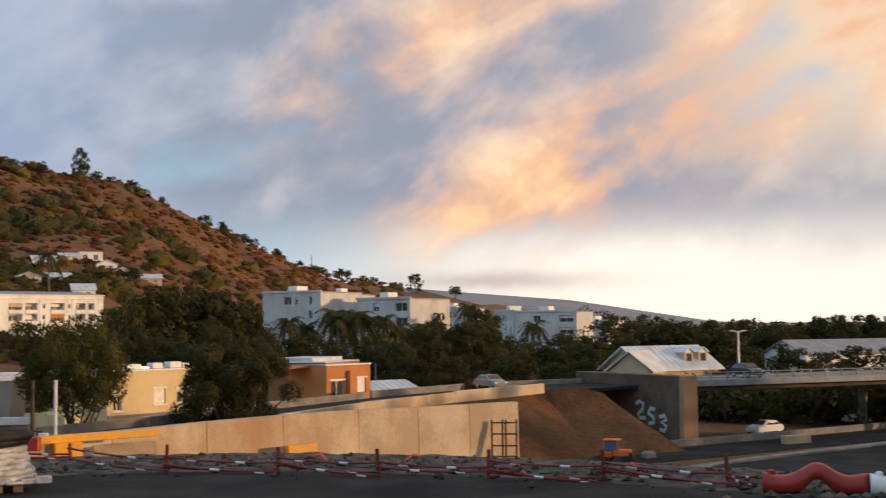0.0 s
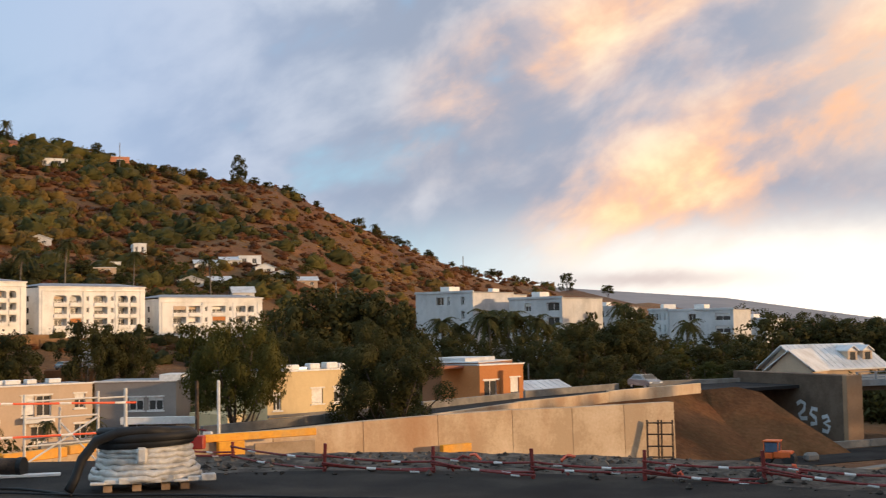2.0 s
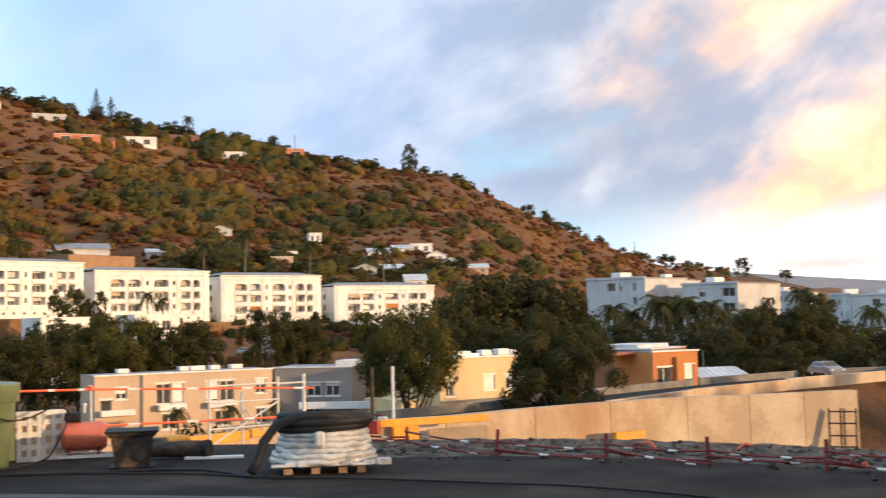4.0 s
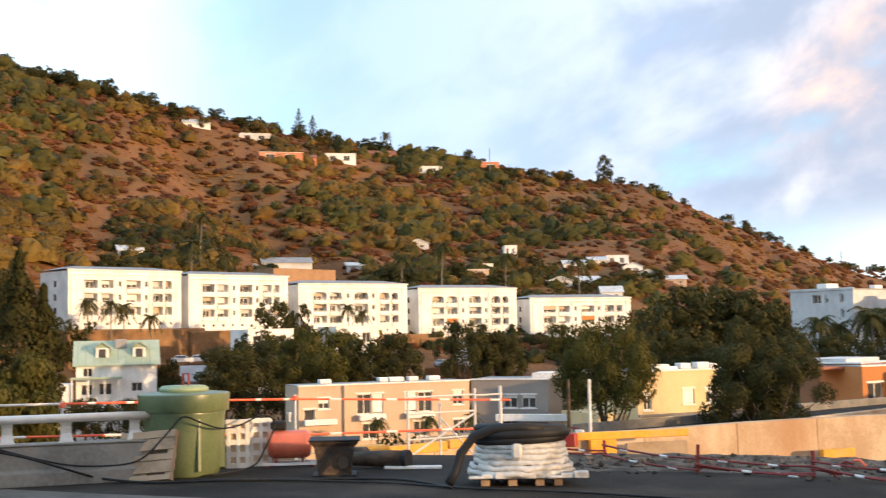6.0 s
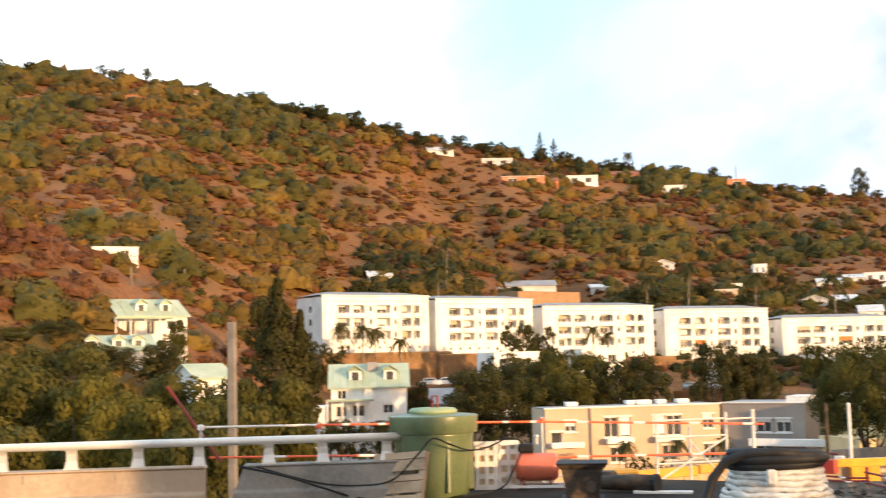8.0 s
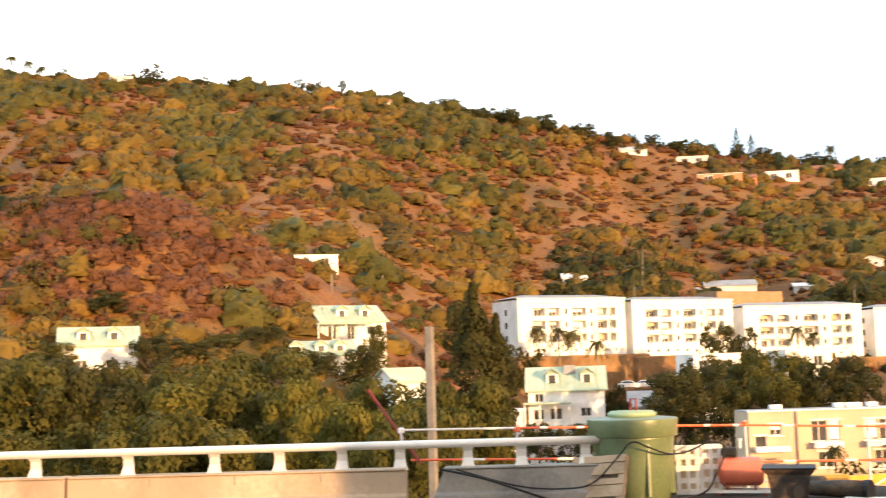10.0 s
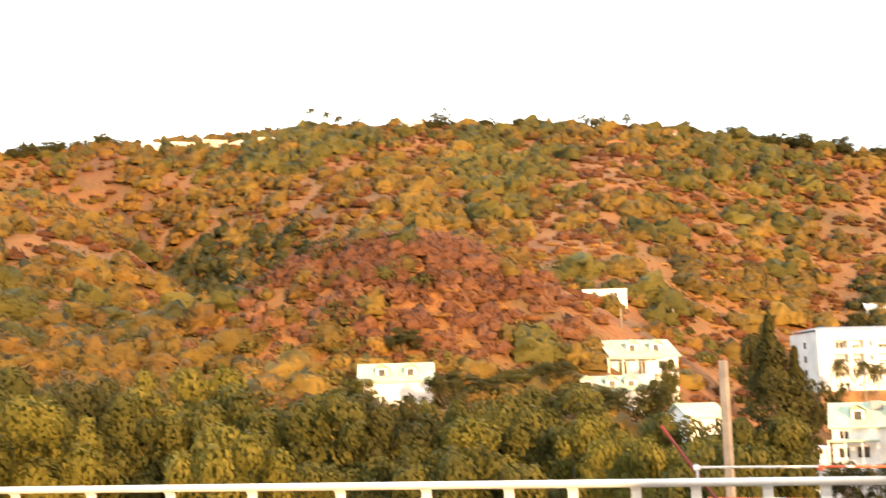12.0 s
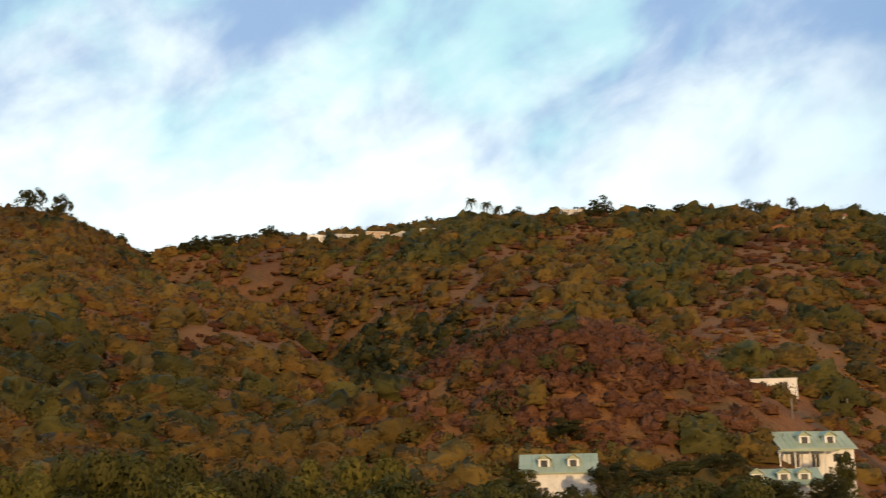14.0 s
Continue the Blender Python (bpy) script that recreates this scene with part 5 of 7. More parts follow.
shade_cabin()


def hose_coil():
    """Black pipe coiled on a pallet, its lower turns wrapped in white film, the free end hanging down."""
    root = thing("pipe_coil", at(20.95, 19.2), 21, "coil of black pipe wrapped in white film on a pallet", "pipe coil")
    pal = part("pallet", box(-0.62, 0.62, -0.42, 0.42, 0.115, 0.145, 0.004), WOOD, root, "wooden pallet")
    for x in (-0.62, -0.2, 0.22, 0.5):
        for y in (-0.42, 0.3):
            part("block", box(x, x + 0.13, y, y + 0.12, 0.0, 0.112, 0.006), WOOD, pal)
    rng = random.Random(4)
    for k in range(6):
        bm = bmesh.new()
        n, z = 48, 0.19 + k * 0.082
        ring = []
        R = 0.74 - 0.02 * k + (0.06 if k < 2 else 0)
        for i in range(n):
            a = 2 * math.pi * i / n
            rr = R + 0.03 * noise.noise(Vector((math.cos(a) * 2, math.sin(a) * 2, k * 1.7)))
            ring.append((rr * math.cos(a), rr * 0.72 * math.sin(a), z + 0.022 * noise.noise(Vector((math.cos(a) * 3, math.sin(a) * 3, k * 2.3 + 5)))))
        add_tube(bm, ring + [ring[0]], 0.052, 8, caps=False)
        for v in bm.verts:
            v.co += Vector((noise.noise(v.co * 9), noise.noise(v.co * 9 + Vector((7, 0, 0))), noise.noise(v.co * 9 + Vector((0, 9, 0))))) * 0.03
        part("wrapped_turn", bm, WRAP, root, "turn of pipe wrapped in crumpled white film" if k == 0 else "", smooth=True)
    for k in range(3):
        bm = bmesh.new()
        n, z = 48, 0.70 + k * 0.07
        R = 0.60 + 0.05 * (k % 2)
        R += 0.06
        ring = [((R + 0.015 * math.sin(3 * a)) * math.cos(a), R * 0.72 * math.sin(a), z + 0.03 * math.cos(a + k)) for a in np.linspace(0, 2 * math.pi, n)]
        add_tube(bm, ring, 0.075, 8)
        part("black_turn", bm, HOSE, root, smooth=True)
    # dark inner cylinder stands in for the shade between the turns
    part("core", lathe([(0.56, 0.15), (0.56, 0.68), (0.5, 0.7)], 24), HOSE, root).matrix_basis = Matrix.Diagonal((1.1, 0.78, 1, 1))
    a = [(0.35, -0.42, 0.86), (0.0, -0.50, 0.90), (-0.4, -0.46, 0.88), (-0.72, -0.36, 0.76), (-0.92, -0.36, 0.5), (-1.02, -0.42, 0.22), (-1.10, -0.5, 0.06)]
    part("free_end", tube(a, 0.075, 10), HOSE, root, smooth=True)
    bm = box(-0.14, 0.02, -0.60, -0.52, 0.42, 0.66, 0.035)
    part("knot", bm, WRAP, root)
    for i in range(9):
        x = -0.8 + i * 0.2
        part("loose_film", box(x, x + 0.22, -0.60 + 0.03 * (i % 2), -0.42, 0.13, 0.17 + 0.03 * (i % 3), 0.012), WRAP, root)
    return root


hose_coil()


def cable(points, r, label):
    pts = [Vector(p) for p in points]
    smooth_line = []
    for i in range(len(pts) - 1):
        a, b, c, d = pts[max(i - 1, 0)], pts[i], pts[i + 1], pts[min(i + 2, len(pts) - 1)]
        for k in range(6):
            t = k / 6
            q = 0.5 * (2 * b + (c - a) * t + (2 * a - 5 * b + 4 * c - d) * t * t + (3 * b - a - 3 * c + d) * t ** 3)
            q.z = max(q.z, r)
            smooth_line.append(q)
    smooth_line.append(pts[-1])
    bm = bmesh.new()
    add_tube(bm, smooth_line, r, 6)
    ob = part("cable", bm, HOSE, None, smooth=True)
    return tagged(ob, label, "cable", "black cables on the deck")


def lie(b, d, z=0.03):
    return at(b, d, z)


cable([lie(45.5, 20.9, 0.66), lie(43.5, 20.7, 0.5), lie(41.5, 20.7, 0.25), lie(40.2, 20.9, 0.08), lie(38.0, 20.4), lie(35.0, 20.3), lie(32.0, 20.1), lie(29, 19.9), lie(26.5, 19.6), lie(24.2, 18.5)], 0.022, "black cable running from the parapet across the deck")
cable([lie(36, 20.55), lie(33, 20.2, 0.03), lie(30, 19.7), lie(27, 19.2), lie(23.5, 18.4), lie(20, 18.0), lie(17, 17.6), lie(13, 17.1), lie(9, 16.7), lie(2, 15.5), lie(-6, 13.5)], 0.018, "thick black cable lying along the deck")
cable([lie(44.8, 20.8, 0.66), lie(42, 20.9, 0.35), lie(40, 20.9, 0.28), lie(38.5, 20.7, 0.38), lie(37.3, 20.6, 0.8), lie(36.6, 20.65, 1.05), lie(35.8, 20.7, 0.95), lie(34.9, 21.0, 0.82), lie(34.0, 21.9, 0.8), lie(33.0, 22.0, 0.95), lie(32.4, 22.1, 0.8), lie(32.9, 21.9, 0.35), lie(33.5, 21.7, 0.08), lie(35.3, 20.9, 0.05)], 0.016, "black hose looped over the tank and panels")


# edge protection: posts with red-white rails beyond the deck's edge
def edge_rail():
    root = thing("edge_rail", at(34, 24.6, -0.6), 0, "temporary edge rail of orange-red bars on steel posts", "guard rail")
    inv = root.matrix_world.inverted()
    hi = [(47.43, 23.6, -2.9), (41.84, 24.0, -2.96), (38.45, 24.4, -3.0), (34.1, 25.0, -3.03), (31.5, 25.6, -3.06), (26.2, 26.6, -3.2), (21.4, 27.8, -3.3)]
    lo = [(46.9, 23.6, -4.29), (38.4, 24.4, -4.45), (31.5, 25.6, -4.71), (26.2, 26.6, -4.66), (21.2, 27.8, -4.58)]
    for name, line in (("upper_bar", hi), ("lower_bar", lo)):
        pts = [at(b, d, EYE + d * math.tan(radians(e))) for b, d, e in line]
        for i, (p, q) in enumerate(zip(pts, pts[1:])):
            plain = name == "upper_bar" and i == 0
            ob = part(name, tube([p, q], 0.025, 6), WHITE_PAINT if plain else FLUO, root)
            ob.matrix_basis = inv
            if not plain:
                for k in (0.3, 0.8):
                    ob = part("white_band", tube([p.lerp(q, k), p.lerp(q, k + 0.1)], 0.0275, 6), WHITE_PAINT, root)
                    ob.matrix_basis = inv
    for b, d, top in ((31.47, 25.6, -2.85), (38.2, 24.4, -2.9), (41.9, 24.0, -2.85), (47.3, 23.5, -2.75)):
        t = EYE + d * math.tan(radians(top))
        ob = part("post", tube([at(b, d, -1.0), at(b, d, t)], 0.028, 8), STEEL, root)
        ob.matrix_basis = inv
        ob = part("clamp", box(-0.05, 0.05, -0.05, 0.05, t - 0.12, t - 0.02, 0.01, Matrix.Translation(at(b, d))), WHITE_PAINT if b > 45 else FLUO, root)
        ob.matrix_basis = inv
    ob = part("slanted_pole", tube([at(48.8, 23.9, EYE + 23.9 * math.tan(radians(-1.0))), at(46.4, 23.4, EYE + 23.4 * math.tan(radians(-4.5)))], 0.035, 8), RED_PAINT, root, "slanted red pole")
    ob.matrix_basis = inv
    return root


edge_rail()


def scaffold():
    root = thing("scaffold_frame", at(24, 27.5, -1.2), 0, "white tubular scaffold frame with cross braces", "scaffold")
    inv = root.matrix_world.inverted()
    posts = {}
    for key, b, d, top in (("a", 26.2, 27.2, -2.8), ("b", 23.05, 28.0, -2.74), ("c", 21.85, 28.4, -2.64), ("d", 24.7, 28.2, -3.4)):
        t = EYE + d * math.tan(radians(top))
        posts[key] = (b, d, t)
        ob = part("upright", tube([at(b, d, -3.0), at(b, d, t)], 0.032 if key != "c" else 0.045, 8), PALE_STEEL, root)
        ob.matrix_basis = inv

    def beam(name, k0, z0, k1, z1, r=0.022):
        ob = part(name, tube([at(*posts[k0][:2], z0), at(*posts[k1][:2], z1)], r, 6), PALE_STEEL, root)
        ob.matrix_basis = inv
    for z in (0.55, 0.15, -0.02, 0.92):
        beam("ledger", "a", z, "b", z)
    beam("brace", "a", -0.4, "b", 0.5)
    beam("brace", "d", 0.4, "b", -0.5)
    beam("ledger", "b", 0.2, "c", 0.2)
    beam("ledger", "b", 0.9, "c", 0.9)
    return root


scaffold()


# knocked-down fence along the deck's edge
def fence():
    root = thing("site_fence", at(0, 19), 0, "low red and white site fence, bars fallen between leaning posts", "fence")
    inv = root.matrix_world.inverted()
    posts = [(17.05, 22.3, 0.36), (12.85, 20.4, 0.46), (7.75, 19.9, 0.42), (3.09, 18.95, 0.46), (-2.07, 18.65, 0.46), (-7.45, 18.5, 0.48), (-13.07, 17.95, 0.48)]
    rng = random.Random(11)
    for b, d, h in posts:
        p = at(b, d)
        lean = Vector((rng.uniform(-0.03, 0.03), rng.uniform(-0.03, 0.03), h))
        ob = part("post", tube([p + Vector((0, 0, -0.02)), p + lean], 0.03, 8), RED_PAINT, root)
        ob.matrix_basis = inv
    ends = [(20.2, 22.6)] + [(b, d) for b, d, h in posts] + [(-14.3, 17.9)]
    for i, ((b0, d0), (b1, d1)) in enumerate(zip(ends, ends[1:])):
        for k, (z0, z1) in enumerate(((0.27, 0.22), (0.15, 0.10), (0.20, 0.05))):
            if k == 2 and i not in (2, 3, 5, 6):
                continue
            p = at(b0 + 0.1, d0 - 0.05 * k, z0 + rng.uniform(-0.05, 0.04))
            q = at(b1 - 0.1, d1 - 0.05 * k, z1 + rng.uniform(-0.05, 0.04))
            mid = p.lerp(q, 0.5) + Vector((0, 0, -0.04))
            ob = part("bar", tube([p, p.lerp(q, 0.25) + Vector((0, 0, -0.03)), mid, p.lerp(q, 0.75) + Vector((0, 0, -0.03)), q], 0.019, 6), RED_PAINT, root)
            ob.matrix_basis = inv
            for s in (0.2 + 0.1 * k, 0.62 + 0.08 * k):
                sag = Vector((0, 0, -0.037))
                ob = part("white_band", tube([p.lerp(q, s) + sag, p.lerp(q, s + 0.08) + sag], 0.022, 6), WHITE_PAINT, root)
                ob.matrix_basis = inv
    for b, d in ((6.6, 19.8), (2.2, 18.9), (-3.0, 18.5), (-8.2, 18.3)):
        for k in range(3):
            p = at(b + rng.uniform(-0.7, 0.5), d + rng.uniform(-0.2, 0.2), rng.uniform(0.06, 0.3))
            q = p + Vector((rng.uniform(-0.35, 0.35), rng.uniform(-0.1, 0.1), rng.uniform(-0.12, 0.08)))
            q.z = max(q.z, 0.03)
            ob = part("bent_strip", tube([p, p.lerp(q, 0.5) + Vector((0, 0, 0.05)), q], 0.025, 5), FLUO if k % 2 else RED_PAINT, root)
            ob.matrix_basis = inv
    return root


fence()


def wave_barrier(b, d, mat, length, phase, label, turn):
    """Water-filled plastic barrier with a humped top and an arched underside."""
    root = thing("road_barrier_block", at(b, d), turn, label, "traffic barrier", "plastic barriers")
    bm = bmesh.new()
    n = 28
    rows = []
    for i in range(n + 1):
        x = -length / 2 + length * i / n
        hump = math.exp(-((x - phase) / 0.26) ** 2)
        end = math.exp(-((abs(x) - length / 2) / 0.14) ** 2)
        top = 0.24 + 0.19 * hump + 0.05 * end
        low = 0.0 + 0.2 * math.exp(-((x - phase) / 0.17) ** 2)
        ring = []
        for k in range(12):
            a = 2 * math.pi * k / 12
            cy, cz = math.cos(a), math.sin(a)
            ring.append(bm.verts.new((x, 0.17 * math.copysign(abs(cy) ** 0.7, cy), (top + low) / 2 + (top - low) / 2 * math.copysign(abs(cz) ** 0.7, cz))))
        rows.append(ring)
    for a, c in zip(rows, rows[1:]):
        for k in range(12):
            bm.faces.new((a[k], a[(k + 1) % 12], c[(k + 1) % 12], c[k]))
    bm.faces.new(rows[0][::-1])
    bm.faces.new(rows[-1])
    part("shell", bm, mat, root, smooth=True)
    part("lug", lathe([(0.06, 0.06), (0.06, 0.27), (0.03, 0.29)], 10), mat, root).matrix_basis = Matrix.Translation((length / 2 + 0.03, 0, 0))
    part("cap", lathe([(0.05, 0.2), (0.05, 0.31), (0.01, 0.32)], 10), mat, root).matrix_basis = Matrix.Translation((-length / 2 + 0.12, 0, 0))
    return root


wave_barrier(-16.8, 17.6, PLASTIC_RED, 1.36, 0.05, "red plastic road barrier with a humped top", -14)
wave_barrier(-21.4, 17.7, WHITE_PAINT, 1.36, 0.0, "white plastic road barrier with a humped top", -18)


def stones(name, count, seed, place, sizes, mat, label):
    """Loose broken stones, one joined heap."""
    rng = np.random.RandomState(seed)
    base = np.array([[1, 0, 0], [-1, 0, 0], [0, 1, 0], [0, -1, 0], [0, 0, 1], [0, 0, -1]], float)
    tri = np.array([[0, 2, 4], [2, 1, 4], [1, 3, 4], [3, 0, 4], [2, 0, 5], [1, 2, 5], [3, 1, 5], [0, 3, 5]])
    cos, tris = [], []
    for i in range(count):
        p = place(rng)
        s = sizes[0] + (sizes[1] - sizes[0]) * rng.rand() ** 3
        v = base * (1 + 0.5 * (rng.rand(6, 1) - 0.5)) * s * np.array([1, 0.8, 0.6])
        a = rng.rand() * 6.28
        r = np.array([[math.cos(a), -math.sin(a), 0], [math.sin(a), math.cos(a), 0], [0, 0, 1]])
        cos.append(v @ r.T + np.array(p) + np.array([0, 0, s * 0.3]))
        tris.append(tri + 6 * i)
    ob = new(name, quads_mesh(name, np.concatenate(cos), np.concatenate(tris), mat))
    return tagged(ob, label, "gravel", kind="stuff")


EDGE_B = (20, 13, 8, 3, -3, -12, -20)
EDGE_D = (22.9, 22.7, 22.4, 21.8, 21.1, 19.9, 18.9)


def on_edge(rng):
    b = rng.uniform(-20, 20)
    d = np.interp(-b, [-v for v in EDGE_B], EDGE_D) - abs(rng.normal(0, 0.9)) - 0.1
    p = at(b, d)
    return p.x, p.y, 0.0


stones("gravel_strip", 2600, 3, on_edge, (0.025, 0.13), GRAVEL, "loose grey gravel and broken stone along the deck edge")


def berm():
    """A low ridge of spoil at the edge of the deck."""
    b = np.linspace(21, -21, 90)
    d = np.interp(-b, [-v for v in EDGE_B], EDGE_D)
    rows = []
    for off, z in ((-2.2, 0.002), (-1.5, 0.02), (-0.9, 0.045), (-0.4, 0.075), (0.1, 0.06), (0.6, -0.2), (2.0, -1.4), (5.0, -4.0)):
        wob = np.array([noise.noise(Vector((x * 0.9, off * 1.3, 3))) for x in b])
        rows.append((b, d + off, z + 0.05 * wob * (off > -2)))
    X = np.array([-np.sin(np.radians(r[0])) * r[1] for r in rows])
    Y = np.array([np.cos(np.radians(r[0])) * r[1] for r in rows])
    Z = np.array([r[2] for r in rows])
    return tagged(new("spoil_berm", grid_mesh("spoil_berm", X, Y, Z, GRAVEL)), "low grey ridge of gravel spoil along the deck edge", "gravel", kind="structure")


berm()
strip("concrete_strip", [at(62, 30, 0.008), at(48, 22.2, 0.008), at(40, 19.4, 0.008), at(30, 17.4, 0.008), at(22, 16.4, 0.008), at(21, 15.9, 0.008)], 1.1, STRIP, "pale concrete strip set in the asphalt", "pavement")


# formwork against the wall
def formwork():
    root = thing("wall_formwork", at(17, 42, -4), 0, "yellow formwork beams and plywood panels against the wall", "formwork")
    inv = root.matrix_world.inverted()

    def slab(name, b0, e0, b1, e1, d0, d1, mat, thick=0.12):
        z0, z1 = EYE + d0 * math.tan(radians(e0)), EYE + d0 * math.tan(radians(e1))
        m, w = facing(at(b0, d0), at(b1, d1), 0)
        ob = part(name, box(0, w, -thick, 0, min(z0, z1), max(z0, z1), 0.02), mat, root)
        ob.matrix_basis = inv @ m
    slab("beam", 20.5, -4.93, 13.3, -5.28, 40.2, 42.3, YELLOW_FORM, 0.2)
    slab("upright", 17.8, -5.2, 16.6, -6.6, 40.7, 41.0, YELLOW_FORM, 0.25)
    slab("panel", 16.1, -5.34, 13.3, -6.3, 41.5, 42.4, PLY)
    slab("panel", 21.0, -5.3, 17.7, -6.4, 40.0, 40.9, PLY)
    slab("beam", 24.5, -5.1, 20.6, -5.5, 37.4, 39.6, YELLOW_FORM, 0.25)
    slab("beam", 27.4, -5.35, 24.6, -5.8, 35.8, 37.2, YELLOW_FORM, 0.25)
    slab("beam", 7.45, -5.62, 6.1, -6.0, 46.6, 47.4, YELLOW_FORM, 0.25)
    p = at(18.8, 40.0)
    ob = part("red_block", box(-0.35, 0.35, -0.15, 0.15, -1.45, -1.02, 0.03, Matrix.Translation((p.x, p.y, 0))), PLASTIC_RED, root, "red block")
    ob.matrix_basis = inv
    return root


formwork()


def rebar_ladder():
    root = thing("rebar_frame", at(-2.6, 53.4, -5), 0, "rusty reinforcing-bar frame leaning on the wall end", "steel frame")
    inv = root.matrix_world.inverted()
    for b in (-2.25, -2.75, -2.9, -3.4):
        ob = part("upright_bar", tube([at(b, 53.2, -4.2), at(b, 53.8, -1.9)], 0.045, 5), RUST, root)
        ob.matrix_basis = inv
    for z in (-3.9, -3.45, -3.0, -2.5, -2.02):
        f = (z + 4.2) / 2.3
        ob = part("cross_bar", tube([at(-2.2, 53.15 + 0.6 * f, z), at(-3.45, 53.15 + 0.6 * f, z)], 0.035, 5), RUST, root)
        ob.matrix_basis = inv
    return root


rebar_ladder()


# poles and lamps
def pole(name, b, d, z0, z1, r0, r1, mat, label, category="pole"):
    root = thing(name, at(b, d, z0), 0, label, category)
    part("shaft", tube([(0, 0, -0.3), (0, 0, (z1 - z0) * 0.5), (0, 0, z1 - z0)], [r0, (r0 + r1) / 2, r1], 10), mat, root)
    return root


up = thing("utility_pole", at(45.86, 35, FLOOR), 0, "weathered square concrete utility pole", "pole")
part("shaft", box(-0.11, 0.11, -0.1, 0.1, -0.3, 35 * math.tan(radians(1.9)) + EYE - FLOOR, 0.02, Matrix.Rotation(radians(20), 4, "Z")), POLE, up)
pole("site_post", 17.68, 62, FLOOR, EYE + 62 * math.tan(radians(-2.4)), 0.1, 0.08, WHITE_PAINT, "thin white post behind the wall")
rl = pole("street_lamp", 18.66, 60, FLOOR, EYE + 60 * math.tan(radians(-2.4)), 0.12, 0.09, RUST, "dark rusty street lamp post with a bent head", "street lamp")
part("arm", tube([(0, 0, 6.9), (0.1, 0, 7.05), (0.5, 0, 7.0)], 0.05, 6), RED_PAINT, rl)
part("head", box(0.3, 0.75, -0.1, 0.1, 6.72, 6.95, 0.04), WHITE_PAINT, rl)
sl = pole("street_lamp", -13.66, 150, -3.2, EYE + 150 * math.tan(radians(-0.5)), 0.16, 0.1, PALE_STEEL, "tall pale street lamp with a double arm on the bridge", "street lamp")
for s in (-1, 1):
    part("arm", tube([(0, 0, 4.1), (0.9 * s, 0, 4.25)], 0.06, 6), PALE_STEEL, sl)
    part("head", box(0.7 * s - 0.35, 0.7 * s + 0.35, -0.12, 0.12, 4.2, 4.36, 0.03), WHITE_PAINT, sl)
part("extension", tube([(0, 0, 0), (0, 0, -6.3)], 0.17, 8), PALE_STEEL, sl)
hp, hd = slope_at(35.78, 3.0)
SLOPE_PALM = (35.78, hd, hp.z - 0.5)
hp, hd = slope_at(6.18, 2.5)
pole("radio_mast", 6.18, hd - 3, land_z(*at(6.18, hd - 3).xy) - 0.5, EYE + hd * math.tan(radians(3.2)), 0.25, 0.2, POLE, "thin mast on the ridge", "mast")
hp, hd = slope_at(22.1, 7.3)
pole("radio_mast", 22.1, hd - 3, hp.z - 1, EYE + hd * math.tan(radians(8.5)), 0.2, 0.15, POLE, "thin mast beside a salmon house", "mast")
for b, e0, e1 in ((50.4, 3.6, 4.5), (48.0, 3.4, 4.4), (12.2, 0.6, 2.1)):
    hp, hd = slope_at(b, e0)
    pole("utility_pole", b, hd, hp.z - 0.5, EYE + hd * math.tan(radians(e1)), 0.18, 0.14, POLE, "pale utility pole on the slope")
for b, d, e in ((23.5, 170, -1.0), (33.0, 175, 0.2), (3.2, 150, -1.9), (7.0, 140, -2.2), (27.6, 160, -1.0)):
    pole("street_lamp", b, d, FLOOR, EYE + d * math.tan(radians(e)), 0.12, 0.08, POLE, "slim grey street lamp among trees", "street lamp")


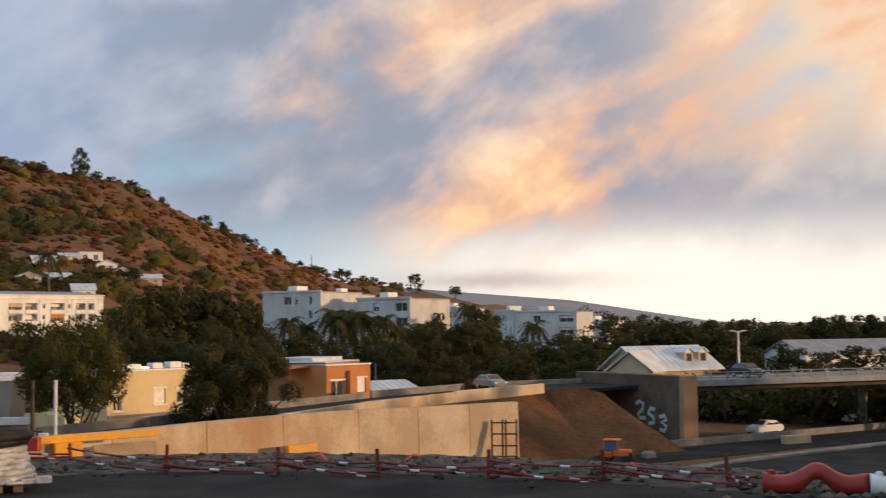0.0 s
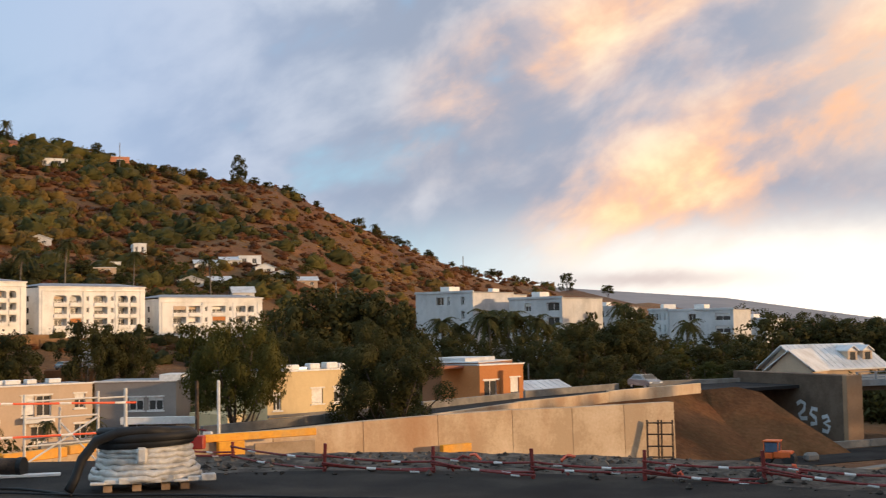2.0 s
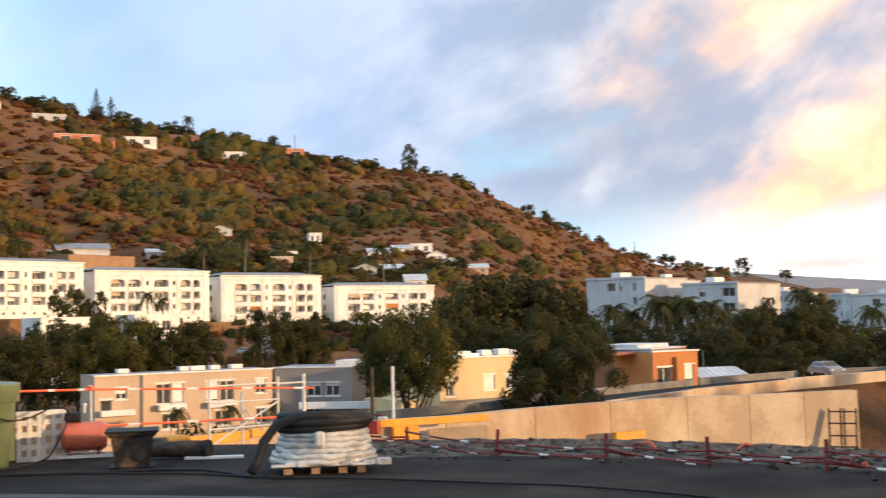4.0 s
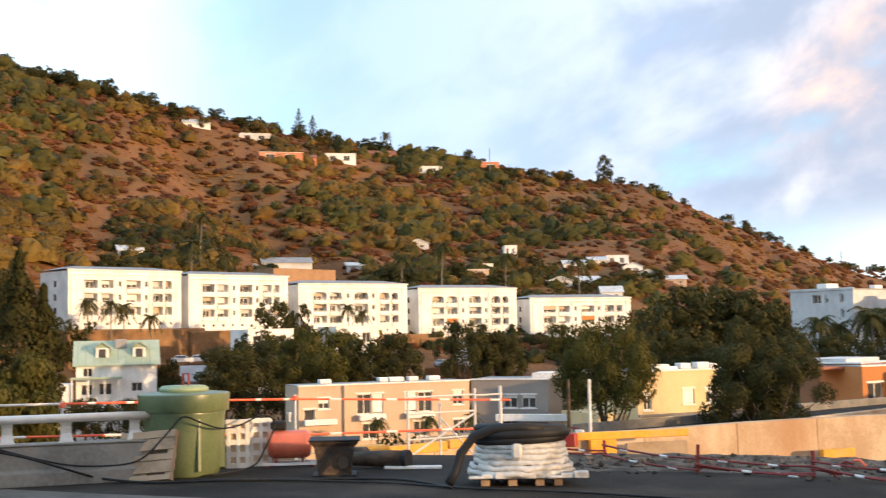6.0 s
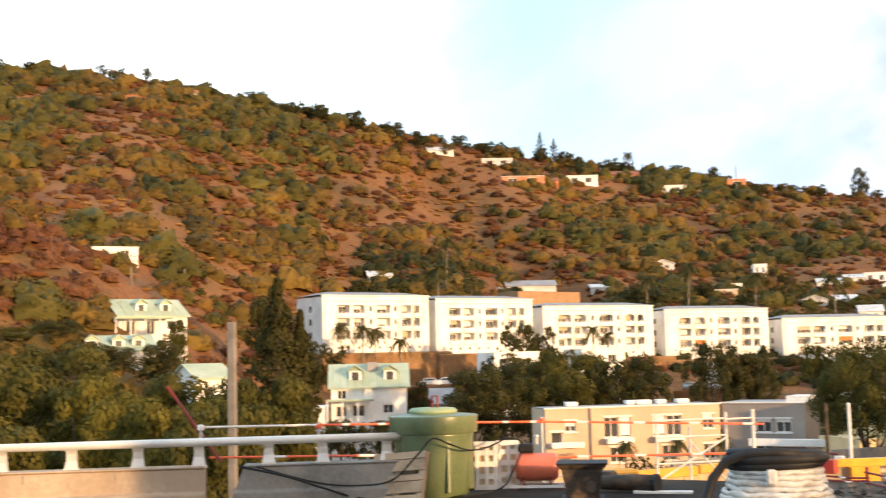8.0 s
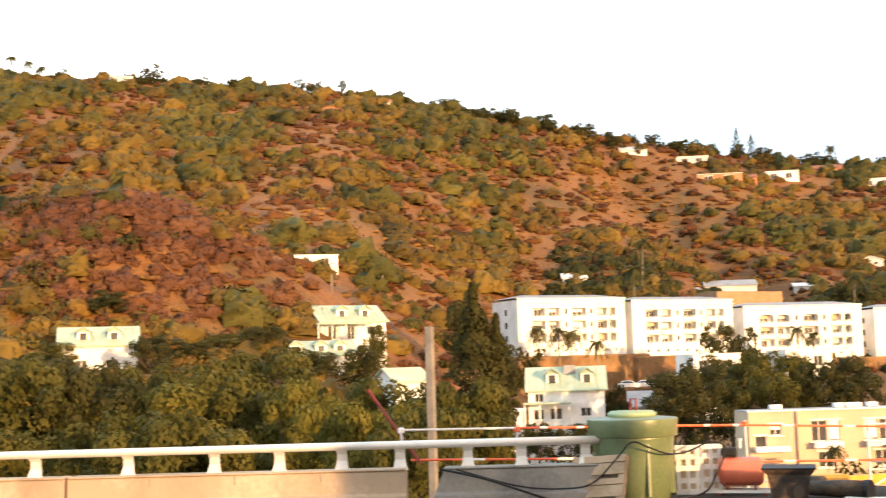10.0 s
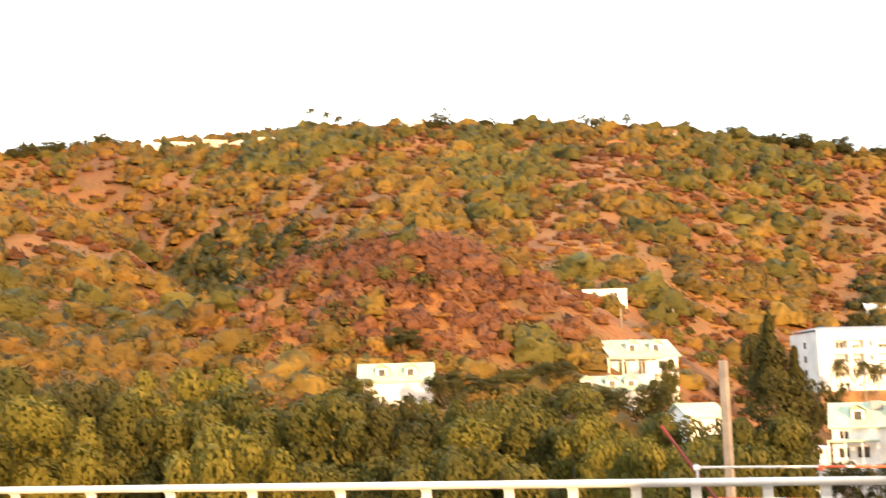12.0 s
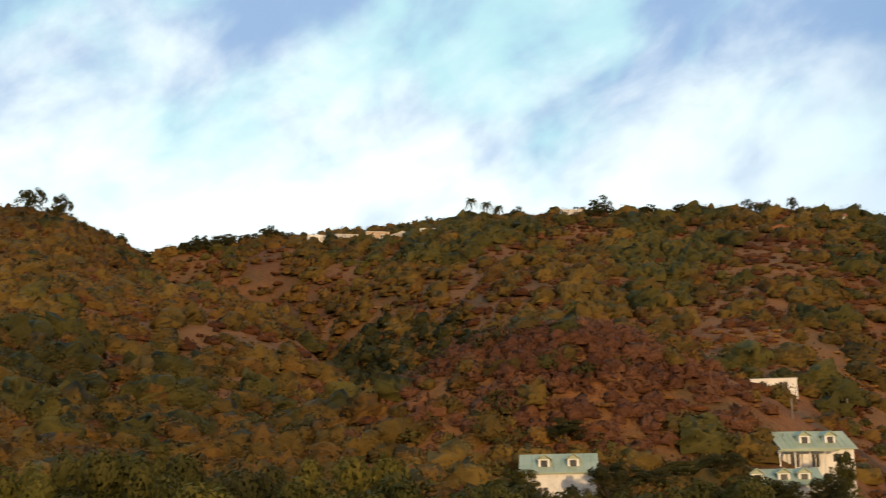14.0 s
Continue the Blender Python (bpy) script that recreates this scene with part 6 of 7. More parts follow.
# vehicles
def car(b, d, z, turn, mat, label, scale=1.0):
    root = thing("parked_car", at(b, d, z), turn, label, "car", "cars")
    prof = [(-2.0, 0.35), (-2.02, 0.75), (-1.9, 0.95), (-1.55, 1.0), (-1.05, 1.42), (0.35, 1.46), (1.1, 0.98), (1.85, 0.85), (2.02, 0.65), (2.0, 0.32)]
    bm = bmesh.new()
    sides = []
    for y, tuck in ((-0.82, 1), (0.82, 1)):
        sides.append([bm.verts.new((x, y * (0.82 if z_ > 1.05 else 1.0), z_)) for x, z_ in prof])
    bm.faces.new(sides[0])
    bm.faces.new(sides[1][::-1])
    n = len(prof)
    for k in range(n):
        bm.faces.new((sides[0][k], sides[1][k], sides[1][(k + 1) % n], sides[0][(k + 1) % n]))
    bmesh.ops.recalc_face_normals(bm, faces=bm.faces)
    bmesh.ops.bevel(bm, geom=list(bm.edges), offset=0.06, segments=2, affect="EDGES")
    part("body", bm, mat, root, smooth=False)
    for y in (-0.80, 0.80):
        s = 1 if y > 0 else -1
        bm = bmesh.new()
        bm.faces.new([bm.verts.new((x, y + s * (0.03 if zz < 1.1 else -0.10), zz)) for x, zz in ((-1.4, 1.02), (0.85, 1.02), (0.30, 1.36), (-1.0, 1.34))][:: -s])
        part("side_window", bm, PANE, root)
    for x0, x1, z0, z1, nm in ((0.48, 1.02, 1.42, 1.03, "windscreen"), (-1.50, -1.12, 1.05, 1.4, "rear_window")):
        bm = bmesh.new()
        o = 0.03 if x0 > 0 else -0.03
        bm.faces.new([bm.verts.new(v) for v in ((x0 + o, -0.62, z0 + 0.02), (x0 + o, 0.62, z0 + 0.02), (x1 + o, 0.62, z1 + 0.02), (x1 + o, -0.62, z1 + 0.02))])
        part(nm, bm, PANE, root)
    for x in (-1.25, 1.3):
        for y in (-0.8, 0.62):
            bm = lathe([(0.20, 0.0), (0.32, 0.01), (0.32, 0.17), (0.20, 0.18)], 16)
            bmesh.ops.transform(bm, matrix=Matrix.Translation((x, y + 0.18, 0.32)) @ Matrix.Rotation(radians(90), 4, "X"), verts=bm.verts)
            wheel = part("wheel", bm, TYRE, root)
            bm = lathe([(0.19, -0.01), (0.19, 0.19), (0.05, 0.2)], 10)
            bmesh.ops.transform(bm, matrix=Matrix.Translation((x, y + 0.18, 0.32)) @ Matrix.Rotation(radians(90), 4, "X"), verts=bm.verts)
            part("rim", bm, STEEL, wheel)
    for y in (-0.6, 0.6):
        part("headlight", box(1.93, 2.03, y - 0.15, y + 0.15, 0.62, 0.76, 0.02), WHITE_PAINT, root)
        part("tail_light", box(-2.04, -1.95, y - 0.12, y + 0.12, 0.7, 0.9, 0.02), RED_PAINT, root)
    return root


car(-14.75, 130.5, FLOOR + 0.06, 215, CAR_WHITE, "white hatchback on the lower road behind the barrier")
car(-18.7, 146, FLOOR + 0.06, 225, CAR_WHITE, "white car coming along the lower road")
car(-6.3, 112, FLOOR + 0.06, 205, CAR_DARK, "dark car with pale lights on the lower road")
car(-14.0, 128, -3.48, -70, CAR_DARK, "dark car crossing the bridge")
for b, d, mat, lab in ((-2.2, 119, CAR_GREY, "silver car on the ramp behind the parapet"),):
    car(b, d + 4, -4.33, -60, mat, lab)


def terrace(b0, b1, d, z):
    a, c = at(b0, d), at(b1, d)
    m, w = facing(a, c, z)
    ob = part("parking_terrace", box(-3, w + 3, -3, 8, -6.0, 0.0, 0.1), EARTH)
    ob.matrix_world = m
    return tagged(ob, "earth terrace with parked cars below the blocks", "terrace", kind="structure")


terrace(36.9, 35.2, 212, -2.4)
for b, d, z, mat, tn, lab in ((36.6, 212, -2.4, CAR_WHITE, 40, "white car parked on the terrace"), (35.8, 213, -2.4, CAR_WHITE, 35, "white van-like car parked on the terrace"), (35.1, 214, -2.4, CAR_GREY, 50, "silver car parked on the terrace")):
    car(b, d, z, tn, mat, lab)
terrace(24.6, 23.2, 225, -4.4)
for b, mat in ((24.5, CAR_GREY), (23.9, CAR_DARK), (23.3, CAR_WHITE)):
    car(b, 225, -4.4, 80, mat, "car parked in a row below the white blocks")
shed, wsh, hsh = low_building("low_pavilion", at(33.6, 213), at(31.5, 218), -7.0, 3.1, 6, WHITE, [(0.1, 0.3, 0.72, 0.9, 2, 0), (0.6, 0.8, 0.72, 0.9, 2, 0)], "low white pavilion with a flat sheet roof", TIN_WHITE)
shed, wsh, hsh = low_building("low_pavilion", at(29.5, 226), at(27.5, 232), -7.0, 3.4, 6, WHITE, [(0.1, 0.3, 0.72, 0.9, 2, 0), (0.6, 0.8, 0.72, 0.9, 2, 0)], "low white pavilion in front of the blocks", TIN_WHITE)
gabled_house(at(36.6, 168), at(35.2, 168), -6.5, 2.6, 6, 2.0, TAUPE, TIN_GREY, "small grey hip-roofed hut near parked cars", (), (), 3)
gabled_house(at(3.2, 140), at(1.2, 143), -8.5, 3.0, 7, 1.0, WHITE, TIN_WHITE, "low white shed beside the ramp", (), (), 2)
gabled_house(at(23.9, 236), at(23.3, 236), -2.5, 2.0, 4, 1.0, WHITE, TIN_WHITE, "tiny white hut between the trees", (), (), 3)


def roller():
    """Small orange site machine with a glazed cab."""
    root = thing("site_machine", at(-8.0, 103.5, FLOOR), 160, "small orange site machine with a cab and front drum", "machine")
    part("bonnet", box(-1.3, 0.2, -0.6, 0.6, 0.55, 1.15, 0.1), MACHINE, root)
    part("rear_body", box(0.2, 1.2, -0.65, 0.65, 0.5, 1.0, 0.08), MACHINE, root)
    part("cab_glass", box(-0.25, 0.85, -0.55, 0.55, 1.02, 1.85, 0.05), BLUE_CLOTH, root, "bluish glazed cab")
    part("cab_roof", box(-0.4, 1.0, -0.65, 0.65, 1.86, 2.0, 0.05), MACHINE, root)
    for x in (-0.28, 0.85):
        for y in (-0.6, 0.54):
            part("cab_post", box(x, x + 0.08, y, y + 0.07, 1.0, 1.86), MACHINE, root)
    for x, r in ((-1.05, 0.5), (0.8, 0.5)):
        bm = lathe([(0.2, -0.6), (r, -0.58), (r, 0.58), (0.2, 0.6)], 20)
        bmesh.ops.transform(bm, matrix=Matrix.Translation((x, 0, r)) @ Matrix.Rotation(radians(90), 4, "X"), verts=bm.verts)
        part("drum", bm, TYRE, root)
    return root


roller()
sk = thing("rubble_bag", at(-9.5, 106, FLOOR), 20, "torn pale sack of rubble beside the road", "sack")
part("sack", box(-0.6, 0.6, -0.4, 0.4, 0, 0.75, 0.2), CONCRETE_GREY, sk)
cb = thing("concrete_block", at(-16.1, 121.5, FLOOR), 28, "pale concrete barrier block at the roadside", "block")
part("block", box(-1.6, 1.6, -0.4, 0.4, 0, 0.85, 0.06), CONCRETE, cb)


# ---- trees, palms and scrub ----
def leaf_quads(rng, centres, normals, size, ragged=0.5):
    """Leaf clumps: one crooked three-cornered leaf at each centre; its corners, and the soft normals of the clump."""
    n = len(centres)
    nn = normals + rng.normal(0, ragged, (n, 3))
    nn /= np.linalg.norm(nn, axis=1)[:, None] + 1e-9
    ref = rng.normal(0, 1, (n, 3))
    u = np.cross(nn, ref)
    u /= np.linalg.norm(u, axis=1)[:, None] + 1e-9
    v = np.cross(nn, u)
    s = size * rng.uniform(0.6, 1.35, (n, 1))
    a, b = rng.uniform(0.5, 0.9, (n, 1)), rng.uniform(0.5, 0.9, (n, 1))
    co = np.stack([centres - u * s * a - v * s * 0.5, centres + u * s * b - v * s * 0.5, centres + v * s + u * s * (a - b)], 1)
    soft = normals * 0.8 + nn * 0.35
    soft /= np.linalg.norm(soft, axis=1)[:, None] + 1e-9
    return np.concatenate([co, np.repeat(soft[:, None, :], 3, 1)], -1).reshape(-1, 6)


def crown_points(rng, lobes, n, shell=0.45):
    lobes = np.asarray(lobes, float)
    w = lobes[:, 3] ** 2
    pick = rng.choice(len(lobes), n, p=w / w.sum())
    d = rng.normal(0, 1, (n, 3))
    d[:, 2] = d[:, 2] * 0.9 + 0.15
    d /= np.linalg.norm(d, axis=1)[:, None]
    r = lobes[pick, 3] * (1 - shell * rng.rand(n) ** 2) * rng.uniform(0.9, 1.12, n)
    return lobes[pick, :3] + d * r[:, None] * np.array([1, 1, 0.85]), d


def clump_template(around, high):
    """Directions and faces of a coarse rounded clump whose foot goes into the ground."""
    dirs = [(math.cos(2 * math.pi * k / around), math.sin(2 * math.pi * k / around), -0.35) for k in range(around)]
    for j in range(high):
        e = 1.35 * j / high
        dirs += [(math.cos(2 * math.pi * (k + 0.5 * (j % 2)) / around) * math.cos(e), math.sin(2 * math.pi * (k + 0.5 * (j % 2)) / around) * math.cos(e), math.sin(e)) for k in range(around)]
    dirs.append((0, 0, 1))
    faces = []
    for j in range(high):
        for k in range(around):
            a, b, c, d = j * around + k, j * around + (k + 1) % around, (j + 1) * around + k, (j + 1) * around + (k + 1) % around
            faces += [(a, b, d), (a, d, c)]
    last = high * around
    faces += [(last + k, last + (k + 1) % around, len(dirs) - 1) for k in range(around)]
    return np.array(dirs, float), np.array(faces)


CLUMPS = (clump_template(7, 3), clump_template(11, 5))


def clump(rng, radius, high, fine):
    """The dense mass of one bush: an uneven, lumpy mound with softened normals."""
    d, f = CLUMPS[1 if fine else 0]
    ph = rng.uniform(0, 6.28, 4)
    out = 0.78 + 0.2 * np.sin(2 * d[:, 0] * 1.6 + ph[0]) * np.sin(3 * d[:, 1] + ph[1]) + 0.13 * np.sin(6 * d[:, 0] + 5 * d[:, 2] + ph[2]) + rng.normal(0, 0.11, len(d))
    co = d * out[:, None] * np.array([radius, radius * rng.uniform(0.75, 1.15), high])
    nn = d * np.array([1, 1, radius / high * 0.8]) + rng.normal(0, 0.38, d.shape)
    nn /= np.linalg.norm(nn, axis=1)[:, None]
    return np.concatenate([co[f], nn[f]], -1).reshape(-1, 6)


def leaf_mesh(name, co, mat, corners=3):
    me = quads_mesh(name, co[:, :3], np.arange(len(co), dtype=np.int32).reshape(-1, corners), mat, smooth=co.shape[1] == 6)
    if co.shape[1] == 6:
        me.normals_split_custom_set_from_vertices(np.ascontiguousarray(co[:, 3:], np.float32))
    return me


TREE_CACHE = {}


def tree_meshes(kind, mat, level):
    """Trunk and crown of a broad tree 10 m high, one of several habits, with leaves to suit its distance."""
    key = (kind, mat.name, level)
    if key in TREE_CACHE:
        return TREE_CACHE[key]
    rng = np.random.RandomState(100 + kind)
    spread = (3.4, 4.0, 3.0, 4.4, 3.7, 3.2, 3.9)[kind]
    lobes = []
    for i in range(46):
        a, q = rng.rand() * 6.28, rng.rand() ** 0.4
        z = 2.9 + 6.1 * rng.rand() if kind % 6 else (4.3 if kind == 0 else 5.4) + (4.7 if kind == 0 else 3.7) * rng.rand()
        wide = spread * max(0.1, 1 - abs((z - (7.2 if kind == 6 else 5.4)) / (2.9 if kind == 6 else 5.2)) ** 2.2) * q
        lobes.append((math.cos(a) * wide, math.sin(a) * wide, z, rng.uniform(0.5, 1.15)))
    lobes.append((0, 0, 6.0, spread * 0.5))
    count, leaf = ((12500, 0.14), (8500, 0.15), (1900, 0.28), (21000, 0.10))[level]
    c, d = crown_points(rng, lobes, count, 0.35)
    co = leaf_quads(rng, c, d, leaf, 0.26)
    bm = bmesh.new()
    add_tube(bm, [(0, 0, -0.6), (0.05, 0.02, 0.8), (0.12, 0.05, 2.2), (0.1, 0.1, 4.2), (0, 0, 6.5)], [0.34, 0.25, 0.21, 0.16, 0.06], (10, 8, 6, 10)[level])
    for i in range((8, 6, 3, 9)[level]):
        z0 = 1.6 + 0.3 * i
        L = lobes[i]
        p0 = Vector((0.1, 0.05, z0))
        p2 = Vector((L[0], L[1], max(L[2], z0 + 1.2)))
        add_tube(bm, [p0, p0.lerp(p2, 0.45) + Vector((0, 0, -0.35)), p2], [0.13, 0.085, 0.03], (6, 5, 4, 6)[level])
    TREE_CACHE[key] = (mesh_of("trunk", bm, BARK, True), leaf_mesh("crown", co, mat))
    return TREE_CACHE[key]


def tree(b, d, top, base, width, kind, mat=LEAF_DARK, label="", group="", name="tree"):
    """A broad tree at that bearing and distance; top and base as heights, width across the crown in metres."""
    trunk, crown = tree_meshes(kind, mat, 3 if 80 < d < 90 else 0 if d < 80 else 1 if d < 200 else 2)
    ob = new(name)
    high = top - base
    sx = width / 8.2
    ob.matrix_world = Matrix.Translation(at(b, d, base)) @ Matrix.Rotation(kind * 1.7 + b, 4, "Z") @ Matrix.Diagonal((sx, sx, high / 9.6, 1))
    tagged(ob, label or "dark green broad-leaved tree among the houses", "tree", group or "trees in the town")
    for nm, me in (("trunk", trunk), ("crown", crown)):
        o = new(nm, me)
        o.parent = ob
    return ob


def eye_z(d, e):
    return EYE + d * math.tan(radians(e))


# two big trees before the cream house
tree(16.9, 84, eye_z(84, 0.3), FLOOR, 6.6, 6, LEAF_MID, "large olive-green tree with a forked trunk behind the wall")
tree(9.7, 86, eye_z(86, -0.7), FLOOR + 0.8, 8.0, 1, LEAF_DARK, "dense dark green tree hanging over the wall")
tree(10.5, 88, eye_z(88, 0.15), FLOOR + 0.8, 5.4, 4, LEAF_DARK, "tall dark green tree beside the cream house")
# trees among the town, bearing, distance, top and width
rngT = random.Random(21)
for i, (b, d, e, w, m) in enumerate((
        (34.6, 135, -0.6, 9, 0), (33.2, 140, -0.2, 8, 0), (32.0, 150, -0.3, 7, 0), (30.3, 146, 0.45, 9, 1), (29.3, 150, 0.1, 7, 1), (28.1, 148, -0.1, 8, 0), (26.6, 150, -0.15, 8, 0),
        (23.6, 165, 0.55, 7.5, 0), (22.4, 170, 0.35, 7, 0), (21.6, 172, 0.1, 6, 0), (33.3, 200, 0.15, 9, 0), (32.2, 203, 0.1, 8, 1), (29.0, 212, -0.1, 8, 1), (32.4, 226, 1.6, 8, 0), (31.2, 228, 1.4, 8, 0), (42.2, 212, 1.1, 7, 0), (41.0, 215, 0.7, 6, 0), (40.9, 132, -2.6, 5, 0), (38.3, 130, -2.9, 6, 0), (39.4, 131, -2.8, 5, 0), (37.2, 150, -1.0, 5, 0),
        (14.6, 205, 1.2, 12, 0), (13.4, 210, 1.8, 14, 0), (12.2, 215, 2.0, 14, 0), (11.0, 215, 1.6, 13, 0), (9.9, 212, 1.3, 12, 0), (9.2, 230, 1.0, 9, 0), (14.0, 175, 0.0, 9, 0), (12.6, 170, -0.6, 9, 0), (11.4, 165, -0.8, 8, 0), (8.6, 165, -0.6, 8, 0), (7.4, 175, -0.5, 10, 0), (6.4, 180, -0.4, 9, 0),
        (15.4, 235, 1.0, 9, 1), (16.2, 200, -0.4, 8, 1), (17.8, 205, 0.0, 8, 1), (19.0, 240, 0.2, 7, 1), (27.4, 205, -0.5, 8, 1), (31.2, 200, 0.0, 8, 0),
        (5.0, 170, -0.6, 8, 0), (3.4, 172, -0.5, 9, 0), (2.2, 165, -0.7, 8, 0), (0.8, 180, -0.2, 10, 0), (-0.4, 185, 0.1, 10, 0), (-1.4, 188, 0.2, 9, 0), (-2.4, 190, -0.3, 8, 0), (-3.6, 200, -1.0, 9, 1), (-4.8, 205, -1.0, 9, 0), (-5.8, 210, -0.6, 9, 0), (-6.8, 200, -0.9, 8, 0), (1.6, 150, -1.2, 6, 0), (-0.6, 150, -1.4, 7, 0), (-3.0, 160, -1.6, 7, 0), (-5.2, 165, -1.8, 7, 1), (-6.6, 160, -1.9, 6, 0), (-1.8, 240, 0.7, 10, 0), (0.4, 250, 0.5, 9, 0),
        (-8.0, 230, 0.2, 12, 0), (-9.0, 235, 0.0, 11, 0), (-10.0, 240, 0.15, 13, 0), (-11.0, 236, -0.1, 12, 0), (-12.0, 244, 0.05, 12, 0), (-13.0, 240, -0.1, 12, 0), (-14.2, 262, 0.15, 13, 0), (-15.4, 260, -0.1, 12, 0), (-16.6, 270, 0.0, 12, 0), (-17.8, 270, 0.1, 13, 0), (-18.9, 275, 0.25, 12, 0), (-20.0, 275, 0.15, 13, 0), (-21.2, 275, 0.2, 13, 0), (-22.4, 275, 0.0, 13, 0),
        (-12.3, 150, -2.5, 9, 0), (-13.4, 156, -2.4, 10, 0), (-14.8, 160, -2.3, 11, 0), (-16.2, 164, -2.3, 10, 0), (-17.6, 170, -2.4, 10, 1), (-19.2, 176, -2.3, 11, 1), (-20.8, 182, -2.3, 11, 0), (-22.6, 188, -2.3, 11, 0), (-13.8, 200, -1.2, 9, 0), (-15.8, 205, -1.1, 9, 0), (-17.2, 205, -1.4, 8, 0), (-18.8, 212, -1.2, 9, 0), (-20.6, 215, -1.0, 9, 0))):
    p = at(b, d)
    gz = max(FLOOR, land_z(p.x, p.y) - 0.3)
    top = eye_z(d, e)
    tree(b, d, max(top, gz + 3.5), gz if top - gz < 16 else top - 16, w, i % 6, (LEAF_DARK, LEAF_MID)[m], ("dark green broad-leaved tree among the houses", "olive-green tree between the houses")[m])
# tall trees added out of sight beyond the site to shade the lower ground
for i, (b, d) in enumerate(((-84, 92), (-79, 96), (-74, 100), (-69, 106), (-65, 112), (-61, 118), (-57, 126), (-53, 134), (-49, 142), (-46, 150))):
    tree(b, d, 7.0 + i % 3 + (4 if -64 < b < -56 else 1 if b > -56 else 0), FLOOR, 16, i % 6, LEAF_DARK, "unseen tall tree added to shade the lower ground", "trees beyond the site")
# one more unseen tree, added to shade the fence and red barrier
tree(-70.0, 37.3, 6.2, FLOOR, 6.5, 2, LEAF_DARK, "unseen tall tree added to shade the deck's edge", "trees beyond the site")
# a wall of trees below the parapet
for i, (b, d, e, w) in enumerate(((44.6, 62, -1.2, 7), (46.6, 60, -0.7, 8), (48.4, 66, -0.3, 9), (50.6, 70, -0.1, 8), (52.0, 62, -0.5, 8), (53.6, 72, 0.5, 10), (55.4, 66, 0.9, 10), (57.2, 72, 0.6, 9), (58.6, 64, 0.6, 10), (60.4, 76, 0.4, 8), (61.8, 64, 0.35, 9), (63.6, 70, 0.5, 8), (64.6, 62, 1.2, 10), (66.4, 72, 1.6, 10), (68.6, 66, 1.5, 10),
        (70.6, 72, 1.9, 10), (72.8, 66, 2.0, 10), (74.8, 72, 2.1, 11), (77.0, 64, 2.0, 10), (79.0, 70, 2.5, 11), (81.4, 66, 2.2, 10), (83.6, 72, 2.7, 11), (86.0, 66, 2.4, 10), (88.4, 72, 2.6, 11), (91, 66, 2.5, 11), (50.0, 52, -2.2, 7), (54.6, 52, -1.6, 8), (59.4, 50, -1.4, 8), (64.0, 52, -1.0, 8), (69.0, 50, -0.4, 8), (46.4, 48, -2.6, 6))):
    tree(b, d, eye_z(d, e) + (0.9, -0.8, 0.3, -1.2, 0.6)[i % 5], FLOOR, w * (0.92, 0.8, 0.86)[i % 3], i % 5 + 1, (LEAF_MID, LEAF_OLIVE_NEAR, LEAF_MID, LEAF_DARK, LEAF_OLIVE_NEAR, LEAF_MID, LEAF_MID)[i % 7], "leafy olive-green tree below the parapet", "trees below the parapet")


def conifer(b, d, top, base, width, label, n=5200):
    """Dark column of drooping branches."""
    rng = np.random.RandomState(int(abs(b) * 10))
    root = thing("conifer", at(b, d, base), 0, label, "tree")
    H = top - base
    part("trunk", tube([(0, 0, -0.4), (0, 0, H * 0.5), (0, 0, H * 0.97)], [0.32, 0.2, 0.03], 8), BARK, root)
    z = rng.rand(n) ** 0.85
    prof = np.minimum(1.0, (1.02 - z) * 2.4) * (0.75 + 0.25 * np.sin(z * 46 + rng.rand(n)))
    a = rng.rand(n) * 2 * np.pi
    r = width / 2 * prof * np.sqrt(rng.uniform(0.25, 1.0, n))
    c = np.stack([np.cos(a) * r, np.sin(a) * r, 0.6 + z * (H - 0.6) - 0.15 * r], 1)
    nrm = np.stack([np.cos(a), np.sin(a), np.full(n, -0.2)], 1)
    o = new("foliage", leaf_mesh("foliage", leaf_quads(rng, c, nrm, 0.24, 0.8), LEAF_DARK))
    o.parent = root
    return root


conifer(43.75, 112, eye_z(112, 3.9), FLOOR, 6.2, "tall dark conifer rising behind the utility pole")
conifer(42.7, 114, eye_z(114, 2.4), FLOOR, 4.0, "dark conifer beside a taller one")


PALM_CACHE = {}


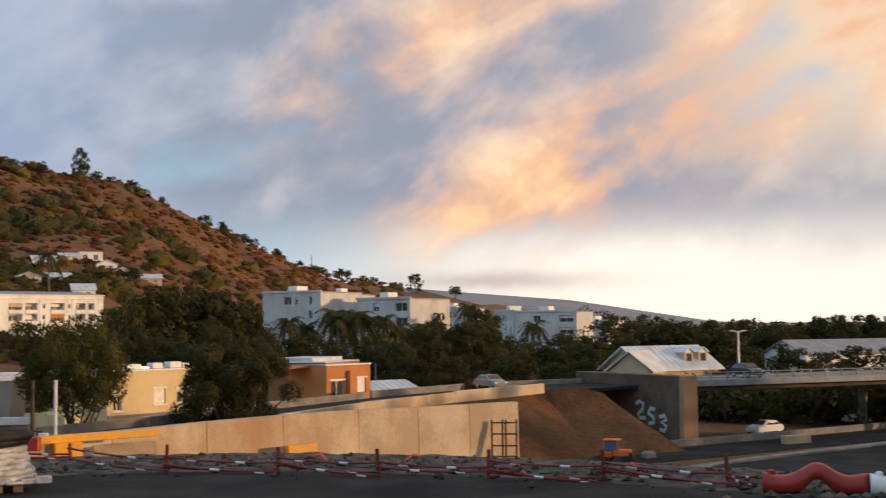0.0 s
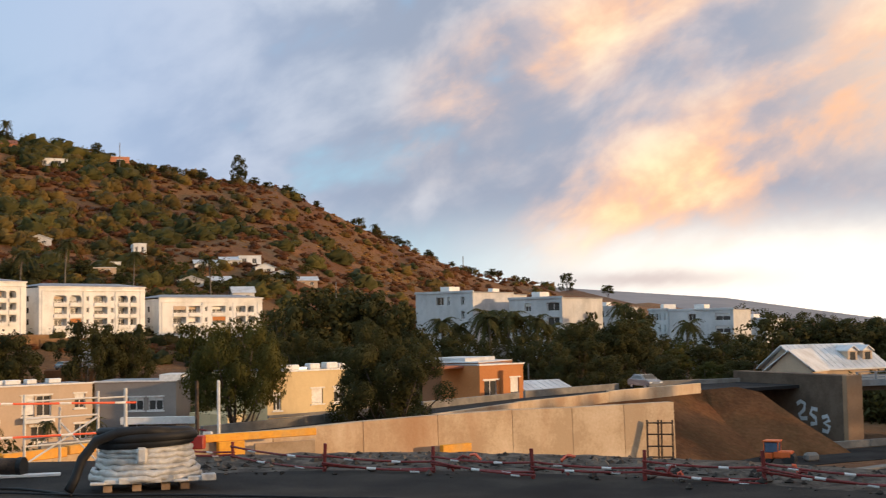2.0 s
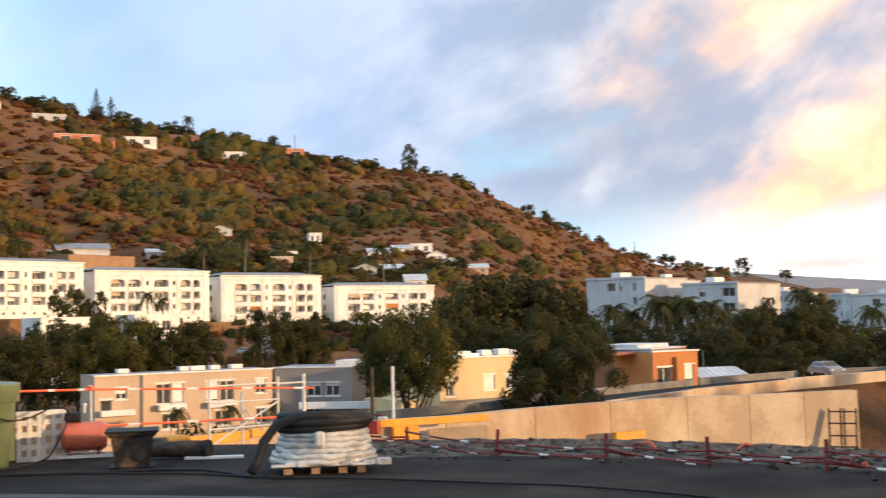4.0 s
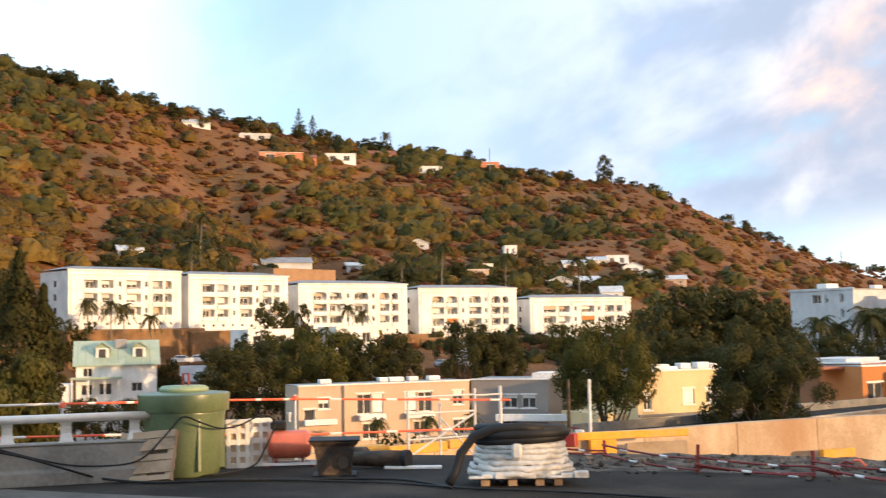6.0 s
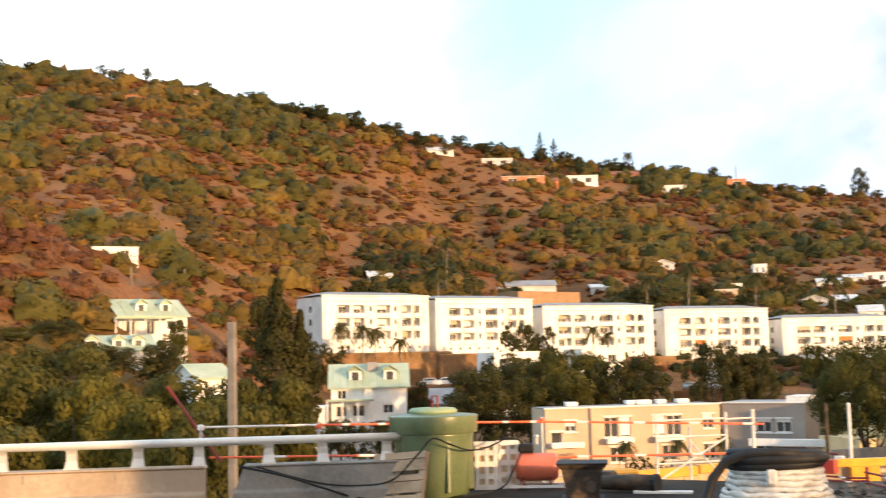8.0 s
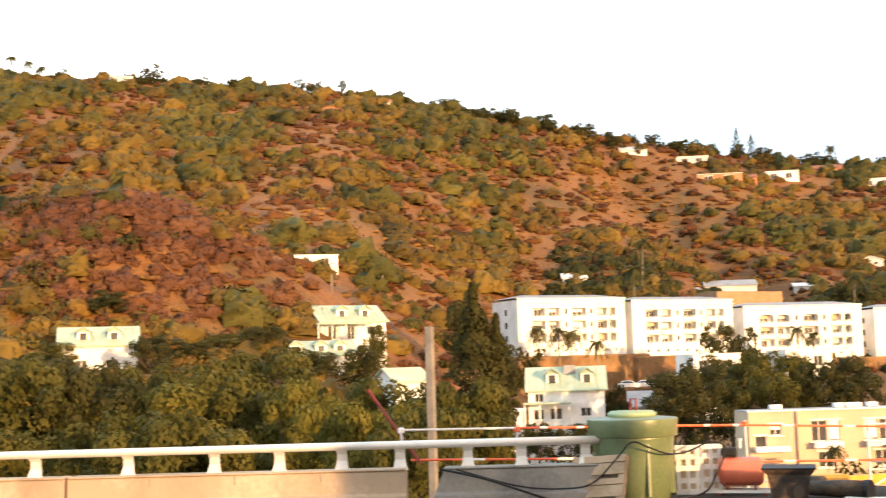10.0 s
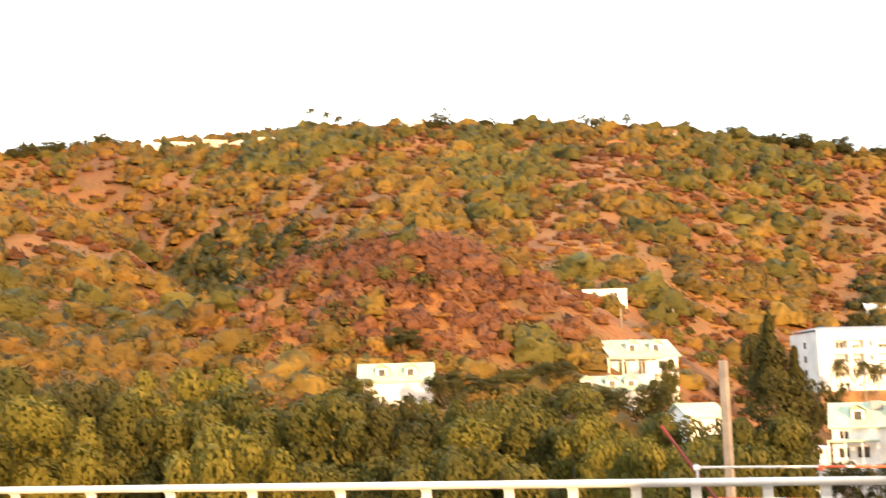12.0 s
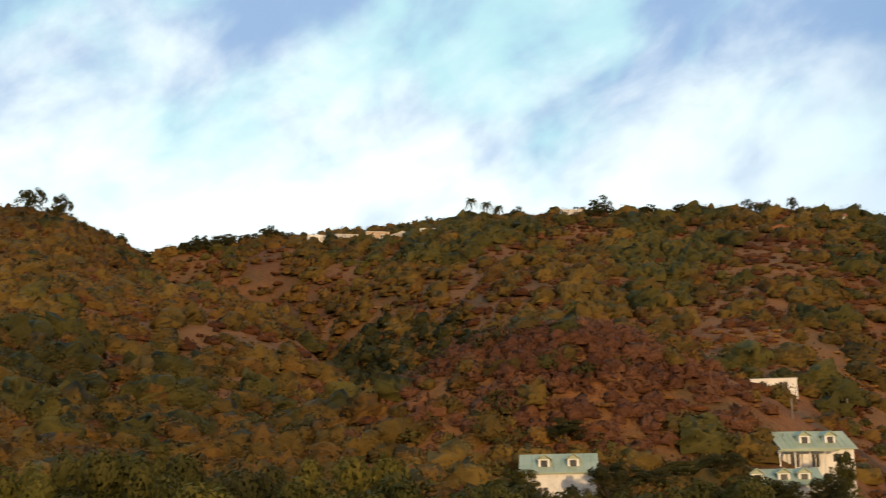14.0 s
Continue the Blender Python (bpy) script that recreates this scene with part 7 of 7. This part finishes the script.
def palm_meshes(kind):
    if kind in PALM_CACHE:
        return PALM_CACHE[kind]
    rng = np.random.RandomState(40 + kind)
    bend = rng.uniform(-0.5, 0.5, 2)
    pts = [(bend[0] * t * t, bend[1] * t * t, 10 * t) for t in np.linspace(-0.05, 1, 8)]
    trunk = mesh_of("trunk", tube(pts, [0.24, 0.2, 0.17, 0.16, 0.15, 0.15, 0.16, 0.2], 8), PALM_BARK, True)
    quads = []
    top = np.array([bend[0], bend[1], 10.0])
    for i in range(30):
        a = i * 2.4 + rng.rand() * 0.3
        lift = rng.uniform(-0.45, 1.0)
        L = rng.uniform(2.4, 3.3)
        out = np.array([math.cos(a), math.sin(a), 0])
        side = np.array([-math.sin(a), math.cos(a), 0])
        prev = top
        for k in range(1, 17):
            t = k / 16
            p = top + out * L * t * (1 - 0.2 * max(lift, 0)) + np.array([0, 0, 1]) * (L * lift * t - 2.6 * t * t * (1 + 0.4 * (lift < 0.2)))
            lw = 0.62 * math.sin(math.pi * min(1, t * 0.82 + 0.18)) ** 0.6
            for s in (-1, 1):
                tip = p + side * s * lw * rng.uniform(0.7, 1.1) + out * 0.3 - np.array([0, 0, rng.uniform(0.35, 0.75) * lw])
                quads.append([prev, p, tip, prev * 0.55 + tip * 0.45])
            prev = p
    crown = leaf_mesh("crown", np.array(quads).reshape(-1, 3), LEAF_PALM, 4)
    PALM_CACHE[kind] = (trunk, crown)
    return PALM_CACHE[kind]


def palm(b, d, top, base, size, kind, label="tall palm with drooping fronds among apartment blocks"):
    trunk, crown = palm_meshes(kind % 4)
    ob = new("palm_tree")
    h = max(0.4, (top - size * 0.28 - base) / 10)
    ob.matrix_world = Matrix.Translation(at(b, d, base)) @ Matrix.Rotation(kind * 2.1, 4, "Z")
    tagged(ob, label, "palm tree", "palms")
    s = size / 6.0
    for nm, me, m in (("trunk", trunk, Matrix.Diagonal((s, s, h, 1))), ("crown", crown, Matrix.Translation((0, 0, 10 * h - 10 * s)) @ Matrix.Diagonal((s, s, s, 1)))):
        o = new(nm, me)
        o.parent = ob
        o.matrix_basis = m
    return ob


for i, (b, d, e, s) in enumerate(((7.2, 222, 0.7, 6), (6.6, 226, 0.4, 6), (5.3, 224, 1.1, 7), (4.9, 220, 0.8, 6), (4.2, 222, 1.1, 7.5), (3.8, 226, 0.8, 6), (2.7, 220, 0.8, 7), (2.2, 226, 0.3, 6), (1.2, 205, 0.15, 7), (0.5, 200, 0.4, 7), (-0.2, 205, 0.0, 7), (-1.6, 206, 0.5, 7), (-2.0, 212, 0.2, 6), (-4.1, 240, 0.35, 6), (-1.1, 260, 1.2, 6), (8.0, 215, -0.1, 5), (1.9, 180, -0.6, 5),
        (40.8, 222, 1.95, 4.6), (39.8, 222, 1.85, 4.6), (39.2, 224, 1.7, 4.5), (38.0, 226, 1.2, 4.5), (28.9, 250, 1.5, 4.5), (28.2, 250, 1.2, 4.0), (36.2, 300, 4.7, 6), (34.6, 310, 4.0, 5), (24.5, 330, 4.4, 6), (26.4, 330, 3.9, 6), (18.0, 330, 3.6, 6), (21.5, 330, 3.8, 5), (27.6, 108, -4.1, 2.4), (25.2, 110, -4.2, 2.4), (23.2, 112, -4.2, 2.2))):
    p = at(b, d)
    gz = max(FLOOR, land_z(p.x, p.y) - 0.3)
    top = eye_z(d, e)
    palm(b, d, max(top, gz + 2), gz, s * (1.3 if s >= 5 else 1.0), i, "small palm in front of a building" if s < 5 else "tall palm with drooping fronds among apartment blocks")

palm(*SLOPE_PALM[:2], eye_z(SLOPE_PALM[1], 5.9), SLOPE_PALM[2], 8, 1, "royal palm with a tall pale trunk on the slope")

# trees standing on the skyline of the hill
rngR = random.Random(5)
for i in range(240):
    b = rngR.uniform(3, 96)
    if 67.6 < b < 72.8:
        continue
    rr = float(np.interp(b, RIDGE_B, RIDGE_R)) - abs(rngR.gauss(0, 10)) + 4
    p = at(b, rr)
    z = land_z(p.x, p.y)
    h = rngR.uniform(1.6, 4.2) * (1.3 if 24 < b < 37 else 1.0)
    tree(b, rr, z + h, z - 0.5 * h, h * rngR.uniform(1.3, 2.2), i % 6, rngR.choice((LEAF_DARK, LEAF_DARK, LEAF_HILL)), "small dark tree on the hill's skyline", "skyline trees", "ridge_tree")
for i in range(46):
    b = rngR.uniform(37.6, 46.0) if i < 30 else rngR.uniform(73.4, 79.0)
    rr = float(np.interp(b, RIDGE_B, RIDGE_R)) - rngR.uniform(0, 8)
    p = at(b, rr)
    z = land_z(p.x, p.y)
    h = rngR.uniform(3.0, 6.0)
    tree(b, rr, z + h, z - 0.5 * h, h * rngR.uniform(1.4, 2.2), i % 6, LEAF_DARK, "dark spreading tree on the ridge", "skyline trees", "ridge_tree")
for b, e, w in ((11.3, 5.0, 4), (16.7, 8.1, 7), (23.1, 8.6, 6), (46.9, 13.0, 4.5), (49.7, 13.6, 4), (50.8, 13.6, 4), (51.7, 13.7, 5), (62.6, 13.9, 7), (58.6, 14.2, 9), (85.5, 14.4, 9), (84.2, 14.1, 8), (33.8, 9.6, 8), (74.5, 13.1, 8), (54.9, 13.6, 9), (56.3, 13.7, 10), (1.3, 2.35, 9), (-0.6, 1.7, 9)):
    rr = float(np.interp(b, RIDGE_B, RIDGE_R)) - 3
    p = at(b, rr)
    z = land_z(p.x, p.y)
    tree(b, rr, max(eye_z(rr, e), z + 3), z - 0.5 * max(eye_z(rr, e) - z, 3), w * 1.15, int(b) % 6, LEAF_DARK, "dark tree standing out on the ridge", "skyline trees", "ridge_tree")
for b, e in ((11.0, 5.2), (10.3, 4.9), (64.9, 14.5), (64.1, 14.3), (63.5, 14.1), (27.0, 9.5), (32.3, 9.4)):
    rr = float(np.interp(b, RIDGE_B, RIDGE_R)) - 4
    p = at(b, rr)
    palm(b, rr, eye_z(rr, e), land_z(p.x, p.y) - 0.4, 6, int(b * 3), "palm standing on the ridge")
for b, e in ((31.15, 10.55), (30.5, 10.2)):
    rr = float(np.interp(b, RIDGE_B, RIDGE_R)) - 4
    p = at(b, rr)
    conifer(b, rr, eye_z(rr, e), land_z(p.x, p.y) - 0.5, 4.5, "slender dark conifer on the ridge", 900)


def scrub(name, mat, count, seed, want, radius, quads, leaf, label, flat=0.95):
    """Bushes over the hillside, thick where want() is high; joined into one mesh."""
    rng = np.random.RandomState(seed)
    out = []
    made = 0
    while made < count:
        m = 4000
        b = rng.uniform(2, 97, m)
        u = rng.rand(m)
        r0, rr = np.interp(b, FOOT_B, FOOT_R), np.interp(b, RIDGE_B, RIDGE_R)
        r = np.sqrt((r0 * 0.95) ** 2 + u * (rr ** 2 - (r0 * 0.95) ** 2))
        x, y = -np.sin(np.radians(b)) * r, np.cos(np.radians(b)) * r
        keep = rng.rand(m) < want(x, y, b, r)
        for vb, vd in ((61.0, 148), (51.0, 160), (49.4, 176), (46.7, 142), (51.1, slope_at(51.1, 4.8)[1] - 6)):
            keep &= ~((np.abs(b - vb) < 2.0) & (r > vd - 9) & (r < vd + 10))
        x, y, r = x[keep], y[keep], r[keep]
        z = land(x, y)
        for i in range(len(x)):
            if made >= count:
                break
            s = radius[0] + (radius[1] - radius[0]) * rng.rand() ** 2
            near = r[i] < 240
            big = s > 2.0
            k = int(quads * (1.4 if near else 0.5) * (0.6 + s / radius[1]))
            turn = rng.uniform(0, 6.28)
            lob = np.array([[0.0, 0.0, 0.15 * s, 0.85 * s], [0.45 * s * math.cos(turn), 0.45 * s * math.sin(turn), 0.1 * s, 0.6 * s], [-0.5 * s * math.cos(turn), -0.5 * s * math.sin(turn), 0.05 * s, 0.5 * s]])
            c, d = crown_points(rng, lob, k, 0.12)
            c[:, 2] = np.maximum(c[:, 2] * flat, -0.2)
            spot = np.array([x[i], y[i], z[i]])
            out.append(leaf_quads(rng, c + spot, d, leaf * (0.5 if near else 0.7) * (0.7 + 0.5 * s / radius[1]), 0.25))
            for m in range(3 if big else 1):
                body = clump(rng, lob[m, 3] * 0.95, lob[m, 3] * flat * rng.uniform(0.8, 1.15), big and m == 0)
                body[:, :3] += spot + np.array([lob[m, 0], lob[m, 1], 0])
                out.append(body)
            made += 1
    ob = new(name, leaf_mesh(name, np.concatenate(out), mat))
    return tagged(ob, label, "scrub", kind="stuff")


def patches(x, y, size, shift):
    return 0.5 + 0.5 * np.sin(x / size + shift + 1.7 * np.sin(y / (size * 1.3) + shift)) * np.sin(y / (size * 0.9) - shift + 1.3 * np.sin(x / (size * 1.6)))


def bare(x, y, b, r):
    """Open dry grass: a broad patch high up, the spur and strips below it."""
    k = 1.1 * np.exp(-((b - 44.6) / 2.6) ** 2 - ((r - 392) / 30) ** 2) + 1.2 * np.exp(-((b - 53.2) / 2.4) ** 2 - ((r - 262) / 15) ** 2) + 0.9 * np.exp(-((b - 36.5) / 2.5) ** 2 - ((r - 435) / 32) ** 2)
    k += 1.0 * np.exp(-((b - 45.8) / 3.2) ** 2 - ((r - 272) / 13) ** 2) + 0.7 * np.exp(-((b - 57.6) / 1.8) ** 2 - ((r - 172) / 14) ** 2) + 1.0 * np.exp(-((b - 10) / 3) ** 2 - ((r - 500) / 70) ** 2) + 0.8 * np.exp(-((b - 40.5) / 2.0) ** 2 - ((r - 310) / 20) ** 2)
    return np.clip(k - 0.25 * patches(x, y, 11, 3.3), 0, 1)


def spur(x, y):
    p = at(61.5, 188)
    return np.exp(-((x - p.x) ** 2 + (y - p.y) ** 2) / (2 * 17.0 ** 2))


def ravine(b, r):
    off = np.radians(b - np.interp(r, RAVINE_R, RAVINE_B)) * r
    return np.exp(-((off + 8) / 16) ** 2) * np.clip((r - 185) / 30, 0, 1)


def built_up(b, r):
    return (((b > 14) & (b < 43) & (r < 268)) | ((b > 14.2) & (b < 19.6) & (r < 352))) * 1.0


def brown_slope(b, r):
    """The dry shoulder of the hill, with few green bushes."""
    return np.clip((21 - b) / 6, 0, 1) * np.clip((r - 320) / 60, 0, 1) + 0.8 * np.exp(-((b - 38) / 5) ** 2 - ((r - 400) / 45) ** 2)


scrub("hill_trees", LEAF_HILL_DARK, 1250, 1, lambda x, y, b, r: np.clip(patches(x, y, 31, 0.4) * 1.9 - 0.85 - 0.25 * (b > 69), 0.02, 1) * (1 - 0.9 * bare(x, y, b, r)) * (1 - 0.85 * brown_slope(b, r)) * (1 - built_up(b, r)) * (1 - 0.9 * spur(x, y)), (2.6, 7.2), 200, 0.48, "dark green trees and tall bushes over the hillside")
scrub("olive_scrub", LEAF_HILL, 3000, 2, lambda x, y, b, r: np.clip(patches(x, y, 27, 2.1) * 1.5 - 0.35, 0.16 + 0.3 * (b > 60), 1) * (1 - 0.85 * bare(x, y, b, r)) * (1 - 0.85 * brown_slope(b, r)) * (1 - 0.8 * built_up(b, r)) * (1 - 0.9 * spur(x, y)), (1.8, 5.6), 150, 0.44, "dry olive-green bushes over the hillside")
scrub("golden_scrub", LEAF_GOLD, 2900, 6, lambda x, y, b, r: np.clip(patches(x, y, 15, 1.1) * 1.1 - 0.1, 0.1, 1) * np.clip((b - 60) / 8, 0.12, 1) * (1 - 0.6 * bare(x, y, b, r)) * (1 - 0.5 * brown_slope(b, r)) * (1 - built_up(b, r)) * (1 - 0.9 * spur(x, y)), (1.6, 4.6), 130, 0.42, "golden dry bushes over the hillside")
scrub("brown_scrub", LEAF_BROWN, 8000, 3, lambda x, y, b, r: np.clip(0.55 + 0.5 * patches(x, y, 26, 4.4), 0, 1) * (1 - 0.55 * bare(x, y, b, r)) * (1 - built_up(b, r)) * (1 - 0.95 * spur(x, y)), (1.2, 3.2), 60, 0.38, "reddish-brown dry scrub over the hillside", 0.65)
scrub("grass_tufts", GRASS, 4200, 4, lambda x, y, b, r: np.clip(0.12 + bare(x, y, b, r), 0, 1) * (1 - built_up(b, r)), (0.8, 2.2), 24, 0.32, "tufts of dry tan grass over the hillside", 0.35)
scrub("red_scrub", LEAF_RED, 900, 7, lambda x, y, b, r: np.clip(spur(x, y) * 1.6 - 0.25, 0, 1), (1.2, 2.8), 80, 0.34, "dense reddish-brown thorn scrub on the spur")
scrub("ravine_trees", LEAF_DARK, 380, 8, lambda x, y, b, r: np.clip(ravine(b, r) * 1.3 - 0.25, 0, 1) * (r < 380), (2.6, 5.6), 230, 0.42, "dark green trees crowding the shaded ravine")
for i, (b, d, e, w) in enumerate(((62.9, 139, 1.6, 6), (58.7, 140, 1.9, 6), (60.7, 163, 4.0, 7), (52.6, 150, 1.2, 7), (51.0, 149, 0.9, 7), (49.0, 152, 1.3, 7), (48.4, 166, 2.0, 4), (53.6, 160, 2.2, 7), (44.2, 190, 3.6, 8), (55.2, 158, 1.9, 8), (57.0, 150, 1.6, 8))):
    p = at(b, d)
    gz = land_z(p.x, p.y) - 0.3
    tree(b, d, max(eye_z(d, e), gz + 3.2), gz, w, i % 6, LEAF_DARK if i % 3 else LEAF_MID, "bushy dark green tree beside the villas", "trees round the villas")
for i, (b, e, h, w) in enumerate(((18.6, 2.55, 2.6, 5), (17.75, 2.5, 2.4, 4), (17.0, 2.4, 2.6, 5), (16.9, 1.8, 5, 8), (17.9, 1.7, 5, 7), (15.9, 2.2, 2.6, 5), (15.6, 2.0, 5, 7), (19.4, 2.6, 5, 7), (14.4, 2.2, 5, 7), (18.9, 1.6, 5, 8), (20.4, 2.4, 5, 8), (21.9, 2.2, 5, 8), (23.8, 2.6, 5, 8), (25.0, 3.3, 5, 8), (26.9, 2.6, 5, 8), (13.6, 2.6, 4, 6), (20.1, 3.2, 4, 6), (38.0, 3.2, 5, 8), (39.8, 3.2, 5, 8))):
    p, d = slope_at(b, e)
    d -= 6
    p = at(b, d)
    gz = land_z(p.x, p.y) - 0.4
    tree(b, d, gz + h, gz - 0.25 * h, w, i % 6, (LEAF_DARK, LEAF_MID)[i % 2], "round green tree between the hillside houses", "trees among hillside houses")
# thicket low on the slope behind the houses
scrub("lower_thicket", LEAF_DARK, 420, 5, lambda x, y, b, r: ((b > 6) & (b < 40) & (r > 262) & (r < 345) & ~((b > 14) & (b < 19.8) & (r > 285))) * 0.8, (2.2, 4.6), 200, 0.45, "dark green thicket of trees behind the apartment blocks")


def far_woods():
    """Treetops of the plain beyond the bridge, out to the horizon."""
    rng = np.random.RandomState(9)
    out = []
    for i in range(620):
        b, r = rng.uniform(-26, 4), 290 + 600 * rng.rand() ** 1.5
        if b > -6 and r > 520:
            continue
        p = at(b, r)
        z = land_z(p.x, p.y)
        s = rng.uniform(2.5, 6)
        hgt = rng.uniform(3, 7.5)
        lob = np.column_stack([rng.normal(0, 0.5, 5) * s, rng.normal(0, 0.5, 5) * s, rng.uniform(0.3, 1.0, 5) * hgt, rng.uniform(0.5, 0.8, 5) * s])
        c, d = crown_points(rng, lob, 150, 0.3)
        out.append(leaf_quads(rng, c + np.array([p.x, p.y, z]), d, 0.7, 0.35))
    return tagged(new("far_woods", leaf_mesh("far_woods", np.concatenate(out), LEAF_DARK)), "dark treetops of the coastal plain", "woods", kind="stuff")


far_woods()


def undergrowth():
    """Bushes and weeds on the valley floor between the houses and along the banks."""
    rng = np.random.RandomState(17)
    out = []
    for i in range(900):
        b, r = rng.uniform(-24, 92), rng.uniform(70, 235)
        if b < 1 and r < 128 or -14 < b < 22 and r < 122 or b < -11 and 110 < r < 175:
            continue
        if 18 < b < 32 and 110 < r < 142 or 3 < b < 16 and 115 < r < 145:
            continue
        p = at(b, r)
        z = land_z(p.x, p.y)
        s = rng.uniform(0.8, 2.4)
        lob = np.column_stack([rng.normal(0, 0.5, 4) * s, rng.normal(0, 0.5, 4) * s, rng.uniform(0.1, 0.9, 4) * s, rng.uniform(0.5, 0.8, 4) * s])
        c, d = crown_points(rng, lob, 130, 0.3)
        out.append(leaf_quads(rng, c + np.array([p.x, p.y, z]), d, 0.32, 0.5))
    for i in range(260):
        b, r = rng.uniform(-26, -11.4), rng.uniform(143, 172)
        p = at(b, r)
        s = rng.uniform(1.6, 3.0)
        lob = np.column_stack([rng.normal(0, 0.5, 4) * s, rng.normal(0, 0.5, 4) * s, rng.uniform(0.1, 1.5, 4) * s, rng.uniform(0.5, 0.8, 4) * s])
        c, d = crown_points(rng, lob, 130, 0.3)
        out.append(leaf_quads(rng, c + np.array([p.x, p.y, FLOOR]), d, 0.36, 0.5))
    return tagged(new("undergrowth", leaf_mesh("undergrowth", np.concatenate(out), LEAF_HILL_DARK)), "bushes and weeds between the houses", "bushes", kind="stuff")


undergrowth()
